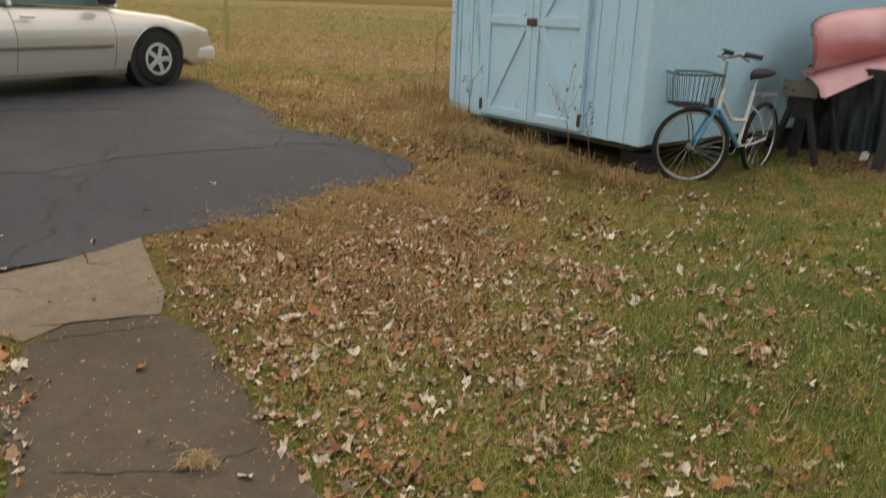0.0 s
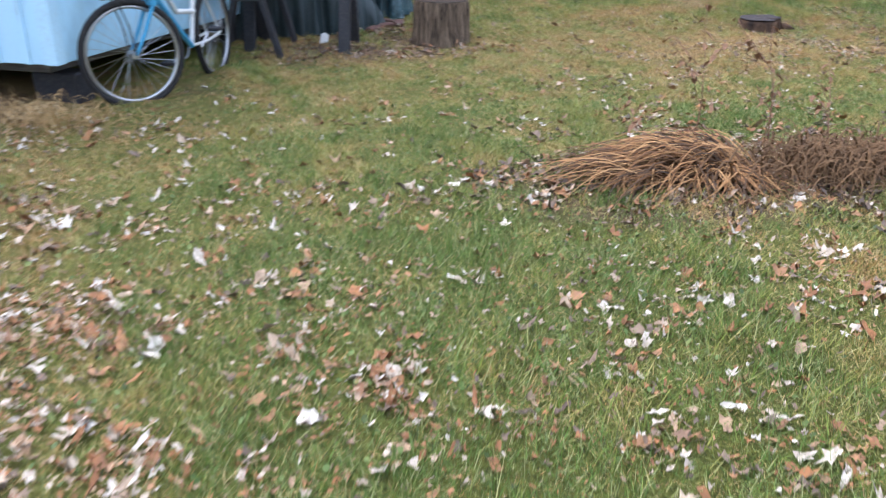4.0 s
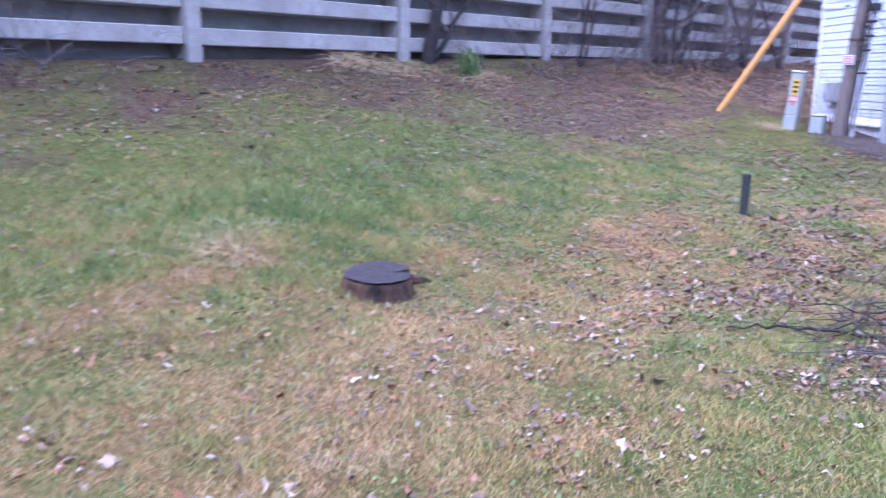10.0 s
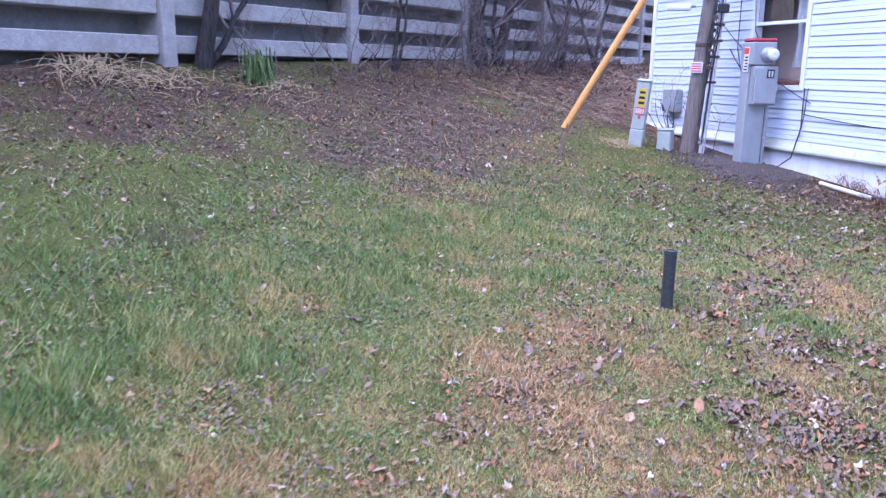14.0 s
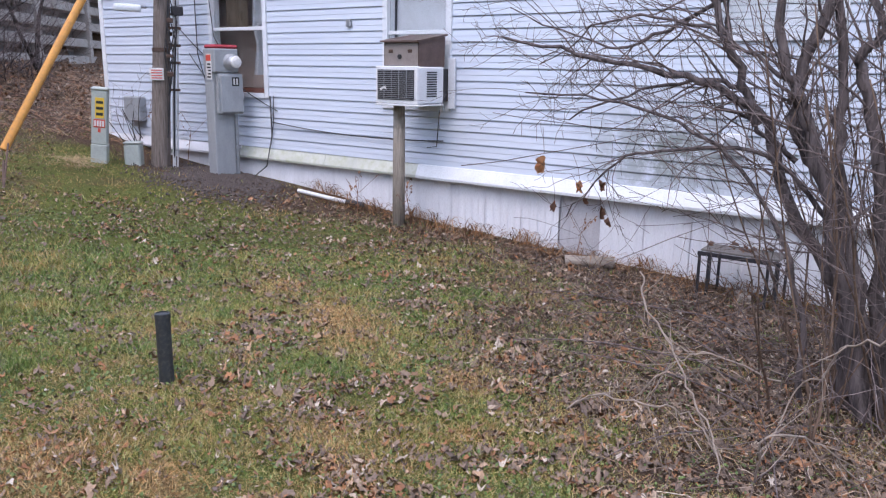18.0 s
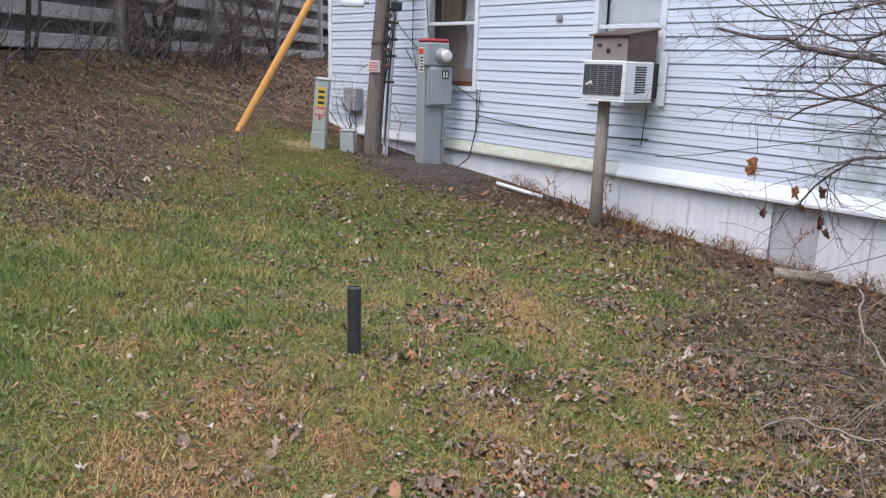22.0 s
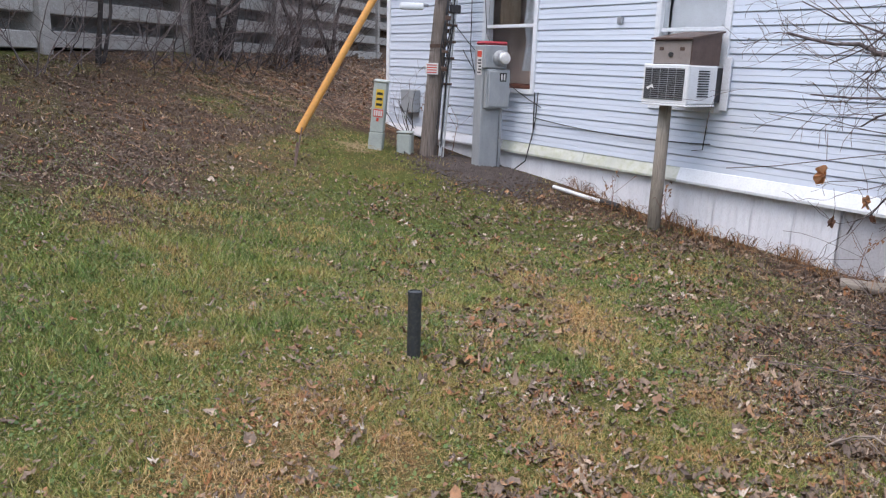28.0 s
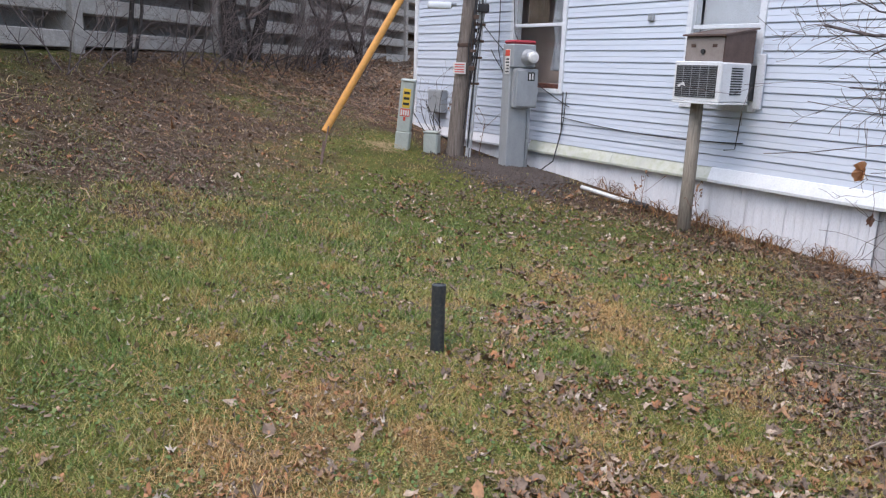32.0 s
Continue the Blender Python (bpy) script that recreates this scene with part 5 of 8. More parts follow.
def tarp_heap(ax, ay, bx, by, half, h0, h1, material, label, seed):
    """A sheet drawn over a long pile: sagging ridge, hanging folds, a ragged hem on the ground."""
    bm, n, m = bmesh.new(), 70, 36
    d = Vector((bx - ax, by - ay, 0))
    ln = d.length
    d /= ln
    side = Vector((d.y, -d.x, 0))
    rows = []
    for i in range(n + 1):
        u = -0.12 + 1.24 * i / n
        cap = max(0.0, 1 - (abs(2 * u - 1) / 1.24) ** 7)
        line = []
        for k in range(m + 1):
            v = 2 * k / m - 1
            h = (h0 + (h1 - h0) * max(0.0, min(1.0, (u - 0.74) / 0.22))) * cap
            z = h * max(0.0, 1 - abs(v) ** 3.2) + 0.05 * noise.noise((u * 4, v * 3, seed)) * cap
            hang = min(1.0, abs(v) * 1.3)
            crease = abs(noise.noise((u * 9 + 0.6 * v, z * 1.2, seed + 3))) - 0.3 + 0.5 * abs(noise.noise((u * 21 - v, z * 3, seed + 7)))
            w = half * v * (0.72 + 0.28 * cap) + 0.14 * crease * hang * (1 if v > 0 else -1)
            sag = 0.12 * crease * (1 - 0.6 * hang)
            q = Vector((ax, ay, 0)) + d * (u * ln) + side * w
            line.append(bm.verts.new((q.x, q.y, gz(q.x, q.y) + max(0.004, z - sag))))
        rows.append(line)
    for a, b in zip(rows, rows[1:]):
        for k in range(m):
            bm.faces.new((a[k], b[k], b[k + 1], a[k + 1]))
    bmesh.ops.recalc_face_normals(bm, faces=bm.faces)
    hems = [[row[k].co + Vector((0, 0, 0.006)) for row in rows] for k in (0, m)]
    sheet = solo("tarpaulin", bm, material, label, "tarp", smooth=True)
    for hem in hems:
        part("hem", tube(hem, 0.008, 5), material, sheet, "folded tarpaulin hem")
    return sheet


tarp_heap(-0.55, 9.80, 0.84, 10.08, 0.42, 0.92, 0.46, M["tarp"], "dark green tarpaulin draped over a long pile under the boat", 3)
tarp("tarpaulin", 1.20, 10.34, 0.24, 0.27, 0.80, 0.4, M["blue_tarp"], "crumpled blue-green tarpaulin hanging from the woodpile", 8, 3.0)


def log(x, y, z, ax, length, r, label, mat="stump_bark"):
    m = Matrix.Translation((x, y, z)) @ Vector(ax).to_track_quat("Z", "Y").to_matrix().to_4x4()
    t = thing("log", m, label, "log", "firewood logs")
    w = lambda a, k: 1 + 0.05 * math.sin(3 * a + x * 9) + 0.03 * math.sin(8 * a + y * 7)
    part("bark", lathe([(r * 0.96, 0), (r, 0.01), (r * 0.98, length * 0.5), (r * 0.97, length)], 20, wob=w), M[mat], t, smooth=True)
    part("cut_face", lathe([(r * 0.9, -0.004), (r * 0.9, 0.001)], 20, wob=w), M["cut_wood"], t, "cut end grain")
    return t


log(0.74, 9.98, gz(0.72, 9.8) + 0.60, (0.35, 0.94, 0.0), 0.5, 0.15, "cut firewood log with brown bark on the pile")
log(0.99, 10.02, gz(0.9, 9.9) + 0.42, (0.55, 0.83, 0.03), 0.45, 0.12, "short split log with grey bark on the pile")
log(0.92, 10.12, gz(0.9, 9.9) + 0.66, (0.5, 0.86, 0.0), 0.5, 0.13, "cut firewood log lying under the boat")
for bx, by, turn in ((1.00, 9.72, 20), (1.17, 9.80, 75), (1.08, 9.90, 140), (0.86, 9.60, 50)):
    solo("brick", box(-0.09, 0.09, -0.045, 0.045, -0.015, 0.045, 0.008), M["old_brick"], "old red brick half sunk in leaves by the woodpile", "brick", pose(bx, by, gz(bx, by), 4, -5, turn), "bricks by the woodpile")
solo("paper_scrap", prism([(-0.05, 0.0), (0.03, 0.01), (0.045, 0.07), (0.01, 0.10), (-0.03, 0.085)], -0.004, 0.004), M["paper"], "scrap of white paper leaning on the tarpaulin", "paper", basis(0.30, 9.15, gz(0.30, 9.15), (0.95, 0.3)))


def build_stump(name, x, y, r, h, label, seed, side, topmat, flare=1.08):
    st = thing(name, pose(x, y, gz(x, y) - 0.03, 0, 0, seed * 37), label, "stump")
    w = lambda a, k: 1 + 0.045 * math.sin(2 * a + seed) + 0.03 * math.sin(5 * a + 2 * seed) + 0.022 * abs(math.sin(11 * a + math.sin(3 * a))) + 0.020 * abs(math.sin(19 * a + 2 * math.sin(2 * a + seed) + 0.8 * k))
    prof = [(r * flare, 0), (r * (1 + (flare - 1) * 0.4), h * 0.25), (r, h * 0.55), (r * 0.99, h * 0.9), (r * 0.96, h + 0.03)]
    part("bark", lathe(prof, 150, wob=w), M[side], st, "deeply furrowed grey-brown bark", smooth=False)
    part("cut_top", lathe([(r * 0.93, h + 0.031), (r * 0.92, h + 0.036)], 48, wob=w), M[topmat], st, "dark weathered cut top")
    return st


stump = build_stump("tree_stump", 1.36, 8.96, 0.262, 0.38, "upright grey-barked log stump standing on the lawn", 2, "stump_bark", "stump_top")
part("twig", tube([(0.05, -0.15, 0.43), (0.06, -0.15, 0.50)], 0.006, 5), M["twig"], stump)


def build_low_stump(x, y, r, h):
    """A weathered stump, split on one side, its top dished and cracked."""
    st = thing("tree_stump", pose(x, y, gz(x, y) - 0.03, 1.5, -2.0, 0), "low dark sawn stump, split and cracked, in the lawn", "stump")
    def wob(a, k):
        notch = 0.34 * math.exp(-((((a - 5.35 + math.pi) % (2 * math.pi)) - math.pi) / 0.16) ** 2) + 0.16 * math.exp(-((((a - 0.15 + math.pi) % (2 * math.pi)) - math.pi) / 0.3) ** 2)
        return 1 + 0.09 * math.sin(2 * a + 0.6) + 0.045 * math.sin(3 * a + 1.0) + 0.025 * abs(math.sin(9 * a)) + 0.02 * abs(math.sin(17 * a + 0.5 * k)) - notch
    prof = [(r * 1.10, 0), (r * 1.03, h * 0.3), (r, h * 0.6), (r * 0.985, h * 0.93), (r * 0.95, h + 0.016)]
    part("bark", lathe(prof, 160, wob=wob), M["rotten_bark"], st, "dark crumbling bark with reddish rot")
    bm, rings = bmesh.new(), []
    for k in range(13):
        q = 0.95 * r * (1 - k / 13)
        rings.append([bm.verts.new((q * wob(a, 4) * math.cos(a), q * wob(a, 4) * math.sin(a), h + 0.030 + 0.010 * noise.noise((9 * q * math.cos(a), 9 * q * math.sin(a), 2)) - 0.003 * abs(math.sin(2.5 * a + 1)) ** 9)) for a in (2 * math.pi * i / 160 for i in range(160))])
    for a, b in zip(rings, rings[1:]):
        for k in range(160):
            bm.faces.new((a[k], a[(k + 1) % 160], b[(k + 1) % 160], b[k]))
    bm.faces.new(rings[-1])
    part("cut_top", bm, M["wet_wood"], st, "dark wet cut top with radial cracks")
    for a, l0, l1 in ((1.1, 0.05, 0.16), (5.3, 0.04, 0.14)):
        part("crack", tube([(l0 * math.cos(a), l0 * math.sin(a), h + 0.030), ((l0 + l1) / 2 * math.cos(a + 0.06), (l0 + l1) / 2 * math.sin(a + 0.06), h + 0.031), (l1 * math.cos(a - 0.03), l1 * math.sin(a - 0.03), h + 0.030)], [0.0005, 0.0012, 0.002], 5), M["rotten_bark"], st)
    part("root", tube([(0.19, -0.10, 0.06), (0.25, -0.13, 0.05), (0.31, -0.17, 0.02)], [0.035, 0.028, 0.014], 7), M["rotten_bark"], st)
    return st


build_low_stump(4.83, 8.88, 0.215, 0.285 - gz(4.83, 8.88))

pipe = thing("standpipe", pose(7.80, 7.29, gz(7.80, 7.29), 0, 1.5), "short dark capped pipe standing in the lawn", "pipe")
part("shaft", lathe([(0.034, -0.06), (0.034, 0.33), (0.031, 0.335)], 20), M["pipe"], pipe, smooth=False)
part("rim", lathe([(0.0355, 0.315), (0.0355, 0.338), (0.028, 0.340), (0.026, 0.32)], 20), M["pipe"], pipe)


# ---- utilities and house corner ----
def on(x, y):
    return gz(x, y)


mp = thing("electric_meter", basis(13.70, 6.16, on(13.70, 6.16) - 0.05, (0.34, -0.94)), "grey steel meter pedestal with a round meter and red cap", "meter")
part("pedestal", box(-0.14, 0.12, -0.10, 0.10, -0.1, 1.52, 0.012), M["meter"], mp)
cab = part("cabinet", box(-0.11, 0.19, -0.20, -0.102, 0.78, 1.24, 0.012), M["meter"], mp, "grey lidded breaker box")
part("box_lid", box(-0.10, 0.18, -0.218, -0.201, 0.80, 1.22, 0.006), M["meter"], cab)
part("hinge", tube([(-0.115, -0.19, 0.82), (-0.115, -0.19, 1.20)], 0.009, 6), M["galv"], cab)
part("number_plate", box(0.04, 0.13, -0.223, -0.219, 1.10, 1.20), M["ink"], cab, "black plate with worn marks")
part("mark", box(0.055, 0.075, -0.226, -0.2235, 1.115, 1.185), M["sticker_w"], cab)
part("mark", box(0.092, 0.112, -0.226, -0.2235, 1.115, 1.185), M["sticker_w"], cab)
part("latch", box(0.175, 0.20, -0.205, -0.17, 0.95, 1.03, 0.004), M["galv"], cab)
part("socket_box", box(-0.145, 0.16, -0.17, 0.105, 1.25, 1.52, 0.012), M["meter"], mp)
part("red_cap", box(-0.13, 0.17, -0.16, 0.11, 1.521, 1.565, 0.018), M["red"], mp, "crumpled red cover on top")
dial = part("dial", lathe([(0.095, 0), (0.095, 0.03), (0.085, 0.05), (0.08, 0.11), (0.06, 0.13)], 24), M["galv"], mp, "round glass-fronted meter", pose(0.055, -0.171, 1.37, 90))
part("glass", lathe([(0.068, 0.131), (0.062, 0.15), (0.035, 0.162)], 20), M["sticker_w"], dial)
stick = part("sticker", box(-0.150, -0.1455, -0.10, 0.02, 1.17, 1.46), M["sticker_w"], mp, "white and red warning sticker")
part("band", box(-0.153, -0.1502, -0.095, 0.015, 1.38, 1.45), M["sticker_r"], stick)
for i in range(5):
    part("bar", box(-0.153, -0.1502, -0.085, 0.0 - 0.012 * (i % 3), 1.19 + 0.036 * i, 1.208 + 0.036 * i), M["ink"], stick)
part("conduit", tube([(0.16, -0.05, -0.05), (0.16, -0.05, 0.80)], 0.026, 10), M["galv"], mp, "grey conduit")
part("conduit_strap", box(0.13, 0.20, -0.085, -0.015, 0.35, 0.40, 0.004), M["galv"], mp)

PX, PY = 14.19, 6.84
pole = thing("utility_pole", pose(PX, PY, on(PX, PY)), "weathered brown wooden utility pole with conduits and cables", "utility pole")
part("shaft", tube([(0.0, 0.03, -0.4), (0.0, 0.0, 0.0), (0.0, -0.065, 1.0), (0.0, -0.135, 2.0), (0.0, -0.5, 7.5)], [0.118, 0.114, 0.104, 0.092, 0.08], 20), M["pole"], pole, smooth=True)
face = math.degrees(math.atan2(-HOUSE_W[1], -HOUSE_W[0]))
toward = pose(0, 0, 0, 0, 0, -90 + math.degrees(math.atan2(PY - 7.45, PX - 4.2)))
tag = part("tag", box(-0.06, 0.10, -0.126, -0.095, 1.03, 1.17, 0.004), M["sticker_w"], pole, "yellowed paper tag", toward)
for i in range(4):
    part("bar", box(-0.04, 0.08, -0.129, -0.1265, 1.05 + 0.03 * i, 1.062 + 0.03 * i), M["sticker_r"], tag)
for z, w, turn2 in ((1.10, 0.05, 8), (1.55, 0.04, -6), (1.70, 0.05, 5), (1.30, 0.035, 3)):
    part("bracket", box(0.08 + 0.05 * z, 0.15 + 0.05 * z, -0.11, -0.04, z, z + w, 0.004), M["iron"], pole, "rusty bracket", toward @ pose(0, 0, 0, turn2, 0, 0))
for k in range(5):
    part("cable", tube([(0.10 + 0.02 * k, -0.10, 0.35 + 0.25 * k), (0.16 + 0.03 * k, -0.13, 0.9 + 0.2 * k), (0.12 + 0.025 * k, -0.11, 1.35 + 0.15 * k), (0.20, -0.08, 1.85 + 0.1 * k)], 0.007, 5), M["cable"], pole, m=toward)
for dx, r in ((0.15, 0.022), (0.19, 0.010)):
    part("conduit", tube([(dx, -0.04, -0.1), (dx + 0.085, -0.02, 1.4), (dx + 0.33, -0.02, 5.0)], r, 8), M["pvc_grey"], pole, "pale grey conduit", toward)
part("cable", tube([(0.16, -0.05, 0.1), (0.21, -0.09, 1.0), (0.27, -0.07, 1.6), (0.30, -0.08, 2.6), (0.49, -0.06, 5.0)], 0.010, 5), M["cable"], pole, m=toward)
for z in (0.9, 1.22, 1.42, 1.62, 1.78):
    part("strap", box(0.08 + 0.065 * z, 0.22 + 0.065 * z, -0.05, 0.0, z, z + 0.03, 0.003), M["iron"], pole, m=toward)
part("clamp", box(0.22, 0.36, -0.09, -0.03, 1.78, 1.88, 0.01), M["black"], pole, m=toward)
part("strap", lathe([(0.100, 1.36), (0.106, 1.365), (0.106, 1.40), (0.100, 1.405)], 20), M["iron"], pole, m=pose(0, -0.09, 0))
part("cover_plate", box(0.02, 0.11, -0.15, -0.09, 1.95, 2.35, 0.01), M["meter"], pole, m=toward)
lamp = part("lamp_arm", tube([(-0.05, -0.05, 1.86), (-0.20, -0.12, 1.87), (-0.30, -0.14, 1.86)], 0.02, 8), M["galv"], pole, "pale grey lamp bracket", toward)
part("lamp_head", box(-0.40, -0.10, -0.22, -0.06, 1.80, 1.88, 0.03, seg=2), M["trim"], lamp)

A, B = Vector((13.03, 8.39, 0.90)), Vector((PX - 0.02, PY, 3.75))
dirn = (B - A).normalized()
guy = thing("guy_wire", pose(A.x, A.y, 0), "steel guy wire in a bright yellow guard sloping to the pole", "guy wire")
L0 = Vector((A.x, A.y, 0))
foot = Vector((12.19, 8.35, 0))
foot.z = gz(foot.x, foot.y) - 0.05
part("guard", tube([A - L0, A + dirn * 2.3 - L0], 0.042, 12), M["yellow"], guy, "yellow plastic guard")
part("wire", tube([foot - L0, A + dirn * 0.1 - L0], 0.009, 6), M["iron"], guy)
part("wire", tube([A + dirn * 2.2 - L0, B - L0], 0.008, 6), M["galv"], guy)
part("anchor_rod", tube([foot - L0 + Vector((0, 0, -0.02)), foot - L0 + (A - foot) * 0.75], 0.012, 6), M["iron"], guy)

pd = thing("utility_pedestal", basis(14.10, 7.52, on(14.10, 7.52), (-0.15, -0.99)) @ pose(0, 0, 0, 2, 5, 0) @ Matrix.Diagonal((1.05, 1.05, 0.90, 1)), "slim pale green utility pedestal with warning stickers", "pedestal")
part("base", box(-0.085, 0.085, -0.09, 0.09, -0.1, 0.24, 0.008), M["pedestal"], pd)
part("cover", box(-0.08, 0.08, -0.085, 0.085, 0.242, 0.93, 0.01), M["pedestal"], pd)
part("cap", box(-0.088, 0.088, -0.093, 0.093, 0.93, 0.965, 0.012), M["pedestal"], pd)
ys = part("yellow_sticker", box(-0.04, 0.05, -0.090, -0.0855, 0.58, 0.84), M["sticker_y"], pd, "yellow warning sticker")
for i in range(3):
    part("bar", box(-0.03, 0.04, -0.093, -0.0905, 0.615 + 0.075 * i, 0.65 + 0.075 * i), M["ink"], ys)
rs = part("red_sticker", box(-0.055, 0.06, -0.090, -0.0855, 0.46, 0.565), M["sticker_r"], pd, "red and white warning sticker")
for i in range(4):
    part("bar", box(-0.048 + 0.027 * i, -0.030 + 0.027 * i, -0.093, -0.0905, 0.475, 0.55), M["sticker_w"], rs)
part("red_mark", box(-0.012, 0.016, -0.090, -0.0855, 0.40, 0.45), M["sticker_r"], pd)
sb = thing("utility_box", basis(14.15, 7.14, on(14.15, 7.14) - 0.11, (-0.3, -0.95)), "small pale green ground utility box", "utility box")
part("shell", box(-0.095, 0.095, -0.09, 0.09, -0.05, 0.36, 0.02), M["pedestal"], sb)
part("lid", box(-0.10, 0.10, -0.095, 0.095, 0.361, 0.385, 0.01), M["pedestal"], sb)
part("stain", tube([(0.02, -0.092, 0.06), (0.015, -0.092, 0.14)], 0.008, 5), M["ink"], sb)

# air conditioner, the box on it and its post
ac = thing("air_conditioner", HOUSE_M, "white window air conditioner standing out from the wall", "air conditioner")
part("casing", box(-12.30, -11.80, -0.575, -0.18, 1.435, 1.775, 0.012), M["ac"], ac)
fr = part("front_frame", box(-12.305, -11.795, -0.595, -0.576, 1.43, 1.78, 0.008), M["ac"], ac)
part("coil", box(-12.275, -11.835, -0.600, -0.5955, 1.47, 1.745), M["ac_dark"], fr, "dark finned coil")
for i in range(15):
    part("grille_bar", box(-12.272, -11.838, -0.607, -0.601, 1.478 + 0.0183 * i, 1.482 + 0.0183 * i), M["galv"], fr)
for i in range(4):
    part("grille_bar", box(-12.19 + 0.09 * i, -12.186 + 0.09 * i, -0.610, -0.6075, 1.47, 1.745), M["galv"], fr)
part("torn_label", prism([(-12.24, 1.57), (-12.17, 1.60), (-12.15, 1.56), (-12.19, 1.575), (-12.22, 1.55)], -0.613, -0.611), M["paper"], fr)
for i in range(11):
    part("side_louvre", box(-11.802, -11.794, -0.45, -0.30, 1.50 + 0.022 * i, 1.512 + 0.022 * i), M["ac_dark"], ac)
part("sleeve", box(-12.27, -11.85, -0.179, -0.013, 1.45, 1.76, 0.004), M["ac_dark"], ac, "darker rear sleeve")
part("side_panel", box(-11.84, -11.76, -0.06, -0.037, 1.38, 1.86, 0.003), M["frame"], ac)
part("filler_panel", box(-12.63, -12.31, -0.012, 0.0, 1.43, 1.80, 0.003), M["trim"], ac)
part("bottom_pan", box(-12.31, -11.79, -0.60, -0.19, 1.415, 1.43, 0.004), M["ac"], ac)
bx = thing("tin_box", HOUSE_M, "brown tin box with sloping lid on the air conditioner", "box")
part("shell", prism([(-0.52, 1.778), (-0.12, 1.778), (-0.12, 2.06), (-0.52, 2.0)], 0, 0.42), M["brown_tin"], bx, m=pose(-11.84, 0, 0, 0, 0, 0) @ Matrix(((0, -1, 0, 0), (1, 0, 0, 0), (0, 0, 1, 0), (0, 0, 0, 1))))
fp = part("front_panel", box(-12.25, -11.85, -0.528, -0.5205, 1.785, 1.985, 0.003), M["tan_tin"], bx, "faded reddish front panel")
# solid black disc standing for the darkness inside a round hole
part("knob", lathe([(0.022, 0), (0.022, 0.012), (0.012, 0.016)], 14), M["ink"], fp, "round black hole", pose(-12.06, -0.5285, 1.865, 90))
part("lid", prism([(-0.56, 1.995), (-0.10, 2.068), (-0.10, 2.083), (-0.56, 2.01)], -0.02, 0.44), M["brown_tin"], bx, m=pose(-11.84, 0, 0) @ Matrix(((0, -1, 0, 0), (1, 0, 0, 0), (0, 0, 1, 0), (0, 0, 0, 1))))
for x in (-12.17, -11.94):
    part("hasp", box(x - 0.025, x + 0.025, -0.533, -0.5285, 1.90, 1.93, 0.003), M["iron"], fp)
g = house_pt(12.19, -0.38, 0)
apost = thing("support_post", pose(g.x, g.y, gz(g.x, g.y)), "round grey wooden post propping up the air conditioner", "post")
part("shaft", tube([(-0.05, 0.02, -0.2), (0.0, 0.0, 0.6), (0.02, -0.01, 1.415 - gz(g.x, g.y) - 0.003)], [0.064, 0.060, 0.056], 16), M["post_wood"], apost, smooth=True)

# cables on the wall
wires = thing("wall_cables", HOUSE_M, "thin black cables sagging along the siding", "cable")
def sag(s0, z0, s1, z1, drop, y=-0.04):
    return tube([(-(s0 + (s1 - s0) * i / 12), y, z0 + (z1 - z0) * i / 12 - drop * 4 * (i / 12) * (1 - i / 12)) for i in range(13)], 0.006, 5)
part("cable", sag(16.9, 2.9, 14.3, 1.25, 0.2), M["cable"], wires)
part("cable", sag(15.9, 1.9, 14.9, 1.30, 0.12), M["cable"], wires)
part("cable", sag(14.4, 1.12, 11.9, 1.06, 0.05), M["cable"], wires)
part("cable", tube([(-14.42, -0.04, 1.42), (-14.41, -0.04, 0.95), (-14.45, -0.10, 0.6), (-14.65, -0.2, 0.42), (-14.9, -0.25, 0.5)], 0.008, 5), M["cable"], wires)
part("cable", tube([(-14.36, -0.04, 1.42), (-14.38, -0.04, 1.1), (-14.43, -0.04, 0.85)], 0.006, 5), M["cable"], wires)
part("cable", tube([(-15.75, -0.04, 3.2), (-15.72, -0.05, 1.9), (-15.5, -0.10, 1.5), (-15.0, -0.28, 1.35)], 0.006, 5), M["cable"], wires)
part("cable", tube([(-15.55, -0.04, 3.2), (-15.35, -0.08, 2.1), (-15.12, -0.2, 2.0)], 0.006, 5), M["cable"], wires)
part("cable", tube([(-11.95, -0.04, 1.36), (-11.98, -0.04, 1.0), (-12.1, -0.04, 0.98)], 0.005, 5), M["cable"], wires)

pv = thing("drain_pipe", pose(12.9, 5.42, 0), "white plastic drain pipe lying in the grass", "pipe")
pts = [(-0.39, 0.12), (-0.55, -0.02), (-0.72, -0.16), (-0.86, -0.29)]
part("tube", tube([(x, y, gz(12.9 + x, 5.42 + y) + 0.055) for x, y in pts], 0.022, 10), M["pvc"], pv)
part("end", tube([(x, y, gz(12.9 + x, 5.42 + y) + 0.06) for x, y in ((-0.86, -0.29), (-1.02, -0.43))], 0.030, 10), M["cable"], pv, "black pipe end")

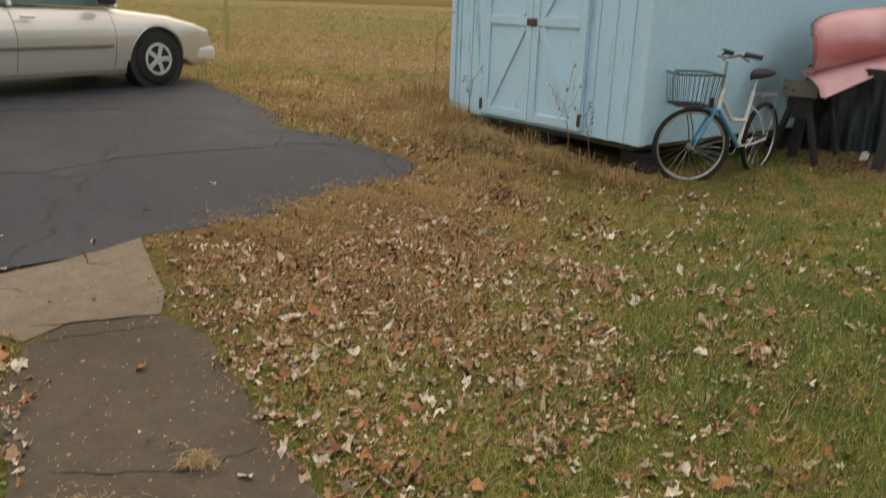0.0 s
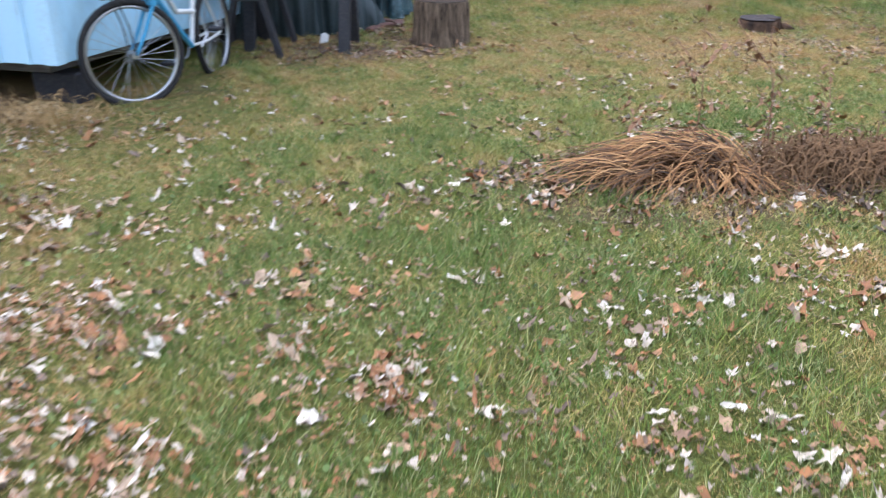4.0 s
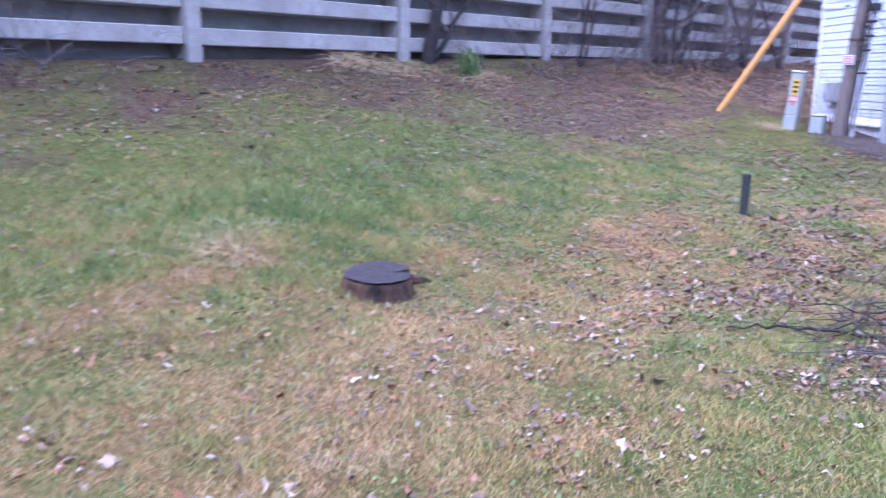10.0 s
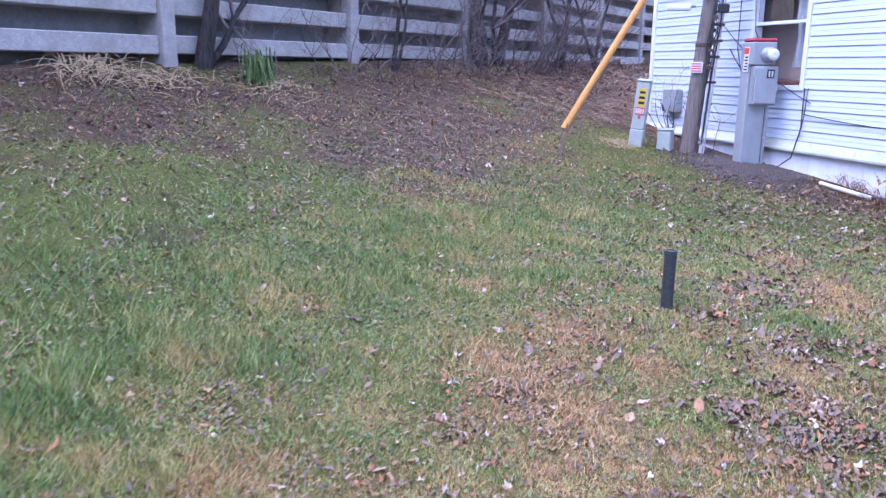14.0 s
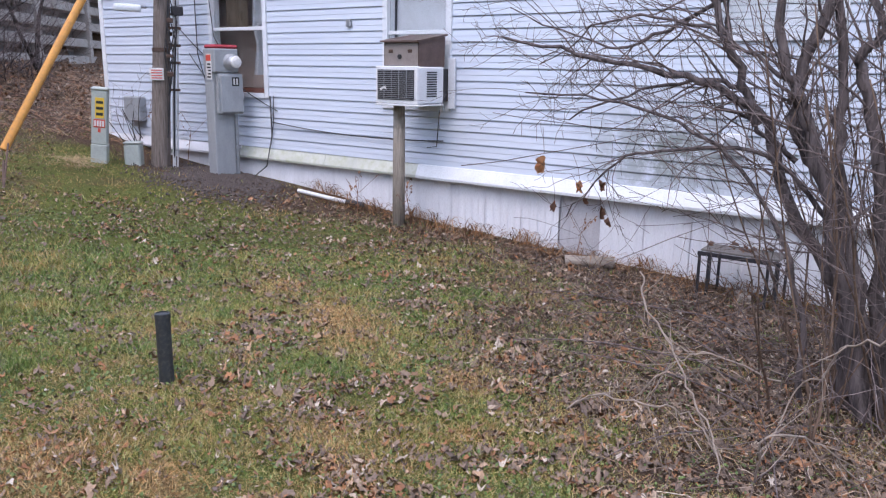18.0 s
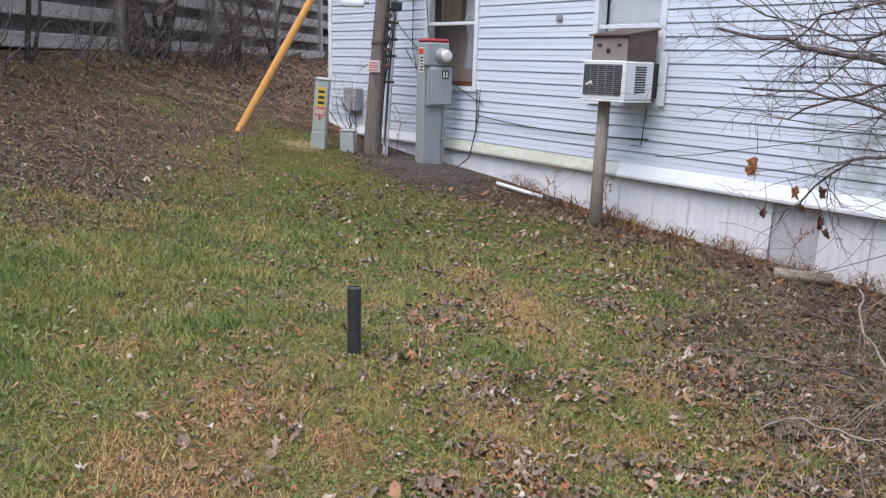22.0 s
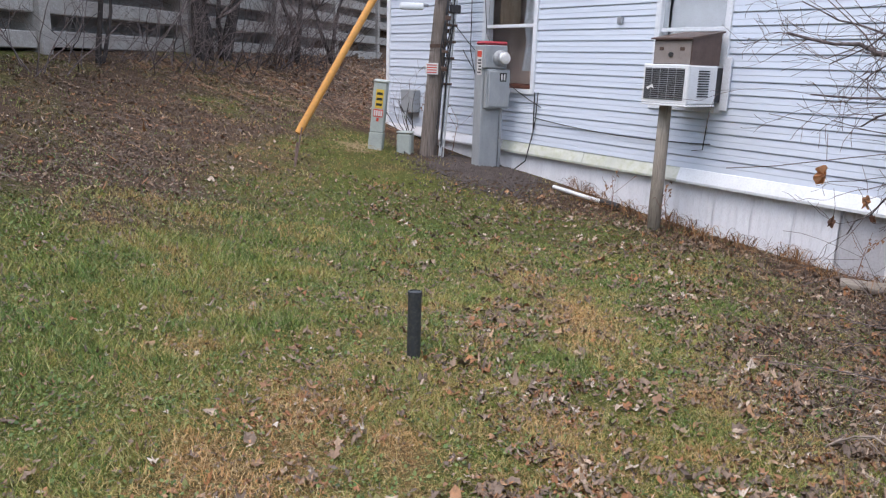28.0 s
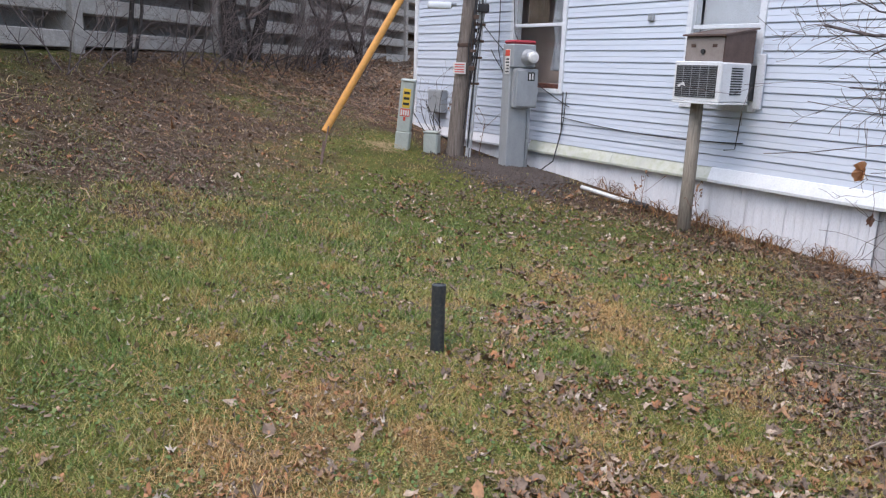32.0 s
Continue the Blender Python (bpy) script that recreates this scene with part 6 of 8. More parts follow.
BENCH_Z = gz(*house_pt(8.86, -0.30, 0)[:2]) + 0.02
bench = thing("bench", HOUSE_M @ pose(-8.86, -0.30, BENCH_Z) @ Matrix.Scale(0.80, 4), "small dark metal bench with dead leaves on its slatted seat", "bench")
for i in range(5):
    part("slat", box(-0.36, 0.36, -0.16 + 0.066 * i, -0.10 + 0.066 * i, 0.44, 0.46, 0.004), M["board"], bench)
part("frame", box(-0.38, 0.38, -0.19, -0.165, 0.40, 0.44, 0.004), M["black"], bench)
part("frame", box(-0.38, 0.38, 0.17, 0.195, 0.40, 0.44, 0.004), M["black"], bench)
for x in (-0.36, -0.27, 0.27, 0.36):
    part("leg", box(x - 0.012, x + 0.012, -0.185, -0.16, -0.08, 0.40, 0.002), M["black"], bench)
    part("leg", box(x - 0.012, x + 0.012, 0.17, 0.195, -0.08, 0.40, 0.002), M["black"], bench)
log(9.62, 3.92, gz(9.6, 3.9) + 0.04, (-0.5, -0.86, 0.0), 0.42, 0.05, "short weathered log by the skirting", "post_wood")
solo("brick", box(-0.1, 0.1, -0.05, 0.05, -0.01, 0.06, 0.006), M["crib"], "pale concrete brick lying in dead leaves", "brick", basis(8.45, 3.05, gz(8.45, 3.05), (0.8, -0.5)))


# ---- bare trees, shrubs and tangles ----
def grow(rnd, start, direction, length, radius, depth, out, kids=(3, 5), droop=0.0, wiggle=0.25, shrink=0.62, sides=6, spread=0.75, lift=0.12, least=0.0018):
    """Adds one branch as (points, radii, level) to out, and its side branches."""
    n = 9 if depth > 1 else 5
    p, d = Vector(start), Vector(direction).normalized()
    pts, rad = [p.copy()], [radius]
    for i in range(n):
        d = (d + Vector((rnd.gauss(0, wiggle), rnd.gauss(0, wiggle), rnd.gauss(0, wiggle * 0.7) + lift - droop)) * 0.35).normalized()
        p = p + d * (length / n)
        pts.append(p.copy())
        rad.append(max(least, radius * (1 - 0.62 * (i + 1) / n)))
    out.append((pts, rad, depth))
    if depth <= 0:
        return
    for _ in range(rnd.randint(*kids)):
        k = rnd.randint(2 + n // 5, n)
        base = pts[k]
        axis = (pts[k] - pts[k - 1]).normalized()
        side = axis.orthogonal().normalized()
        side.rotate(Matrix.Rotation(rnd.uniform(0, 6.28), 3, axis))
        grow(rnd, base, axis * (1 - spread * rnd.uniform(0.4, 0.9)) + side * spread * rnd.uniform(0.6, 1.0), length * shrink * rnd.uniform(0.6, 1.15), rad[k] * 0.62, depth - 1, out, kids, droop, wiggle, shrink, max(3, sides - 1), spread, lift, least)


def tubes_mesh(name, branches, material, sides_of):
    verts, faces = [], []
    for pts, rad, level in branches:
        sides = sides_of(level)
        ref, first = None, len(verts)
        for i, p in enumerate(pts):
            d = (pts[min(i + 1, len(pts) - 1)] - pts[max(i - 1, 0)]).normalized()
            ref = d.orthogonal().normalized() if ref is None else (ref - d * ref.dot(d)).normalized()
            q = d.cross(ref)
            for k in range(sides):
                a = 2 * math.pi * k / sides
                verts.append(tuple(p + rad[i] * (math.cos(a) * ref + math.sin(a) * q)))
        for i in range(len(pts) - 1):
            for k in range(sides):
                a, b = first + i * sides + k, first + i * sides + (k + 1) % sides
                faces.append((a, b, b + sides, a + sides))
        faces.append(tuple(range(len(verts) - sides, len(verts))))
    return mesh_from(name, verts, faces, material, True)


def bare_tree(name, x, y, stems, label, category, seed, depth=3, kids=(3, 5), bark="bark", **kw):
    """stems: rows of (dx, dy, lean x, lean y, length, radius). Every stem is a part with its twigs."""
    rnd = random.Random(seed)
    t = thing(name, pose(x, y, 0), label, category)
    for dx, dy, lx, ly, length, radius, *up in stems:
        out = []
        z = gz(x + dx, y + dy) + (up[0] if up else -0.05)
        grow(rnd, (dx, dy, z), (lx, ly, up[1] if up else 1.0), length, radius, depth, out, kids, **kw)
        big = [b for b in out if b[2] == depth]
        rest = [b for b in out if b[2] < depth]
        st = new("trunk" if radius > 0.06 else "stem", tubes_mesh("stem", big, M[bark], lambda v: 10))
        st.parent = t
        if rest:
            tw = tagged(new("twig_spray", tubes_mesh("twig_spray", rest, M["twig"] if radius < 0.06 else M[bark], lambda v: 6 if v >= 2 else (4 if v == 1 else 3))), kind="stuff")
            tw.parent = st
    return t


def u_pt(u, d):
    return fence_at(u, d)


# the leaning tree and its neighbours against the crib wall
x, y = 11.80, 12.55
bare_tree("tree", x, y, [(0, 0, 0.35, -0.10, 2.6, 0.11), (0.08, 0.0, 0.9, -0.3, 1.9, 0.05)], "leafless dark-barked leaning tree against the concrete wall", "tree", 11, 3, (3, 5), "dark_bark")
for u, d, seed, stems in ((13.35, 0.35, 21, [(0, 0, 0.15, -0.05, 3.2, 0.13), (0.15, -0.1, 0.35, -0.15, 2.6, 0.08)]), (14.1, 0.35, 22, [(0, 0, 0.45, -0.2, 3.0, 0.12), (-0.1, 0, -0.25, 0.1, 2.2, 0.05)]), (10.6, 0.45, 23, [(0, 0, -0.15, 0.05, 2.2, 0.04), (0.15, 0, 0.4, -0.1, 1.8, 0.03)]), (16.6, 0.6, 24, [(0, 0, 0.2, 0, 2.6, 0.06), (0.3, 0, -0.4, 0.1, 2.4, 0.05), (-0.2, 0.1, -0.1, -0.2, 2.2, 0.04)]), (18.4, 0.7, 25, [(0, 0, -0.25, 0.1, 2.6, 0.05), (0.2, 0, 0.1, 0.1, 2.6, 0.05)])):
    x, y = u_pt(u, d)
    bare_tree("tree", x, y, stems, "leafless dark tree trunk against the concrete wall", "tree", seed, 3, (3, 5), "dark_bark")
for u, d, seed, n, h in ((1.3, 0.35, 31, 6, 1.3), (-2.0, 0.5, 32, 9, 1.9), (9.3, 0.6, 34, 7, 1.2), (11.6, 0.5, 35, 9, 1.5), (12.4, 0.9, 36, 8, 1.3), (15.3, 0.8, 37, 11, 1.7), (17.3, 1.1, 38, 10, 1.6), (-0.9, 0.4, 39, 5, 1.6), (8.0, 0.4, 40, 5, 1.0), (13.0, 0.7, 51, 6, 1.5), (14.6, 0.8, 52, 7, 1.6), (15.9, 0.9, 53, 7, 1.6), (17.9, 0.8, 54, 7, 1.6)):
    rnd = random.Random(seed)
    x, y = u_pt(u, d)
    bare_tree("shrub", x, y, [(rnd.gauss(0, 0.2), rnd.gauss(0, 0.15), rnd.gauss(0, 0.7), rnd.gauss(-0.2, 0.5), h * rnd.uniform(0.6, 1.1), 0.009) for _ in range(n)], "tangled leafless brushwood in front of the concrete wall", "shrub", seed, 2, (3, 5), "twig", droop=0.12, wiggle=0.4)

for u, d, seed, n, h in ((12.0, 0.5, 151, 9, 1.7), (12.9, 0.7, 152, 10, 1.9), (13.8, 0.9, 153, 10, 1.9), (14.5, 0.6, 154, 10, 2.0), (15.4, 0.7, 155, 11, 2.0), (16.3, 0.9, 156, 11, 2.0), (17.2, 0.7, 157, 11, 2.0), (1.6, 0.35, 160, 7, 1.5), (-2.6, 0.5, 161, 10, 2.3), (-1.8, 0.6, 162, 8, 2.1), (10.2, 0.5, 163, 6, 1.4)):
    rnd = random.Random(seed)
    x, y = u_pt(u, d)
    bare_tree("shrub", x, y, [(rnd.gauss(0, 0.25), rnd.gauss(0, 0.15), rnd.gauss(0, 0.9), rnd.gauss(-0.25, 0.5), h * rnd.uniform(0.6, 1.1), rnd.uniform(0.005, 0.012)) for _ in range(n * 2 // 3)], "arching leafless brush in front of the concrete wall", "shrub", seed, 2, (3, 4), "bark" if seed % 3 else "dark_bark", droop=0.16, wiggle=0.45)

# the tall many-stemmed shrub by the house
rnd = random.Random(77)
BOUGHS = [
    ([(-0.25, 0.0, -0.1), (-0.1, 0.0, 0.5), (0.24, 0.16, 1.1), (0.42, 0.26, 1.55), (0.76, 0.47, 1.73), (1.15, 0.69, 1.81), (1.86, 1.1, 1.97)], 0.034, 0.006),
    ([(0.45, 0.24, 1.6), (0.62, 0.32, 1.71), (0.95, 0.52, 1.68), (1.45, 0.80, 1.45)], 0.018, 0.005),
    ([(0.02, 0.1, 1.0), (0.28, 0.30, 1.33), (0.73, 0.56, 1.32), (1.05, 0.75, 1.2), (1.30, 0.88, 0.85)], 0.014, 0.004),
    ([(0.40, 0.25, 1.48), (0.54, 0.33, 1.84), (0.68, 0.42, 2.2), (0.8, 0.5, 2.9)], 0.028, 0.012),
    ([(-0.25, 0.1, -0.1), (-0.17, 0.16, 0.9), (0.03, 0.27, 1.35), (0.11, 0.32, 1.65), (0.0, 0.27, 2.2), (0.0, 0.2, 3.0)], 0.042, 0.015),
    ([(-0.40, 0.15, -0.1), (-0.17, 0.27, 1.0), (0.0, 0.37, 1.56), (0.1, 0.43, 1.84), (0.3, 0.5, 2.9)], 0.036, 0.012),
    ([(-0.36, 0.03, -0.1), (-0.24, 0.11, 0.6), (-0.1, 0.19, 1.23), (-0.06, 0.22, 1.75), (0.1, 0.32, 2.9)], 0.038, 0.012),
    ([(0.25, 0.12, 1.3), (0.53, 0.21, 1.51), (0.70, 0.30, 1.56)], 0.016, 0.008),
    ([(0.6, 0.3, 2.2), (1.02, 0.5, 1.98), (1.29, 0.66, 1.91), (1.9, 1.01, 2.16)], 0.014, 0.004),
    ([(-0.42, 0.05, -0.1), (-0.30, 0.06, 0.7), (-0.23, 0.12, 1.39), (-0.12, 0.18, 1.84), (-0.17, 0.16, 2.0), (0.05, 0.25, 2.9)], 0.034, 0.012),
    ([(-0.5, -0.1, -0.1), (-0.55, 0.0, 0.9), (-0.45, 0.1, 1.8), (-0.6, 0.1, 2.9)], 0.030, 0.012),
    ([(-0.15, 0.3, -0.1), (-0.05, 0.35, 0.7), (0.3, 0.45, 1.25), (0.8, 0.75, 1.55), (1.5, 1.1, 1.62)], 0.014, 0.004),
    ([(0.1, 0.35, 1.7), (0.5, 0.5, 1.95), (0.95, 0.8, 2.05), (1.5, 1.0, 1.8)], 0.012, 0.004),
    ([(-0.5, -0.35, -0.1), (-0.42, -0.38, 0.8), (-0.5, -0.3, 1.7), (-0.35, -0.3, 2.9)], 0.032, 0.012),
    ([(-0.65, -0.5, -0.1), (-0.6, -0.6, 0.9), (-0.75, -0.55, 1.8), (-0.7, -0.6, 2.9)], 0.036, 0.012),
    ([(-0.38, -0.2, -0.1), (-0.30, -0.25, 0.7), (-0.25, -0.15, 1.5), (-0.05, -0.1, 2.9)], 0.024, 0.010),
    ([(-0.75, -0.25, -0.1), (-0.7, -0.2, 0.8), (-0.55, -0.15, 1.6), (-0.6, 0.0, 2.9)], 0.022, 0.010),
    ([(-0.7, 0.2, -0.1), (-0.75, 0.15, 0.9), (-0.6, 0.2, 1.9), (-0.7, 0.2, 2.9)], 0.026, 0.012)]
hedge = thing("shrub", pose(6.98, 3.92, 0), "tall leafless shrub with branches arching along the house", "shrub")
for pts, r0, r1 in BOUGHS:
    out, line = [], []
    ctrl = [Vector(p) for p in pts]
    ext = [2 * ctrl[0] - ctrl[1]] + ctrl + [2 * ctrl[-1] - ctrl[-2]]
    for i in range(len(ctrl) - 1):
        for k in range(6):
            t = k / 6
            p0, p1, p2, p3 = ext[i:i + 4]
            q = 0.5 * (2 * p1 + (p2 - p0) * t + (2 * p0 - 5 * p1 + 4 * p2 - p3) * t * t + (3 * p1 - p0 - 3 * p2 + p3) * t ** 3)
            line.append(q + Vector([rnd.gauss(0, 0.011) for _ in range(3)]))
    line.append(ctrl[-1])
    rad = [(r0 + (r1 - r0) * i / (len(line) - 1)) * rnd.uniform(0.9, 1.12) for i in range(len(line))]
    for i in range(3, len(line)):
        if line[i].z > 0.75 and rnd.random() < 0.72:
            d = (line[i] - line[i - 1]).normalized()
            side = d.orthogonal().normalized()
            side.rotate(Matrix.Rotation(rnd.uniform(0, 6.28), 3, d))
            toward = d * rnd.uniform(0.3, 1.0) + side * rnd.uniform(0.4, 0.9) + Vector((0.25, 0.18, 0.0))
            grow(rnd, line[i], toward, rnd.uniform(0.25, 0.75), min(0.0075, rad[i] * 0.5), 2 if rnd.random() < 0.6 else 1, out, (2, 4), wiggle=0.5, shrink=0.5, spread=0.6, lift=0.02, least=0.0016)
    if pts[0][2] < 0:
        rad = [r * 1.25 for r in rad]
    st = new("stem", tubes_mesh("stem", [(line, rad, 3)], M["bark"], lambda v: 9))
    st.parent = hedge
    tw = tagged(new("twig_spray", tubes_mesh("twig_spray", out, M["twig"], lambda v: 5 if v >= 2 else (4 if v == 1 else 3))), kind="stuff")
    tw.parent = st
thin = [(rnd.gauss(0, 0.24), rnd.gauss(0, 0.30), rnd.gauss(0, 0.22), rnd.gauss(0, 0.22), rnd.uniform(0.9, 2.4), rnd.uniform(0.004, 0.009)) for _ in range(60)]
bare_tree("shrub", 6.50, 3.98, thin, "thicket of thin grey-brown canes under the shrub", "shrub", 79, 2, (2, 4), "cane_bark", wiggle=0.18)
runners = [(0, 0, 1.2, 1.4, 1.7, 0.006), (-0.2, 0.2, 0.5, 2.0, 1.3, 0.005), (0.3, -0.1, 1.8, 0.9, 1.5, 0.006), (-0.3, 0.4, 0.4, 1.6, 1.2, 0.005), (0.6, -0.6, 1.5, 1.2, 1.6, 0.006), (-0.5, 0.5, -0.6, 1.5, 1.0, 0.005)]
tangle = [(rnd.gauss(0, 0.35), rnd.gauss(0, 0.25), rnd.gauss(0.3, 0.8), rnd.gauss(0.4, 0.8), rnd.uniform(0.5, 1.1), 0.004) for _ in range(22)]
bare_tree("bramble", 6.40, 4.10, tangle, "low tangle of thin pale bramble canes", "bramble", 81, 2, (2, 4), "twig", droop=0.22, wiggle=0.35)
bare_tree("bramble", 6.95, 4.2, runners, "pale thin bramble runners trailing over dead leaves", "bramble", 80, 2, (2, 3), "twig", droop=0.30, wiggle=0.3)


# ---- grass blades and fallen leaves ----
LINE = [(-0.6, 1.5), (-0.2, 4.5), (1.2, 7.0), (4.5, 8.0), (6.5, 7.3)]       # the open middle of the yard


def line_dist(px, py):
    best = np.full(px.shape, 1e9)
    for (x0, y0), (x1, y1) in zip(LINE, LINE[1:]):
        t = np.clip(((px - x0) * (x1 - x0) + (py - y0) * (y1 - y0)) / ((x1 - x0) ** 2 + (y1 - y0) ** 2), 0, 1)
        best = np.minimum(best, np.hypot(px - x0 - t * (x1 - x0), py - y0 - t * (y1 - y0)))
    return best


def free(px, py):
    ok = ~inside(px, py, DRIVE) & ~inside(px, py, PAVED)
    ok &= (wall_y(px, py) > 0.02) | (px * HOUSE_W[0] + py * HOUSE_W[1] > 18.1)
    ok &= (bank_d(px, py) > 0.15) | (px < -6)
    lx, ly = (px + 1.64) * 0.886 + (py - 7.11) * -0.463, (px + 1.64) * 0.463 + (py - 7.11) * 0.886
    ok &= ~((lx > -2.75) & (lx < 0.02) & (ly > -0.02) & (ly < 4.95))
    ok &= np.hypot(px - 1.32, py - 8.97) > 0.26
    ok &= np.hypot(px - 4.83, py - 8.88) > 0.21
    return ok


gen = np.random.default_rng(4)


def patchy(px, py, scale, seed):
    """Smooth noise, about -1 to 1."""
    out = np.zeros(px.shape)
    r = np.random.default_rng(seed)
    for _ in range(7):
        a, f, ph = r.uniform(0, 6.28), scale * r.uniform(0.5, 2.0), r.uniform(0, 6.28)
        out += np.sin(f * (px * math.cos(a) + py * math.sin(a)) + ph)
    return out / 3.0


def turf(px, py):
    """Where turf has kept green between drifts of leaves, about -1 to 1."""
    return np.clip(patchy(px, py, 5.0, 36), -1, 1)


def build_grass(count, x0, x1, y0, y1, keep, wide, name, tall=1.0):
    px, py = gen.uniform(x0, x1, count), gen.uniform(y0, y1, count)
    d = line_dist(px, py)
    dirt, dry = dirt_at(px, py), dry_at(px, py)
    clump = patchy(px, py, 9.0, 3)
    p = keep(d) * np.clip(1.25 - 1.0 * dirt + 0.25 * clump + 0.3 * turf(px, py), 0.08, 1)
    ok = free(px + gen.normal(0, 0.03, count), py + gen.normal(0, 0.03, count)) & (gen.uniform(0, 1, count) < p)
    px, py, d, dirt, dry, clump = (a[ok] for a in (px, py, d, dirt, dry, clump))
    n = len(px)
    tuft = np.clip(patchy(px, py, 13.0, 33) - 0.55, 0, 1)
    tone = np.clip(dry + 0.12 * patchy(px, py, 3.0, 5) + 0.15 * patchy(px, py, 9.0, 15) + 0.12 * patchy(px, py, 26.0, 16) + gen.normal(0, 0.12, n) + 0.22 * (dirt - 0.3) - 0.3 * tuft - 0.09 * turf(px, py), 0, 1)
    lush = np.clip(1.15 - 0.6 * dry + 0.35 * clump, 0.45, 1.6) * (1 + 0.7 * tuft) * (1 + blob(px, py, 5.8, 10.2, 1.9, 1.0, 1.6) + blob(px, py, 0.3, 3.2, 1.5, 2.0, 0.6) + blob(px, py, 8.7, 8.6, 1.2, 0.6, 0.6) + blob(px, py, 10.3, 7.6, 1.2, 0.7, 0.5))
    flat = gen.uniform(0, 1, n) < 0.5
    h = np.where(flat, gen.uniform(0.006, 0.020, n), gen.uniform(0.014, 0.036, n) * lush * np.where(gen.uniform(0, 1, n) < 0.06, 1.7, 1.0)) * tall
    w = np.where(flat, gen.uniform(0.0008, 0.0016, n), gen.uniform(0.0011, 0.0024, n)) * (1 + wide * np.clip(d - 1.0, 0, 5))
    tone = np.clip(np.where(flat & (gen.uniform(0, 1, n) < 0.22 + 0.6 * dry), gen.uniform(0.45, 0.95, n), tone + np.where(flat, gen.normal(0.08, 0.14, n), -0.02)), 0, 1)
    a, b = gen.uniform(0, 2 * np.pi, n), gen.uniform(0, 2 * np.pi, n)
    a = np.where(flat, b + np.pi / 2, a)
    lean = np.where(flat, gen.uniform(0.025, 0.070, n), h * gen.uniform(0.2, 1.3, n))
    z = ground_z(px, py) - 0.003
    lx, ly, wx, wy = lean * np.cos(b), lean * np.sin(b), w * np.cos(a), w * np.sin(a)
    v = np.empty((n, 3, 3), np.float32)
    v[:, 0] = np.stack([px - wx, py - wy, z], 1)
    v[:, 1] = np.stack([px + wx, py + wy, z], 1)
    v[:, 2] = np.stack([px + lx, py + ly, z + h], 1)
    me = bpy.data.meshes.new(name)
    me.vertices.add(n * 3)
    me.vertices.foreach_set("co", v.ravel())
    me.loops.add(n * 3)
    me.loops.foreach_set("vertex_index", np.arange(n * 3, dtype=np.int32))
    me.polygons.add(n)
    me.polygons.foreach_set("loop_start", (np.arange(n) * 3).astype(np.int32))
    me.update(calc_edges=True)
    me.materials.append(M["blade"])
    me.attributes.new("tone", "FLOAT", "POINT").data.foreach_set("value", np.repeat(tone, 3).astype(np.float32))
    return tagged(new(name, me), "short patchy lawn of green, yellow and tan grass", "grass", kind="stuff")


build_grass(160000, -5.0, 9.5, -4.5, 1.3, lambda d: 0.8 + 0 * d, 0.25, "grass")
build_grass(1000000, -3.5, 9.5, 1.0, 12.0, lambda d: np.clip(1.05 - 0.2 * d, 0.15, 1.0), 0.25, "grass")
build_grass(300000, -3.4, 2.8, 1.0, 6.6, lambda d: np.clip(1.0 - 0.2 * d, 0.2, 1.0), 0.2, "grass", 1.15)
build_grass(300000, -0.6, 5.6, 5.6, 10.8, lambda d: 0.85 + 0 * d, 0.2, "grass", 1.3)
build_grass(640000, 4.8, 10.5, 4.2, 9.8, lambda d: np.clip(1.0 - 0.15 * d, 0.2, 1.0), 0.2, "grass")
build_grass(110000, -9.5, -2.6, 5.4, 10.0, lambda d: 0.9 + 0 * d, 0.35, "grass", 1.5)
build_grass(220000, -16, -0.5, 7.5, 22, lambda d: 0.8 + 0 * d, 0.5, "grass", 1.2)
build_grass(120000, -34, -0.5, 14, 50, lambda d: 0.8 + 0 * d, 1.6, "grass", 1.4)
build_grass(60000, -75, 0.0, 45, 130, lambda d: 0.8 + 0 * d, 5.0, "grass", 2.5)
build_grass(660000, -11, 20.5, 1.5, 15.9, lambda d: np.clip(0.2 * d - 0.2, 0.0, 0.8), 0.26, "grass")



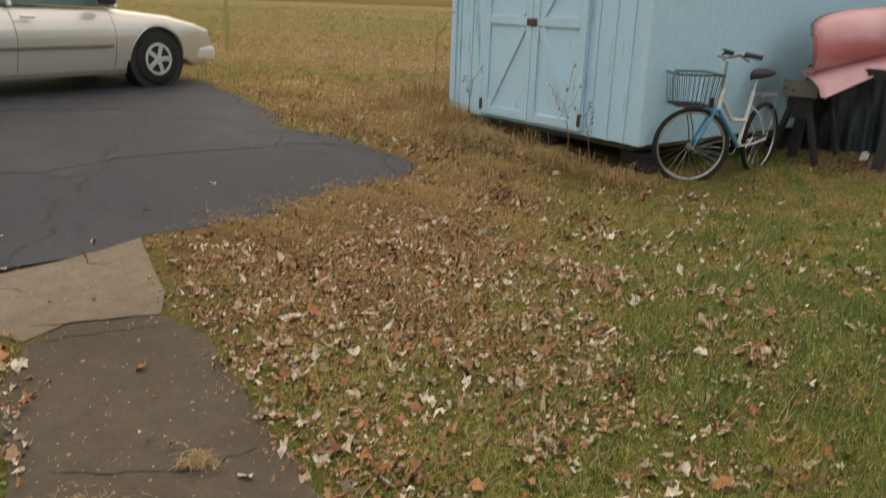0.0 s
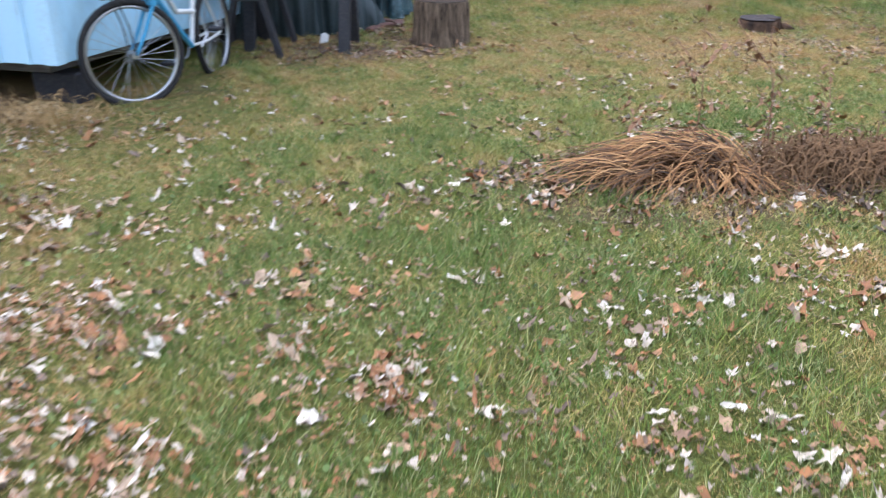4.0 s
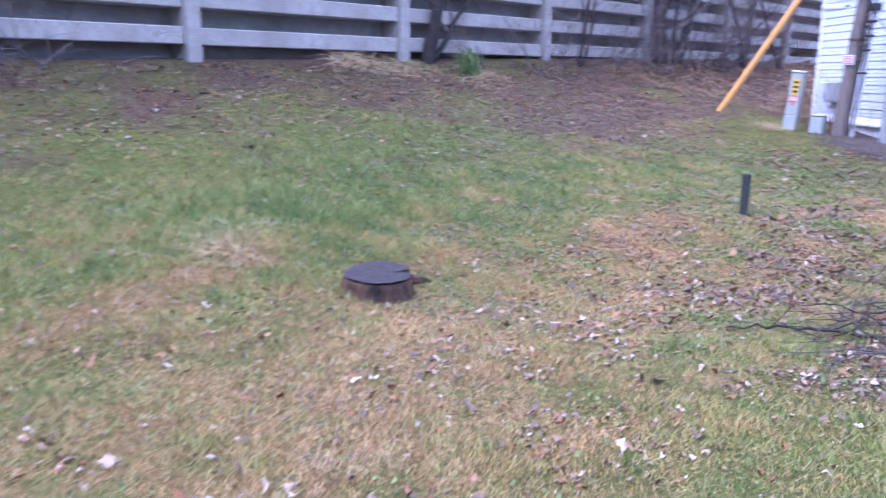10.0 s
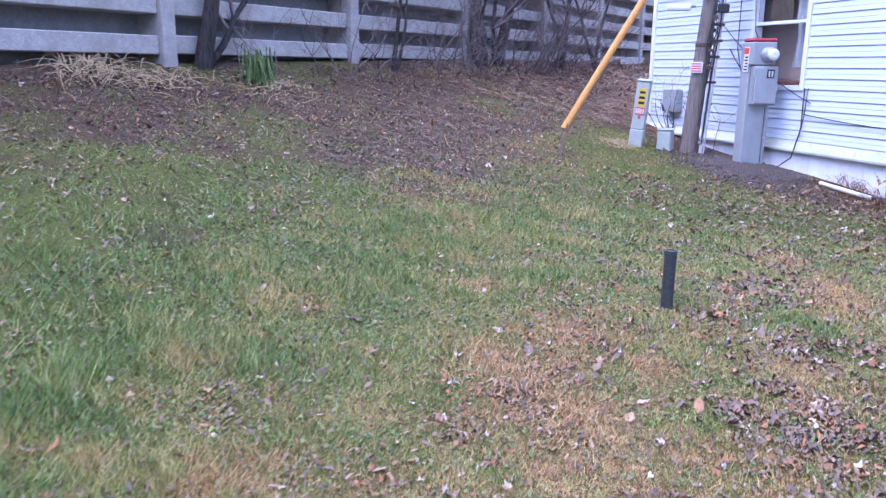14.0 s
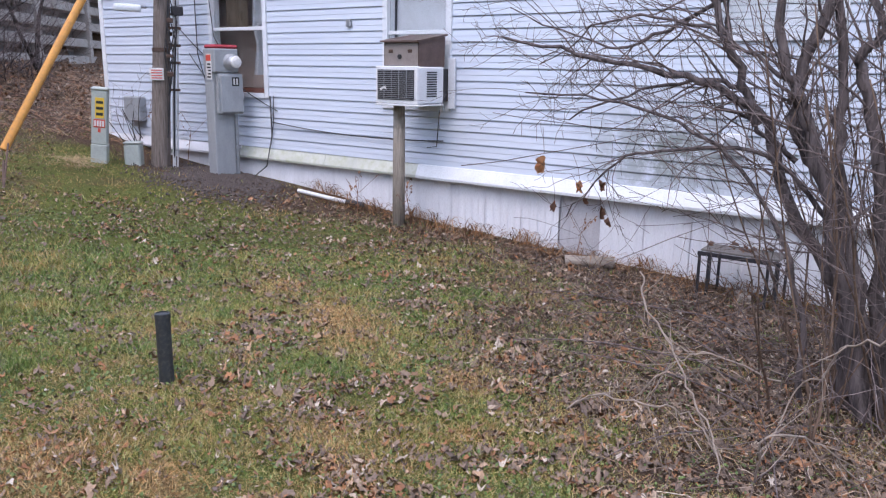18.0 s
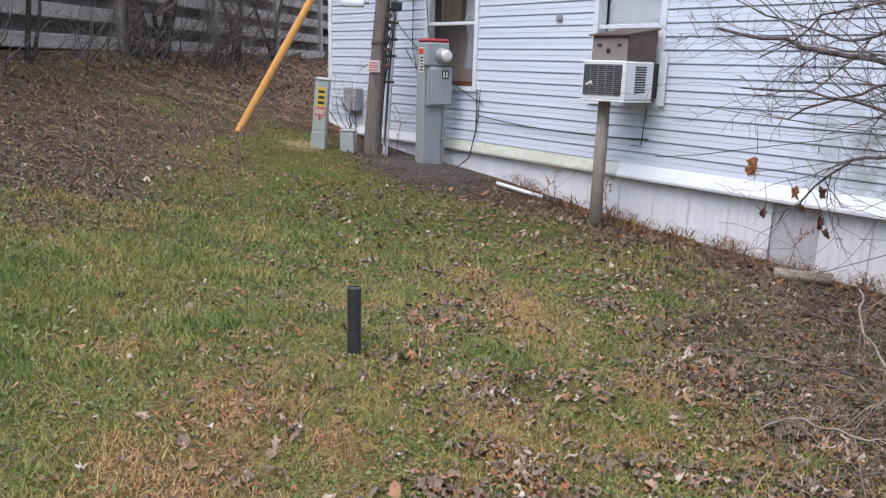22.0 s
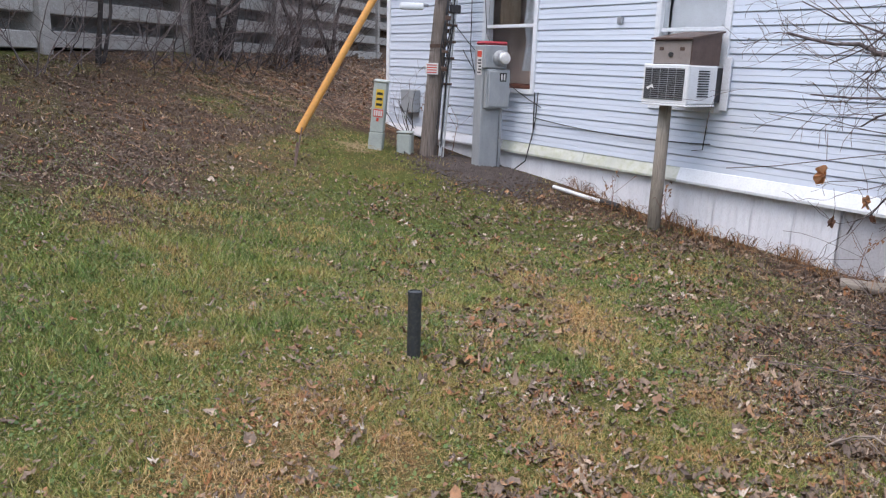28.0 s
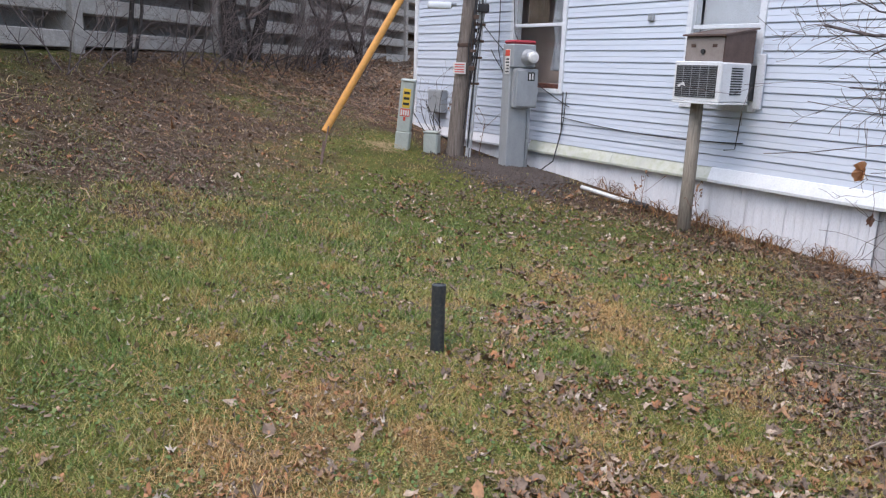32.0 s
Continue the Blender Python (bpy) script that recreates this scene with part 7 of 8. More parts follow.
def build_specks(count, x0, x1, y0, y1, keep, size, tone_of, material, name, label, category):
    """Small flat leaflets or crumbs of dead leaf lying in the grass."""
    px, py = gen.uniform(x0, x1, count), gen.uniform(y0, y1, count)
    ok = free(px, py) & (gen.uniform(0, 1, count) < keep(px, py))
    px, py = px[ok], py[ok]
    n = len(px)
    s = gen.uniform(size[0], size[1], n) * 0.5
    rot = gen.uniform(0, 2 * np.pi, n)
    tx, ty = gen.normal(0, 0.55, n), gen.normal(0, 0.55, n)
    a = rot[:, None] + 2 * np.pi * np.arange(5)[None] / 5
    r = s[:, None] * gen.uniform(0.7, 1.2, (n, 5))
    x, y = r * np.cos(a), r * np.sin(a)
    if material is M["leaf"]:
        x, y = x * 1.5, y * gen.uniform(0.25, 0.8, n)[:, None]
        x, y = x * np.cos(rot)[:, None] - y * np.sin(rot)[:, None], x * np.sin(rot)[:, None] + y * np.cos(rot)[:, None]
    z = tx[:, None] * x + ty[:, None] * y
    zz = (ground_z(px, py) + gen.uniform(0.006, 0.022, n))[:, None] + z
    v = np.stack([px[:, None] + x, py[:, None] + y, zz], -1).astype(np.float32)
    me = bpy.data.meshes.new(name)
    me.vertices.add(n * 5)
    me.vertices.foreach_set("co", v.ravel())
    me.loops.add(n * 5)
    me.loops.foreach_set("vertex_index", np.arange(n * 5, dtype=np.int32))
    me.polygons.add(n)
    me.polygons.foreach_set("loop_start", (np.arange(n) * 5).astype(np.int32))
    me.update(calc_edges=True)
    me.materials.append(material)
    me.attributes.new("tone", "FLOAT", "POINT").data.foreach_set("value", np.repeat(np.clip(tone_of(px, py, n), 0, 1), 5).astype(np.float32))
    return tagged(new(name, me), label, category, kind="stuff")


def herb_tone(px, py, n):
    return 0.8 * dry_at(px, py) + 0.2 * patchy(px, py, 9.0, 15) + 0.15 * patchy(px, py, 26.0, 16) + gen.normal(0, 0.12, n)


def crumb_tone(px, py, n):
    return np.where(gen.uniform(0, 1, n) < 0.12, gen.uniform(0.55, 0.78, n), gen.uniform(0.05, 0.42, n))


build_specks(70000, 4.6, 11.5, 4.0, 10.5, lambda x, y: np.clip(0.75 - 0.5 * dirt_at(x, y) + 0.45 * patchy(x, y, 6.0, 81), 0.1, 1), (0.007, 0.017), herb_tone, M["clover"], "clover", "low clover and weeds among the grass", "clover")
build_specks(60000, -4.0, 12.5, 0.8, 13.0, lambda x, y: np.clip(0.6 - 0.4 * dirt_at(x, y) + 0.45 * patchy(x, y, 6.0, 82), 0.08, 1), (0.010, 0.022), herb_tone, M["clover"], "clover", "low clover and weeds among the grass", "clover")
build_specks(70000, 4.6, 12.0, 3.2, 10.5, lambda x, y: np.clip(0.25 + 0.7 * dirt_at(x, y) + 0.4 * patchy(x, y, 5.0, 83), 0.1, 1), (0.008, 0.022), crumb_tone, M["leaf"], "leaf_crumbs", "small brown crumbs of dead leaf", "leaves")
build_specks(40000, -4.5, 4.6, 0.5, 8.0, lambda x, y: np.clip(5.6 - y, 0.06, 1) * np.clip(0.35 + 0.6 * dirt_at(x, y) + 0.4 * patchy(x, y, 5.0, 84), 0.1, 1), (0.008, 0.022), lambda x, y, n: crumb_tone(x, y, n) + 0.15, M["leaf"], "leaf_crumbs", "small tan crumbs of dead leaf", "leaves")
build_specks(45000, 2.0, 20.0, 8.0, 15.5, lambda x, y: np.clip(dirt_at(x, y) + 0.3 * patchy(x, y, 4.0, 85), 0.05, 1), (0.015, 0.035), crumb_tone, M["leaf"], "leaf_crumbs", "small brown crumbs of dead leaf on the bank", "leaves")

LEAF_SHAPES = []
for deep, thin in ((0.34, 0.9), (0.28, 0.75), (0.22, 1.0), (0.0, 0.5), (0.40, 0.7), (0.0, 0.7)):
    ring = []
    for i in range(11):
        a = 2 * math.pi * i / 11
        r = (1.1 if i % 2 else 1.1 - 1.25 * deep) if deep else 0.62 + 0.38 * abs(math.cos(a))
        ring.append((r * math.cos(a), r * math.sin(a) * thin))
    LEAF_SHAPES.append(np.array(ring))


def drift(px, py, seed):
    """Leaves gather in small drifts: about 0 between them, 1 inside."""
    k = patchy(px, py, 11.0, seed) + 0.7 * patchy(px, py, 27.0, seed + 50)
    return np.clip(0.6 + 0.9 * k, 0.10, 1.7)


def build_leaves(count, x0, x1, y0, y1, dens, tone_of, size, name, label, large=0.3, rag=0.04, rise=0.014):
    px, py = gen.uniform(x0, x1, count), gen.uniform(y0, y1, count)
    p = dens(px, py)
    p = np.clip(p * np.where(p > 1.1, 1.0, drift(px, py, 70)) * np.clip(1.05 - 0.65 * turf(px, py), 0.2, 1.7), 0, 1)
    rim = np.minimum(np.minimum(px - x0, x1 - px), np.minimum(py - y0, y1 - py)) + 0.25 * patchy(px, py, 3.0, 44)
    p = p * np.clip(rim / 0.9, 0, 1)
    ok = ((wall_y(px, py) > 0.05) | (px * HOUSE_W[0] + py * HOUSE_W[1] > 18.1)) & (bank_d(px, py) > 0.1) & (gen.uniform(0, 1, count) < p)
    jx, jy = px + gen.normal(0, rag, count), py + gen.normal(0, rag, count)
    ok &= free(jx, jy) | (inside(px, py, PAVED) & (gen.uniform(0, 1, count) < 0.012)) | (inside(px, py, DRIVE) & (gen.uniform(0, 1, count) < 0.006))
    px, py = px[ok], py[ok]
    n = len(px)
    big = gen.uniform(0, 1, n) < large
    mid, top = 0.45 * (size[0] + size[1]), size[1]
    sz = 0.5 * np.where(big, gen.uniform(mid, top, n), gen.uniform(size[0], mid, n))
    rot, kind = gen.uniform(0, 2 * np.pi, n), gen.integers(0, len(LEAF_SHAPES), n)
    tx, ty = gen.normal(0, 0.28, n), gen.normal(0, 0.28, n)
    curl, fold = gen.normal(0.35, 0.5, n), gen.uniform(-0.2, 1.5, n)
    shapes = np.stack(LEAF_SHAPES)[kind]
    x, y = shapes[:, :, 0], shapes[:, :, 1]
    wob = 1 + gen.normal(0, 0.22, x.shape)
    x, y = x * wob, y * wob
    z = curl[:, None] * x ** 2 * 0.75 + fold[:, None] * np.abs(y) * 0.45 + gen.normal(0, 0.20, x.shape)
    y = y / (1 + 0.5 * np.abs(fold[:, None]))
    x = x / (1 + 0.25 * np.abs(curl[:, None]))
    x, y, z = (np.concatenate([q, np.zeros((n, 1))], 1) for q in (x, y, z))
    x[:, 11], y[:, 11], z[:, 11] = gen.normal(0, 0.15, n), gen.normal(0, 0.1, n), gen.normal(0, 0.12, n)
    z = z + tx[:, None] * x + ty[:, None] * y
    c, s = np.cos(rot)[:, None], np.sin(rot)[:, None]
    X, Y = px[:, None] + sz[:, None] * (c * x - s * y), py[:, None] + sz[:, None] * (s * x + c * y)
    paved = inside(px, py, PAVED) | inside(px, py, DRIVE)
    lift = gen.uniform(0.1 * rise, rise, n) + np.where(paved, 0.012, 0)
    Z = (ground_z(px, py) + lift)[:, None] + sz[:, None] * (z - np.minimum(z.min(1), 0)[:, None] * 0.7)
    v = np.stack([X, Y, Z], -1).astype(np.float32)
    base = (np.arange(n) * 12)[:, None, None]
    k = np.arange(11)
    tri = np.stack([k, (k + 1) % 11, np.full(11, 11)], 1)[None]
    loops = (base + tri).ravel()
    me = bpy.data.meshes.new(name)
    me.vertices.add(n * 12)
    me.vertices.foreach_set("co", v.ravel())
    me.loops.add(len(loops))
    me.loops.foreach_set("vertex_index", loops.astype(np.int32))
    me.polygons.add(n * 11)
    me.polygons.foreach_set("loop_start", (np.arange(n * 11) * 3).astype(np.int32))
    me.update(calc_edges=True)
    me.materials.append(M["leaf"])
    me.attributes.new("tone", "FLOAT", "POINT").data.foreach_set("value", np.repeat(np.clip(tone_of(px, py, n), 0, 1), 12).astype(np.float32))
    return tagged(new(name, me), label, "leaves", kind="stuff")


def mix_tone(pale, orange, brown, palest=1.0, darkest=0.10):
    def f(px, py, n):
        u = gen.uniform(0, pale + orange + brown, n) + 0.18 * patchy(px, py, 14.0, 21)
        return np.where(u < pale, gen.uniform(0.60, palest, n), np.where(u < pale + orange, gen.uniform(0.40, 0.58, n), gen.uniform(darkest, darkest + 0.30, n)))
    return f


def start_density(px, py):
    edge = blob(px, py, -2.4, 3.9, 1.2, 1.9, 0.36) + blob(px, py, -2.9, 5.2, 0.8, 1.1, 0.4) + blob(px, py, -1.3, 2.7, 0.6, 0.9, 0.5) + blob(px, py, -3.4, 1.6, 0.5, 0.5, 1.4) + blob(px, py, -2.4, 1.0, 0.6, 0.5, 1.2) + blob(px, py, -2.75, 1.35, 0.3, 0.3, 0.6)
    return np.maximum(0.02, edge + blob(px, py, -1.9, 3.4, 1.1, 1.3, 0.45) + 0.16 + 0.50 / (1 + np.exp((py - 5.2) / 0.6)) + 0.06 * patchy(px, py, 5.0, 8))


build_leaves(72000, -5.5, 3.6, -2.5, 7.6, start_density, mix_tone(0.46, 0.38, 0.16, 1.0), (0.014, 0.072), "fallen_leaves", "pale and russet fallen leaves scattered on the lawn")
build_leaves(36000, 0.5, 9.5, 6.2, 11.0, lambda x, y: np.clip(0.11 + blob(x, y, 4.2, 7.4, 1.7, 1.0, 0.42) + blob(x, y, 6.6, 7.0, 1.8, 1.3, 0.22), 0.02, 1), mix_tone(0.32, 0.20, 0.48, 0.92, 0.14), (0.012, 0.060), "fallen_leaves", "pale and brown fallen leaves scattered over tan grass", 0.2)
build_leaves(130000, 4.6, 12.5, 2.6, 8.2, lambda x, y: np.clip(0.20 + blob(x, y, 6.8, 4.4, 2.2, 1.8, 0.85) + blob(x, y, 6.3, 5.7, 1.4, 0.9, 0.32) + blob(x, y, 5.6, 6.1, 0.8, 0.6, 0.25) + 0.35 / (1 + np.exp((wall_y(x, y) - 0.9) / 0.25)), 0.02, 1), mix_tone(0.15, 0.20, 0.65, 0.86, 0.11), (0.012, 0.060), "fallen_leaves", "grey-brown fallen leaves drifted under the shrub", 0.3)
build_leaves(44000, 1.0, 24.0, 8.0, 18.5, lambda x, y: np.clip(0.8 / (1 + np.exp((bank_d(x, y) - 2.3) / 0.4)) + blob(x, y, 14.9, 11.0, 2.2, 0.8, 0.9) + blob(x, y, 3.9, 15.1, 1.0, 0.8, 1.0) + blob(x, y, 12.4, 9.2, 2.9, 1.5, 0.3) + blob(x, y, 14.5, 9.0, 1.8, 1.2, 0.25) + 0.5 * (x > 16.5), 0, 1), mix_tone(0.08, 0.42, 0.50, 0.85), (0.016, 0.075), "fallen_leaves", "brown leaf litter covering the bank", 0.2)

build_leaves(14000, 17.0, 30.0, 5.0, 13.0, lambda x, y: 0.75 + 0 * x, mix_tone(0.35, 0.30, 0.35, 0.8), (0.05, 0.12), "fallen_leaves", "brown leaf litter behind the house corner", 0.3)
build_leaves(11000, -0.4, 4.2, 3.6, 6.7, lambda x, y: blob(x, y, 1.55, 5.15, 0.95, 0.5, 0.9) + blob(x, y, 0.95, 5.40, 0.34, 0.42, 1.09) + blob(x, y, 2.5, 4.9, 0.8, 0.5, 0.8), mix_tone(0.05, 0.16, 0.79, 0.8, 0.0), (0.02, 0.075), "fallen_leaves", "dark wet leaves round the dead clump")


def build_litter(count, x0, x1, y0, y1, keep, length, width, tone_of, name, label, category, material="leaf"):
    """Thin dead stems and twigs lying about, each a narrow bent strip."""
    px, py = gen.uniform(x0, x1, count), gen.uniform(y0, y1, count)
    ok = free(px, py) & (gen.uniform(0, 1, count) < keep(px, py))
    px, py = px[ok], py[ok]
    n = len(px)
    ln, w = gen.uniform(*length, n), gen.uniform(*width, n)
    a, turn = gen.uniform(0, 2 * np.pi, n), gen.normal(0, 0.5, n)
    lift = gen.uniform(0.01, 0.05, n) * ln / max(length)
    x, y = np.stack([px, px + ln * 0.5 * np.cos(a), px + ln * 0.5 * (np.cos(a) + np.cos(a + turn))]), np.stack([py, py + ln * 0.5 * np.sin(a), py + ln * 0.5 * (np.sin(a) + np.sin(a + turn))])
    z = ground_z(x, y) + 0.012 + np.stack([lift, 1.6 * lift, 0.6 * lift])
    sx, sy = -w * np.sin(a + turn / 2), w * np.cos(a + turn / 2)
    v = np.stack([np.stack([x - sx, y - sy, z], -1), np.stack([x + sx, y + sy, z + 0.6 * w], -1)], 2).transpose(1, 0, 2, 3).reshape(-1, 3)
    q = (np.arange(n) * 6)[:, None, None] + np.array([(0, 1, 3, 2), (2, 3, 5, 4)])[None]
    me = mesh_from(name, v.tolist(), q.reshape(-1, 4).tolist(), M[material])
    me.attributes.new("tone", "FLOAT", "POINT").data.foreach_set("value", np.repeat(np.clip(tone_of(px, py, n), 0, 1), 6).astype(np.float32))
    return tagged(new(name, me), label, category, kind="stuff")


build_litter(26000, 1.0, 20.0, 8.0, 16.0, lambda x, y: np.clip(2.2 * (dirt_at(x, y) - 0.38) + 0.2 * patchy(x, y, 3.0, 91), 0, 1) * np.clip((4.2 - bank_d(x, y)) / 1.5, 0, 1), (0.06, 0.30), (0.0015, 0.0036), lambda x, y, n: np.where(gen.uniform(0, 1, n) < 0.14, gen.uniform(0.44, 0.66, n), gen.uniform(0.0, 0.26, n)), "twig_litter", "dark twigs and dead stems strewn over the bank", "twigs")
build_litter(9000, 5.2, 10.5, 2.9, 6.2, lambda x, y: np.clip(2.0 * (dirt_at(x, y) - 0.45), 0, 1), (0.05, 0.26), (0.0008, 0.0022), lambda x, y, n: np.where(gen.uniform(0, 1, n) < 0.12, gen.uniform(0.6, 0.8, n), gen.uniform(0.0, 0.3, n)), "twig_litter", "thin dead stems strewn among leaves under the shrub", "twigs")
build_litter(9000, 15.5, 24.0, 7.0, 12.0, lambda x, y: 0.8 + 0 * x, (0.08, 0.28), (0.002, 0.0045), lambda x, y, n: gen.uniform(0.3, 0.72, n), "dry_grass", "pale flattened dry grass on the bank behind the house", "dry grass")


MATS = ((7.15, 7.82, 0.17), (6.83, 8.15, 0.17), (6.65, 7.96, 0.20), (6.93, 7.38, 0.13), (6.35, 7.70, 0.26), (8.55, 6.22, 0.26), (8.15, 6.35, 0.14), (6.95, 6.72, 0.16), (7.5, 5.95, 0.12), (6.1, 6.95, 0.14), (9.3, 6.4, 0.2), (7.6, 8.6, 0.12), (7.9, 6.9, 0.10), (9.9, 8.2, 0.14))


def mat_at(x, y):
    z = 0 * x
    for cx, cy, r in MATS:
        z = z + blob(x, y, cx, cy, r, 0.7 * r, 1.0)
    return np.clip(z, 0, 1)


build_litter(150000, 5.4, 10.4, 5.4, 9.7, lambda x, y: 0.6 * mat_at(x, y) ** 1.5, (0.02, 0.06), (0.0006, 0.0013), lambda x, y, n: gen.normal(0.67, 0.06, n), "dead_grass", "mats of orange-brown dead grass in the lawn", "dry grass", "blade")


# ---- loose gravel by the meter ----
def build_gravel(count):
    px, py = gen.normal(13.4, 0.62, count), gen.normal(6.2, 0.36, count)
    ok = wall_y(px, py) > 0.08
    px, py = px[ok], py[ok]
    n = len(px)
    r = gen.uniform(0.006, 0.020, n)
    dirs = np.array([(1, 0, 0), (0, 1, 0), (-1, 0, 0), (0, -1, 0), (0, 0, 1), (0, 0, -0.6)], float)
    v = np.stack([px, py, ground_z(px, py) + 0.004 + gen.uniform(0, 0.012, n)], 1)[:, None, :] + dirs[None] * r[:, None, None] * gen.uniform(0.6, 1.3, (n, 6, 1))
    tri = np.array([(0, 1, 4), (1, 2, 4), (2, 3, 4), (3, 0, 4), (1, 0, 5), (2, 1, 5), (3, 2, 5), (0, 3, 5)])
    f = (np.arange(n) * 6)[:, None, None] + tri[None]
    me = mesh_from("gravel", v.reshape(-1, 3).tolist(), f.reshape(-1, 3).tolist(), M["gravel"])
    return tagged(new("gravel", me), "dark loose gravel round the meter post", "gravel", kind="stuff")


build_gravel(5000)


def build_grit(count):
    """Pale grit and leaf crumbs lying on the path and apron."""
    px, py = gen.uniform(-4.2, -0.5, count), gen.uniform(0.2, 3.6, count)
    ok = inside(px, py, PAVED) & (gen.uniform(0, 1, count) < np.clip(0.25 + 0.4 * patchy(px, py, 4.0, 61) + blob(px, py, -3.5, 2.8, 0.6, 0.5, 0.5), 0.02, 1))
    px, py = px[ok], py[ok]
    n = len(px)
    r = gen.uniform(0.002, 0.007, n) * np.where(gen.uniform(0, 1, n) < 0.06, 1.8, 1)
    dirs = np.array([(1, 0, 0), (0, 1, 0), (-1, 0, 0), (0, -1, 0), (0, 0, 0.7)], float)
    v = np.stack([px, py, ground_z(px, py) + 0.014], 1)[:, None, :] + dirs[None] * r[:, None, None] * gen.uniform(0.5, 1.4, (n, 5, 1))
    f = (np.arange(n) * 5)[:, None, None] + np.array([(0, 1, 4), (1, 2, 4), (2, 3, 4), (3, 0, 4)])[None]
    return tagged(new("grit", mesh_from("grit", v.reshape(-1, 3).tolist(), f.reshape(-1, 3).tolist(), M["grit"])), "pale grit and leaf crumbs on the path", "gravel", kind="stuff")


build_grit(5200)


# ---- dead stalks ----
def stalks(name, cx, cy, count, reach, rise, seed, label, width=(0.004, 0.011), base=0.12, category="dead plant", squash=0.5, curl=1.0, aim=None):
    """A clump of dry strap leaves arching out from its crown and lying on the ground."""
    rnd = random.Random(seed)
    verts, faces = [], []
    for _ in range(count):
        a = rnd.uniform(0, 6.283) if aim is None else rnd.gauss(aim, 0.4)
        r = reach * rnd.uniform(0.45, 1.1)
        ox, oy = cx + rnd.gauss(0, base), cy + rnd.gauss(0, base * 0.6)
        hgt = rise * rnd.uniform(0.15, 1.0)
        w = rnd.uniform(*width)
        bend = rnd.uniform(-0.6, 0.6) * curl
        first = len(verts)
        n = 7
        for i in range(n):
            t = i / (n - 1)
            aa = a + bend * t
            x, y = ox + r * t * math.cos(aa), oy + r * t * math.sin(aa) * squash
            z = gz(x, y) + 0.02 + hgt * math.sin(math.pi * min(1, t * 0.95 + 0.03)) * (1 - 0.3 * t) + rnd.uniform(0, 0.012)
            ww = w * (1 - 0.75 * t)
            sx, sy = -math.sin(aa) * ww, math.cos(aa) * ww
            verts += [(x - sx, y - sy, z), (x, y, z + ww * 0.7), (x + sx, y + sy, z)]
        for i in range(n - 1):
            q = first + 3 * i
            faces += [(q, q + 1, q + 4, q + 3), (q + 1, q + 2, q + 5, q + 4)]
    return tagged(new(name, mesh_from(name, verts, faces, M["straw"])), label, category, kind="stuff")


stalks("dead_lily_clump", 1.68, 5.12, 520, 0.58, 0.19, 1, "flattened fan of dry tan strap leaves on the lawn", (0.003, 0.010), 0.10, curl=0.5, squash=1.0, aim=2.45)
stalks("dead_lily_clump", 1.50, 5.18, 420, 0.52, 0.13, 7, "dry brown strap leaves lying under a straw fan", (0.003, 0.009), 0.16, curl=0.8, squash=0.9, aim=3.0)
stalks("dead_lily_clump", 1.72, 5.08, 150, 0.40, 0.10, 8, "few dry strap leaves spread over dark dead leaves", (0.003, 0.008), 0.08, curl=0.9, squash=0.9, aim=4.4)
stalks("dead_lily_clump", 2.25, 5.00, 420, 0.36, 0.20, 2, "collapsed brown clump of dry stalks beside a straw fan", (0.0025, 0.008), 0.22, curl=1.0, squash=0.85).data.materials[0] = M["dark_straw"]
stalks("dead_lily_clump", 2.75, 4.95, 300, 0.40, 0.15, 9, "collapsed brown clump of dry stalks in dead leaves", (0.0025, 0.008), 0.22, curl=1.0, squash=0.85).data.materials[0] = M["dark_straw"]
stalks("straw_heap", 10.35, 12.95, 130, 0.55, 0.16, 3, "pale broken reeds heaped at the foot of the wall", (0.004, 0.009), 0.22, squash=0.7)
stalks("straw_heap", 10.85, 12.45, 90, 0.45, 0.10, 4, "thin scatter of pale straw on the bank", (0.003, 0.007), 0.25, squash=0.7)
stalks("straw_heap", 11.9, 11.7, 70, 0.5, 0.06, 14, "thin scatter of reddish dry stems on the bank", (0.003, 0.006), 0.30, squash=0.7)
stalks("grass_tuft", -2.02, 1.88, 130, 0.06, 0.014, 5, "small tuft of dry grass in a path joint", (0.0012, 0.0025), 0.035, "grass tuft", 0.9)
stalks("grass_tuft", -2.15, 1.52, 120, 0.06, 0.012, 6, "flattened tuft of dry grass at the path edge", (0.0009, 0.0018), 0.06, "grass tuft", 0.9)
for i, (x, y, k, r, h) in enumerate(((-3.9, 8.0, 150, 0.45, 0.25), (-3.3, 7.5, 120, 0.38, 0.14), (-2.5, 7.3, 90, 0.3, 0.10), (-4.5, 8.9, 160, 0.5, 0.30), (13.75, 7.75, 90, 0.35, 0.06), (-1.8, 7.0, 60, 0.25, 0.08))):
    stalks("grass_tuft", x, y, k, r, h, 10 + i, "tuft of long dry tan grass", (0.002, 0.005), 0.15, "grass tuft", 0.9)
for i, x in enumerate((-2.5, -2.15, -1.75, -1.3, -0.95, -0.5, -0.15, 0.2)):
    p = SHED @ Vector((x, -0.22 - 0.12 * (i % 3), 0))
    stalks("dry_grass_tuft", p.x, p.y, 80 + 70 * (i % 3), 0.24, 0.10 + 0.10 * (i % 2), 70 + i, "tuft of long dry tan grass beside the shed", (0.0015, 0.004), 0.17, "grass tuft", 0.9).data.materials[0] = M["golden"]
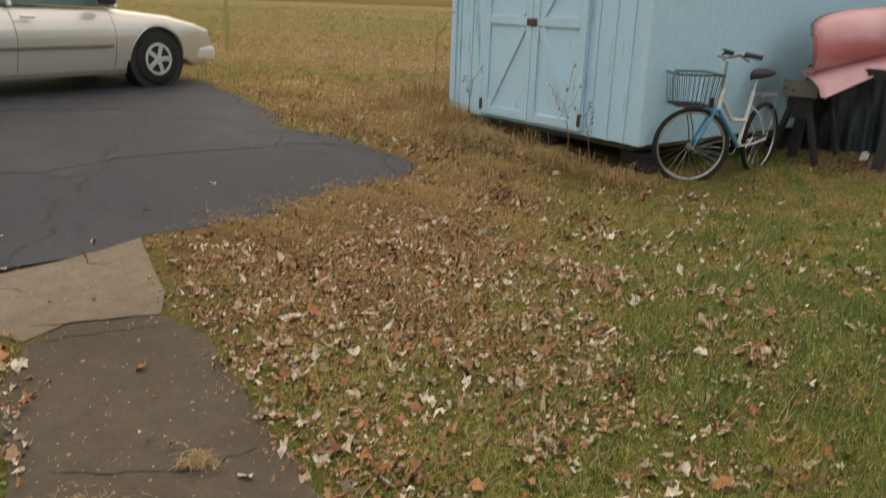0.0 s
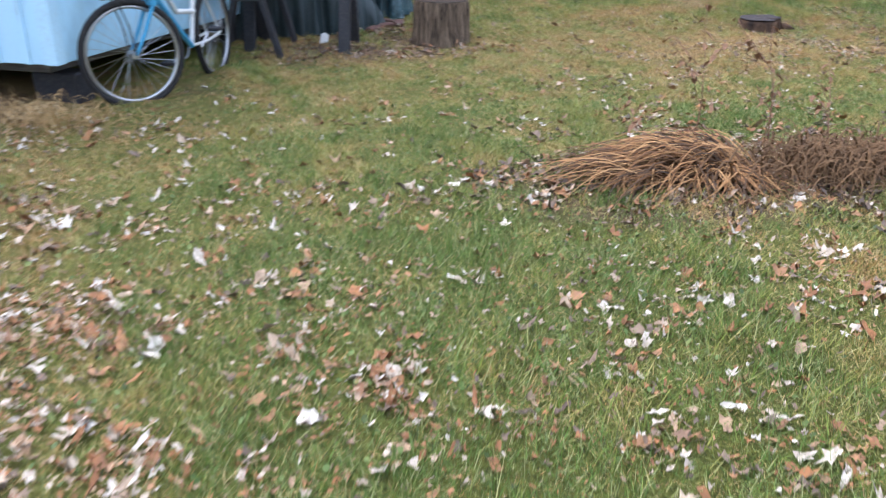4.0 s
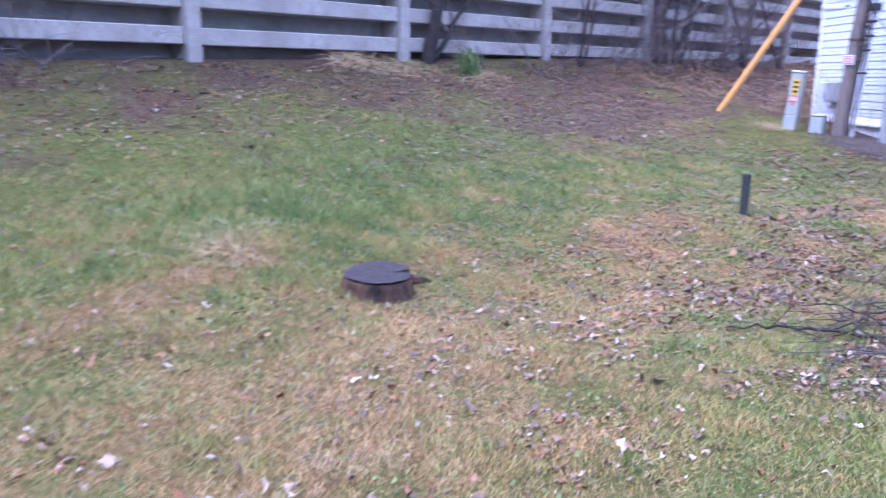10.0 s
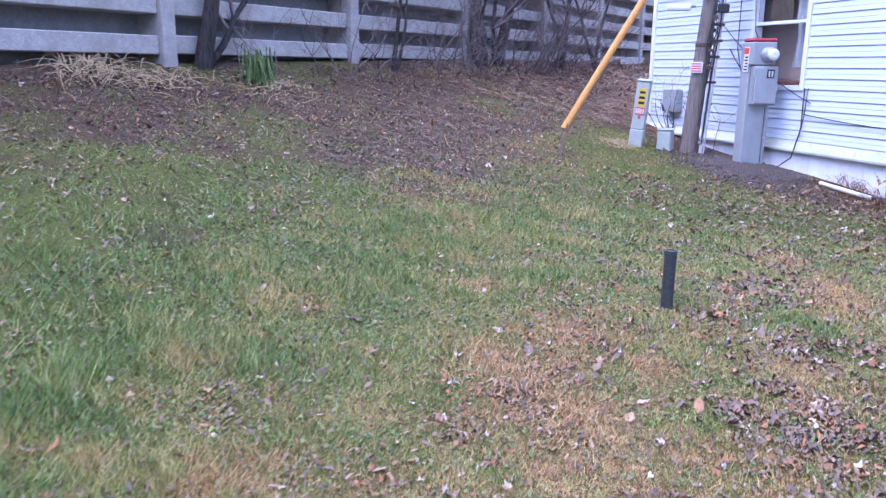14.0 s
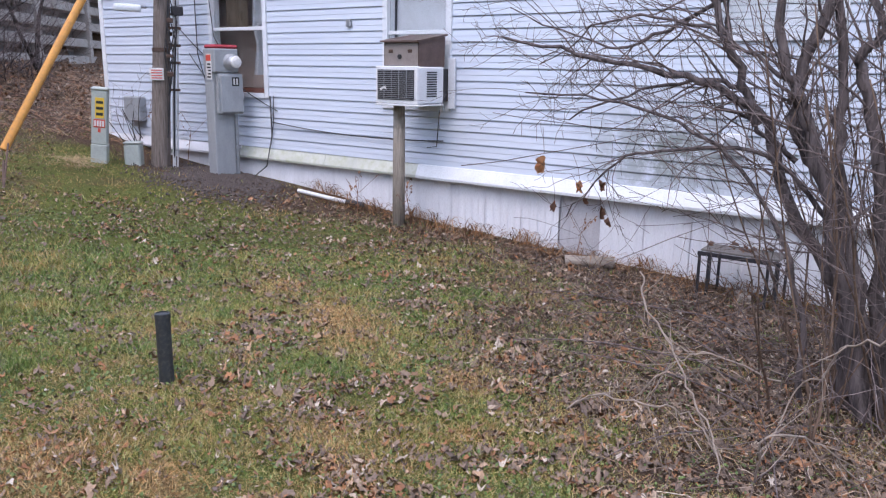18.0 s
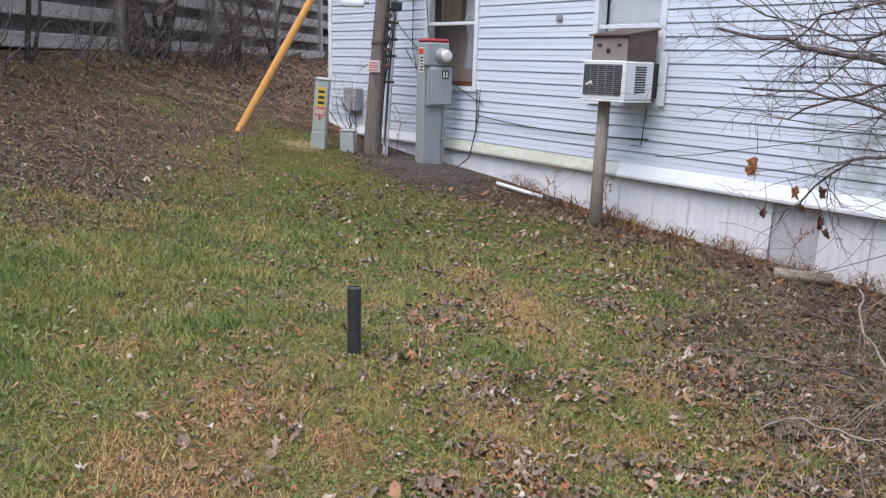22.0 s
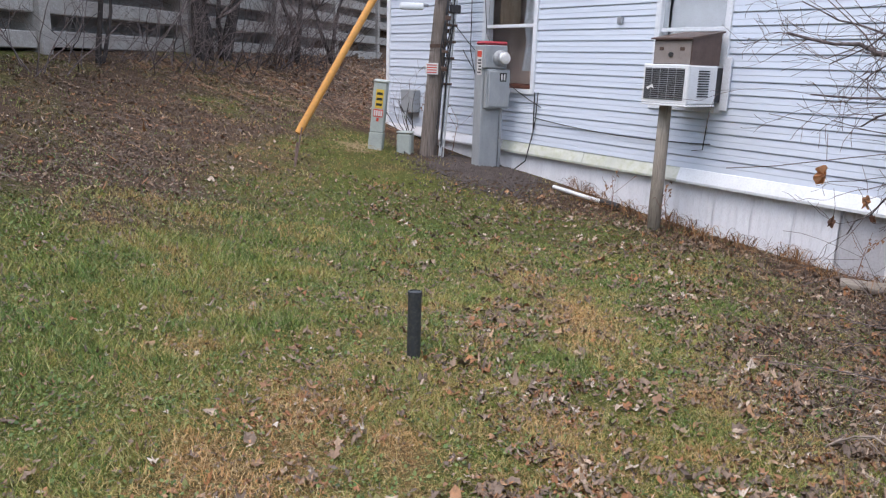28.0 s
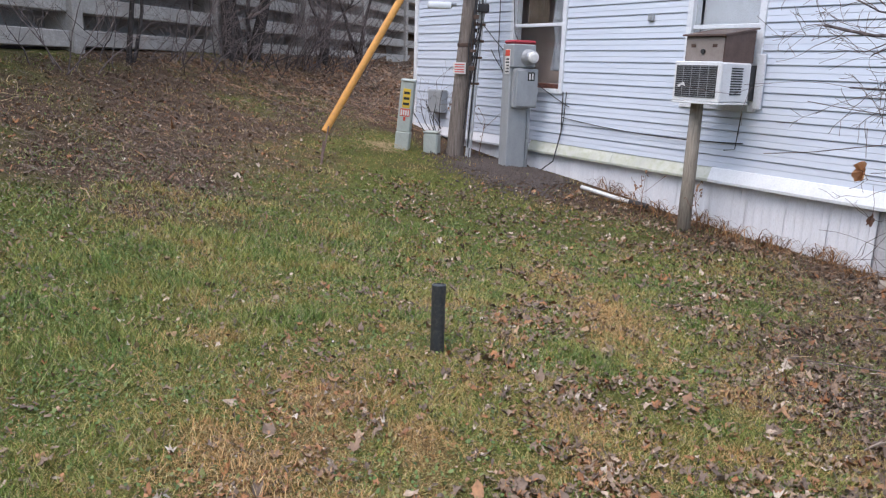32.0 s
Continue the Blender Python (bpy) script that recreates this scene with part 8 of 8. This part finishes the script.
for i, s in enumerate(np.arange(8.0, 13.6, 0.42)):
    g = house_pt(s, -0.22 - 0.1 * math.sin(5 * s), 0)
    stalks("dead_weeds", g.x, g.y, 60, 0.30, 0.16, 40 + i, "dry brown weeds along the house skirting", (0.002, 0.005), 0.12, "weeds", 0.9, 2.0)


def weed(x, y, h, seed, label="dead brown weed stalk with withered leaves", leaf=(0.018, 0.045)):
    rnd = random.Random(seed)
    t = thing("dead_weed", pose(x, y, gz(x, y) - 0.02), label, "weed")
    out = []
    grow(rnd, (0, 0, 0), (rnd.gauss(0, 0.15), rnd.gauss(0, 0.15), 1), h, 0.006, 1, out, (3, 5), spread=0.6)
    ob = new("stalk", tubes_mesh("stalk", out, M["withered"], lambda v: 5))
    ob.parent = t
    verts, faces = [], []
    for pts, rad, _ in out:
        for p in pts[2:]:
            if rnd.random() < 0.75:
                a, s = rnd.uniform(0, 6.28), rnd.uniform(*leaf)
                f = len(verts)
                c, q = math.cos(a), math.sin(a)
                for u, v, w in ((0, 0, 0), (0.5, 0.35, -0.3), (1, 0, -0.9), (0.5, -0.35, -0.2)):
                    verts.append((p.x + s * (c * u - q * v), p.y + s * (q * u + c * v), p.z + s * w))
                faces += [(f, f + 1, f + 2), (f, f + 2, f + 3)]
    if faces:
        lf = mesh_from("withered_leaves", verts, faces, M["leaf"])
        lf.attributes.new("tone", "FLOAT", "POINT").data.foreach_set("value", np.full(len(verts), 0.40, np.float32))
        ob = new("withered_leaves", lf)
        ob.parent = t
    return t


for i, (x, y, h) in enumerate(((-3.62, 7.85, 0.55), (-2.33, 7.2, 0.6), (-2.02, 7.05, 0.55), (-4.3, 8.3, 0.8), (11.6, 5.15, 0.45), (11.15, 4.75, 0.4), (9.7, 3.75, 0.35), (14.45, 6.5, 0.5), (14.9, 6.75, 0.6))):
    weed(x, y, h, 200 + i)
for i, (x, y, h) in enumerate(((1.78, 5.50, 0.50), (2.12, 5.28, 0.52), (2.45, 5.20, 0.42), (1.45, 5.62, 0.22), (2.7, 5.05, 0.35))):
    weed(x, y, h, 240 + i, "dead brown stalk with drooping withered leaves", (0.03, 0.06))
stalks("green_clump", *fence_at(7.5, 0.7), 90, 0.30, 0.45, 60, "dark green strap-leaved clump on the bank", (0.006, 0.012), 0.10, "plant", 0.8)
bpy.data.objects["green_clump"].data.materials[0] = M["clover"]
bpy.data.objects["green_clump"].data.attributes.new("tone", "FLOAT", "POINT")
# dry leaves caught on the twigs or lying on the bench
def curled_leaf(rnd, size):
    """One crumpled, lobed leaf hanging from its stalk at the origin."""
    bm = bmesh.new()
    mid = bm.verts.new((rnd.gauss(0, 0.1) * size, rnd.gauss(0, 0.15) * size, -0.8 * size))
    ring = []
    for i in range(18):
        a = 2 * math.pi * i / 18
        r = size * (1 - 0.26 * (0.5 - 0.5 * math.cos(5 * a))) * rnd.uniform(0.7, 1.15)
        ring.append(bm.verts.new((0.46 * r * math.sin(a), 0.55 * r * abs(math.sin(a)) + rnd.gauss(0, 0.18) * size, -0.8 * size + 0.8 * r * math.cos(a))))
    for i in range(18):
        bm.faces.new((mid, ring[i], ring[(i + 1) % 18]))
    bmesh.ops.solidify(bm, geom=bm.faces[:], thickness=0.0015)
    return bm


rnd = random.Random(9)
for i, (x, y, z, size) in enumerate(((8.62, 4.78, 1.22, 0.10), (8.53, 4.55, 1.05, 0.065), (8.40, 4.48, 1.06, 0.06), (8.49, 4.53, 0.94, 0.045), (8.69, 4.64, 0.88, 0.055), (8.38, 4.47, 0.88, 0.06), (8.34, 4.44, 0.82, 0.05))):
    lf = thing("hanging_leaf", pose(x, y, z, 8 * (i % 3) - 8, 10 * (i % 4) - 10, 59 + 22 * (i % 3 - 1)), "single curled russet leaf hanging on a twig" if i == 0 else "withered brown leaf hanging on a thin twig", "leaf")
    part("blade", curled_leaf(rnd, size), M["russet"] if i < 2 else M["withered"], lf)
    part("stalk", tube([(0, 0, 0), (0.01, 0.01, 0.06), (0.05, -0.03, 0.16)], 0.002, 4), M["twig"], lf)
for i in range(22):
    p = HOUSE_M @ Vector((-8.86 + rnd.uniform(-0.26, 0.26), -0.30 + rnd.uniform(-0.11, 0.12), 0))
    lf = thing("dead_leaf", pose(p.x, p.y, BENCH_Z + 0.46 * 0.80 + 0.018, 90 + rnd.gauss(0, 12), rnd.gauss(0, 12), rnd.uniform(0, 360)), "dry brown leaf lying on the bench", "leaf", "leaves on the bench")
    part("blade", curled_leaf(rnd, rnd.uniform(0.025, 0.04)), M["withered"], lf)


# bare undergrowth round the foot of the pole and the meter
for x, y, n, h, seed in ((15.64, 6.99, 9, 0.85, 301), (15.24, 6.45, 7, 0.70, 302), (14.99, 5.83, 5, 0.40, 303)):
    r2 = random.Random(seed)
    bare_tree("shrub", x, y, [(r2.gauss(0, 0.06), r2.gauss(0, 0.06), r2.gauss(0, 0.35), r2.gauss(0, 0.35), h * r2.uniform(0.6, 1.1), 0.007) for _ in range(n)], "small leafless bush by the utility pole", "shrub", seed, 2, (2, 4), "dark_bark")


# pale canes arching over the litter, and a dark branch lying on the lawn
def cane(name, pts, r0, r1, material, label, category, seed, twigs=0.5):
    rnd = random.Random(seed)
    t = thing(name, pose(pts[0][0], pts[0][1], 0), label, category)
    ctrl = [Vector((p[0] - pts[0][0], p[1] - pts[0][1], p[2])) for p in pts]
    ext = [2 * ctrl[0] - ctrl[1]] + ctrl + [2 * ctrl[-1] - ctrl[-2]]
    line, out = [], []
    for i in range(len(ctrl) - 1):
        p0, p1, p2, p3 = ext[i:i + 4]
        for k in range(6):
            q = k / 6
            line.append(0.5 * (2 * p1 + (p2 - p0) * q + (2 * p0 - 5 * p1 + 4 * p2 - p3) * q * q + (3 * p1 - p0 - 3 * p2 + p3) * q ** 3) + Vector([rnd.gauss(0, 0.006) for _ in range(3)]))
    line.append(ctrl[-1])
    rad = [r0 + (r1 - r0) * i / (len(line) - 1) for i in range(len(line))]
    for i in range(3, len(line) - 1):
        if rnd.random() < twigs:
            d = (line[i + 1] - line[i]).normalized()
            grow(rnd, line[i], d + Vector([rnd.gauss(0, 0.6) for _ in range(3)]), rnd.uniform(0.1, 0.3), rad[i] * 0.6, 1, out, (1, 2), least=0.0012)
    st = new("cane", tubes_mesh("cane", [(line, rad, 3)], material, lambda v: 6))
    st.parent = t
    for b in out:
        tw = new("twig", tubes_mesh("twig", [b], material, lambda v: 4))
        tw.parent = st


cane("bramble_cane", [(7.36, 4.91, 0.72), (7.15, 5.05, 0.62), (6.89, 5.09, 0.5), (6.66, 5.15, 0.35), (6.45, 5.19, 0.2), (6.26, 5.35, 0.06)], 0.005, 0.004, M["pale_cane"], "pale bramble cane arching over dead leaves", "bramble", 1)
cane("bramble_cane", [(6.69, 4.56, 0.3), (6.89, 4.84, 0.42), (6.97, 5.0, 0.36), (7.13, 5.15, 0.1)], 0.005, 0.003, M["pale_cane"], "pale bramble cane arching over dead leaves", "bramble", 2)
cane("bramble_cane", [(7.1, 5.58, 0.08), (7.02, 5.45, 0.25), (6.66, 5.43, 0.35), (6.59, 5.23, 0.3), (6.42, 5.12, 0.08)], 0.005, 0.003, M["pale_cane"], "pale bramble cane trailing across dead leaves", "bramble", 3)
cane("bramble_cane", [(6.3, 5.1, 0.05), (6.15, 5.23, 0.4), (6.14, 4.94, 0.3), (6.15, 4.67, 0.08)], 0.005, 0.003, M["pale_cane"], "pale hooked bramble cane above dead leaves", "bramble", 4)
cane("bramble_cane", [(5.98, 4.89, 0.8), (6.17, 4.86, 0.7), (6.25, 4.83, 0.55), (6.41, 4.81, 0.4), (6.35, 5.05, 0.06)], 0.005, 0.003, M["pale_cane"], "pale bramble cane leaning out of the shrub", "bramble", 5)
cane("fallen_branch", [(5.20, 7.02, 0.15), (5.28, 6.72, 0.17), (5.36, 6.44, 0.16), (5.40, 6.1, 0.16)], 0.005, 0.012, M["dark_bark"], "thin dark branch lying on the lawn", "branch", 6, 0.3)
for k, line in enumerate((
        [(5.02, 6.66), (5.45, 6.52), (5.75, 6.38), (6.1, 6.18)], [(5.35, 6.78), (5.38, 6.5), (5.3, 6.25), (5.1, 5.95)],
        [(4.85, 6.55), (5.15, 6.40), (5.5, 6.2), (5.8, 5.9)], [(5.6, 6.75), (5.62, 6.45), (5.8, 6.1), (5.75, 5.8)],
        [(4.6, 6.62), (4.95, 6.38), (5.2, 6.1), (5.5, 5.85)], [(5.1, 6.75), (5.25, 6.55), (5.5, 6.4), (5.9, 6.35)],
        [(4.9, 6.75), (5.05, 6.45), (5.0, 6.2), (5.15, 5.9)], [(5.75, 6.72), (5.6, 6.5), (5.5, 6.1), (5.3, 5.8)])):
    cane("fallen_branch", [(x, y, gz(x, y) + 0.02 + 0.035 * ((i + k) % 3) * (i > 0)) for i, (x, y) in enumerate(line)], 0.002, 0.0055, M["dark_bark"] if k % 2 else M["bark"], "thin dark twiggy branch tangled among leaves on the lawn", "branch", 60 + k, 0.8)
for k, (x, y) in enumerate(((4.69, 10.02), (4.62, 9.8), (4.9, 10.05))):
    stalks("grass_tuft", x, y, 70, 0.30, 0.05, 90 + k, "flattened pale dry grass on the lawn", (0.0015, 0.003), 0.14, "grass tuft", 0.9)
for ob in bpy.data.objects:
    if ob.name.startswith(("straw_heap", "grass_tuft")):
        ob.data.materials[0] = M["pale_straw"]


# ---- leaf crumbs along the path, orange grass patch, litter under the fallen branches ----
def crumb_density(px, py):
    return np.clip(blob(px, py, -0.9, 3.0, 1.1, 1.2, 0.35) + blob(px, py, -1.9, 3.6, 0.9, 1.0, 0.6) + blob(px, py, -2.9, 4.2, 0.75, 1.1, 1.0) + blob(px, py, -2.5, 3.1, 0.9, 0.55, 0.9) + blob(px, py, -3.4, 3.4, 0.35, 0.4, 1.0) + blob(px, py, -1.6, 2.4, 0.6, 0.5, 0.5) + blob(px, py, -3.3, 2.15, 0.35, 0.3, 0.9) + blob(px, py, -2.9, 5.9, 0.8, 0.6, 0.5), 0, 1)


build_leaves(120000, -5.2, 0.8, 0.4, 7.4, crumb_density, mix_tone(0.20, 0.58, 0.22, 0.80), (0.008, 0.034), "leaf_crumbs", "russet leaf crumbs strewn along the path edge", 0.2, 0.07, 0.045)
build_leaves(22000, 4.6, 8.6, 5.8, 9.2, lambda x, y: np.clip(blob(x, y, 6.7, 7.6, 0.9, 0.6, 0.8) + blob(x, y, 6.0, 7.9, 0.5, 0.4, 0.5), 0, 1), mix_tone(0.06, 0.70, 0.24, 0.72), (0.008, 0.034), "leaf_crumbs", "orange-brown leaf crumbs in worn grass", 0.2, 0.04, 0.045)
build_leaves(20000, 3.6, 7.4, 4.8, 7.9, lambda x, y: np.clip(blob(x, y, 5.15, 6.25, 0.95, 0.6, 0.6), 0, 1), mix_tone(0.22, 0.14, 0.64, 0.9, 0.12), (0.010, 0.050), "fallen_leaves", "dark wet leaves under fallen branches", 0.25, 0.04, 0.04)

build_leaves(26000, -9.0, -1.6, 5.2, 10.2, lambda x, y: np.clip(blob(x, y, -4.4, 6.95, 0.6, 0.32, 1.0) + blob(x, y, -6.2, 7.8, 0.8, 0.30, 0.7) + blob(x, y, -3.5, 6.75, 0.6, 0.4, 0.9) + blob(x, y, -5.1, 7.15, 0.5, 0.3, 0.9) + blob(x, y, -3.2, 7.2, 0.6, 0.4, 0.5), 0, 1), mix_tone(0.22, 0.45, 0.33, 0.85), (0.014, 0.06), "fallen_leaves", "brown leaves gathered along the far edge of the asphalt", 0.3, 0.08, 0.04)
build_leaves(30000, -5.2, -1.0, -0.9, 3.3, lambda x, y: np.clip(blob(x, y, -3.35, 1.75, 0.45, 0.35, 1.2) + blob(x, y, -2.55, 1.05, 0.45, 0.45, 1.2), 0, 1.09), mix_tone(0.55, 0.20, 0.25, 0.97), (0.016, 0.066), "fallen_leaves", "pale fallen leaves heaped beside the path", 0.35, 0.04, 0.05)
build_leaves(26000, -1.4, 2.9, 6.4, 11.0, lambda x, y: np.clip(blob(x, y, 0.5, 8.7, 0.7, 0.6, 0.5) + blob(x, y, 1.3, 8.6, 0.5, 0.3, 0.5) + blob(x, y, 1.0, 9.5, 0.5, 0.4, 0.7), 0, 1), mix_tone(0.10, 0.24, 0.66, 0.88), (0.014, 0.062), "fallen_leaves", "brown and pale leaves gathered round the stump and trestles", 0.3, 0.04, 0.035)
build_leaves(16000, 0.4, 4.3, 4.5, 8.0, lambda x, y: np.clip(blob(x, y, 1.84, 6.29, 0.45, 0.35, 0.16) + blob(x, y, 2.07, 5.83, 0.5, 0.4, 0.22) + blob(x, y, 2.63, 5.90, 0.6, 0.5, 0.2), 0, 1), mix_tone(0.15, 0.45, 0.40, 0.85), (0.016, 0.075), "fallen_leaves", "russet and brown leaves lying on green lawn", 0.35, 0.04, 0.035)

for k, (x, y, n, h) in enumerate(((-4.45, 8.55, 200, 0.34), (-4.15, 8.35, 160, 0.26), (-4.75, 8.2, 120, 0.18), (-3.75, 7.75, 150, 0.20), (-4.0, 7.35, 90, 0.12), (-5.2, 7.5, 90, 0.10))):
    stalks("dry_grass_tuft", x, y, n, 0.26, h, 130 + k, "tuft of long dry tan grass beyond the asphalt", (0.0018, 0.0045), 0.17, "grass tuft", 0.9).data.materials[0] = M["golden"]

# ---- cracks and dirt-filled joints in the paving ----
def crack(slab_name, top, line, width, seed):
    rnd = random.Random(seed)
    pts = []
    for (ax, ay), (bx, by) in zip(line, line[1:]):
        n = max(3, int(math.hypot(bx - ax, by - ay) / 0.05))
        for i in range(n):
            x, y = ax + (bx - ax) * i / n + rnd.gauss(0, 0.010), ay + (by - ay) * i / n + rnd.gauss(0, 0.010)
            pts.append((x, y, gz(x, y) + top))
    rad = [width * rnd.uniform(0.35, 1.2) for _ in pts]
    rad[0] = rad[-1] = 0.001
    bm = tube(pts, rad, 5)
    for v in bm.verts:
        v.co.z = gz(v.co.x, v.co.y) + top + 0.3 * (v.co.z - gz(v.co.x, v.co.y) - top) + 0.001
    part("crack", bm, M["dark_bark"], bpy.data.objects[slab_name], "dirt-filled crack")


for k, line in enumerate(([(-5.9, 3.3), (-5.29, 3.92), (-5.21, 4.59), (-4.98, 5.11), (-4.73, 5.54), (-4.6, 5.77), (-4.8, 6.21)], [(-4.6, 5.9), (-4.37, 6.14), (-4.05, 6.38)], [(-4.6, 5.85), (-4.37, 5.8), (-4.03, 6.0)], [(-7.6, 4.5), (-7.28, 5.21), (-6.6, 6.0), (-5.6, 6.2)], [(-7.07, 7.5), (-6.46, 7.49), (-6.06, 7.11)])):
    crack("driveway", 0.012, line, 0.011, 30 + k)
for k, line in enumerate(([(-3.96, 3.1), (-3.79, 2.99), (-3.63, 3.07)], [(-3.9, 2.45), (-3.79, 2.55), (-3.67, 2.58)], [(-3.4, 2.31), (-3.2, 2.53), (-3.05, 2.72)])):
    crack("apron", 0.016, line, 0.006, 40 + k)
for k, line in enumerate(([(-3.22, 2.25), (-3.07, 2.49), (-2.88, 2.68)], [(-2.4, 1.6), (-1.97, 1.87), (-1.95, 1.98), (-1.87, 2.08)])):
    crack("path", 0.012, line, 0.006, 50 + k)

for k, (x, y, count) in enumerate(((-3.26, 4.5, 700), (-3.2, 5.0, 800), (-2.98, 5.5, 800), (-2.92, 6.05, 700), (-3.4, 4.0, 500), (-2.7, 6.6, 500), (-4.2, 7.0, 600), (-5.2, 7.3, 600), (-6.2, 8.1, 600))):
    stalks("dry_grass_edge", x, y, count, 0.10, 0.035, 110 + k, "flattened golden dry grass along the asphalt edge", (0.0014, 0.003), 0.20, "dry grass", 0.9).data.materials[0] = M["golden"]
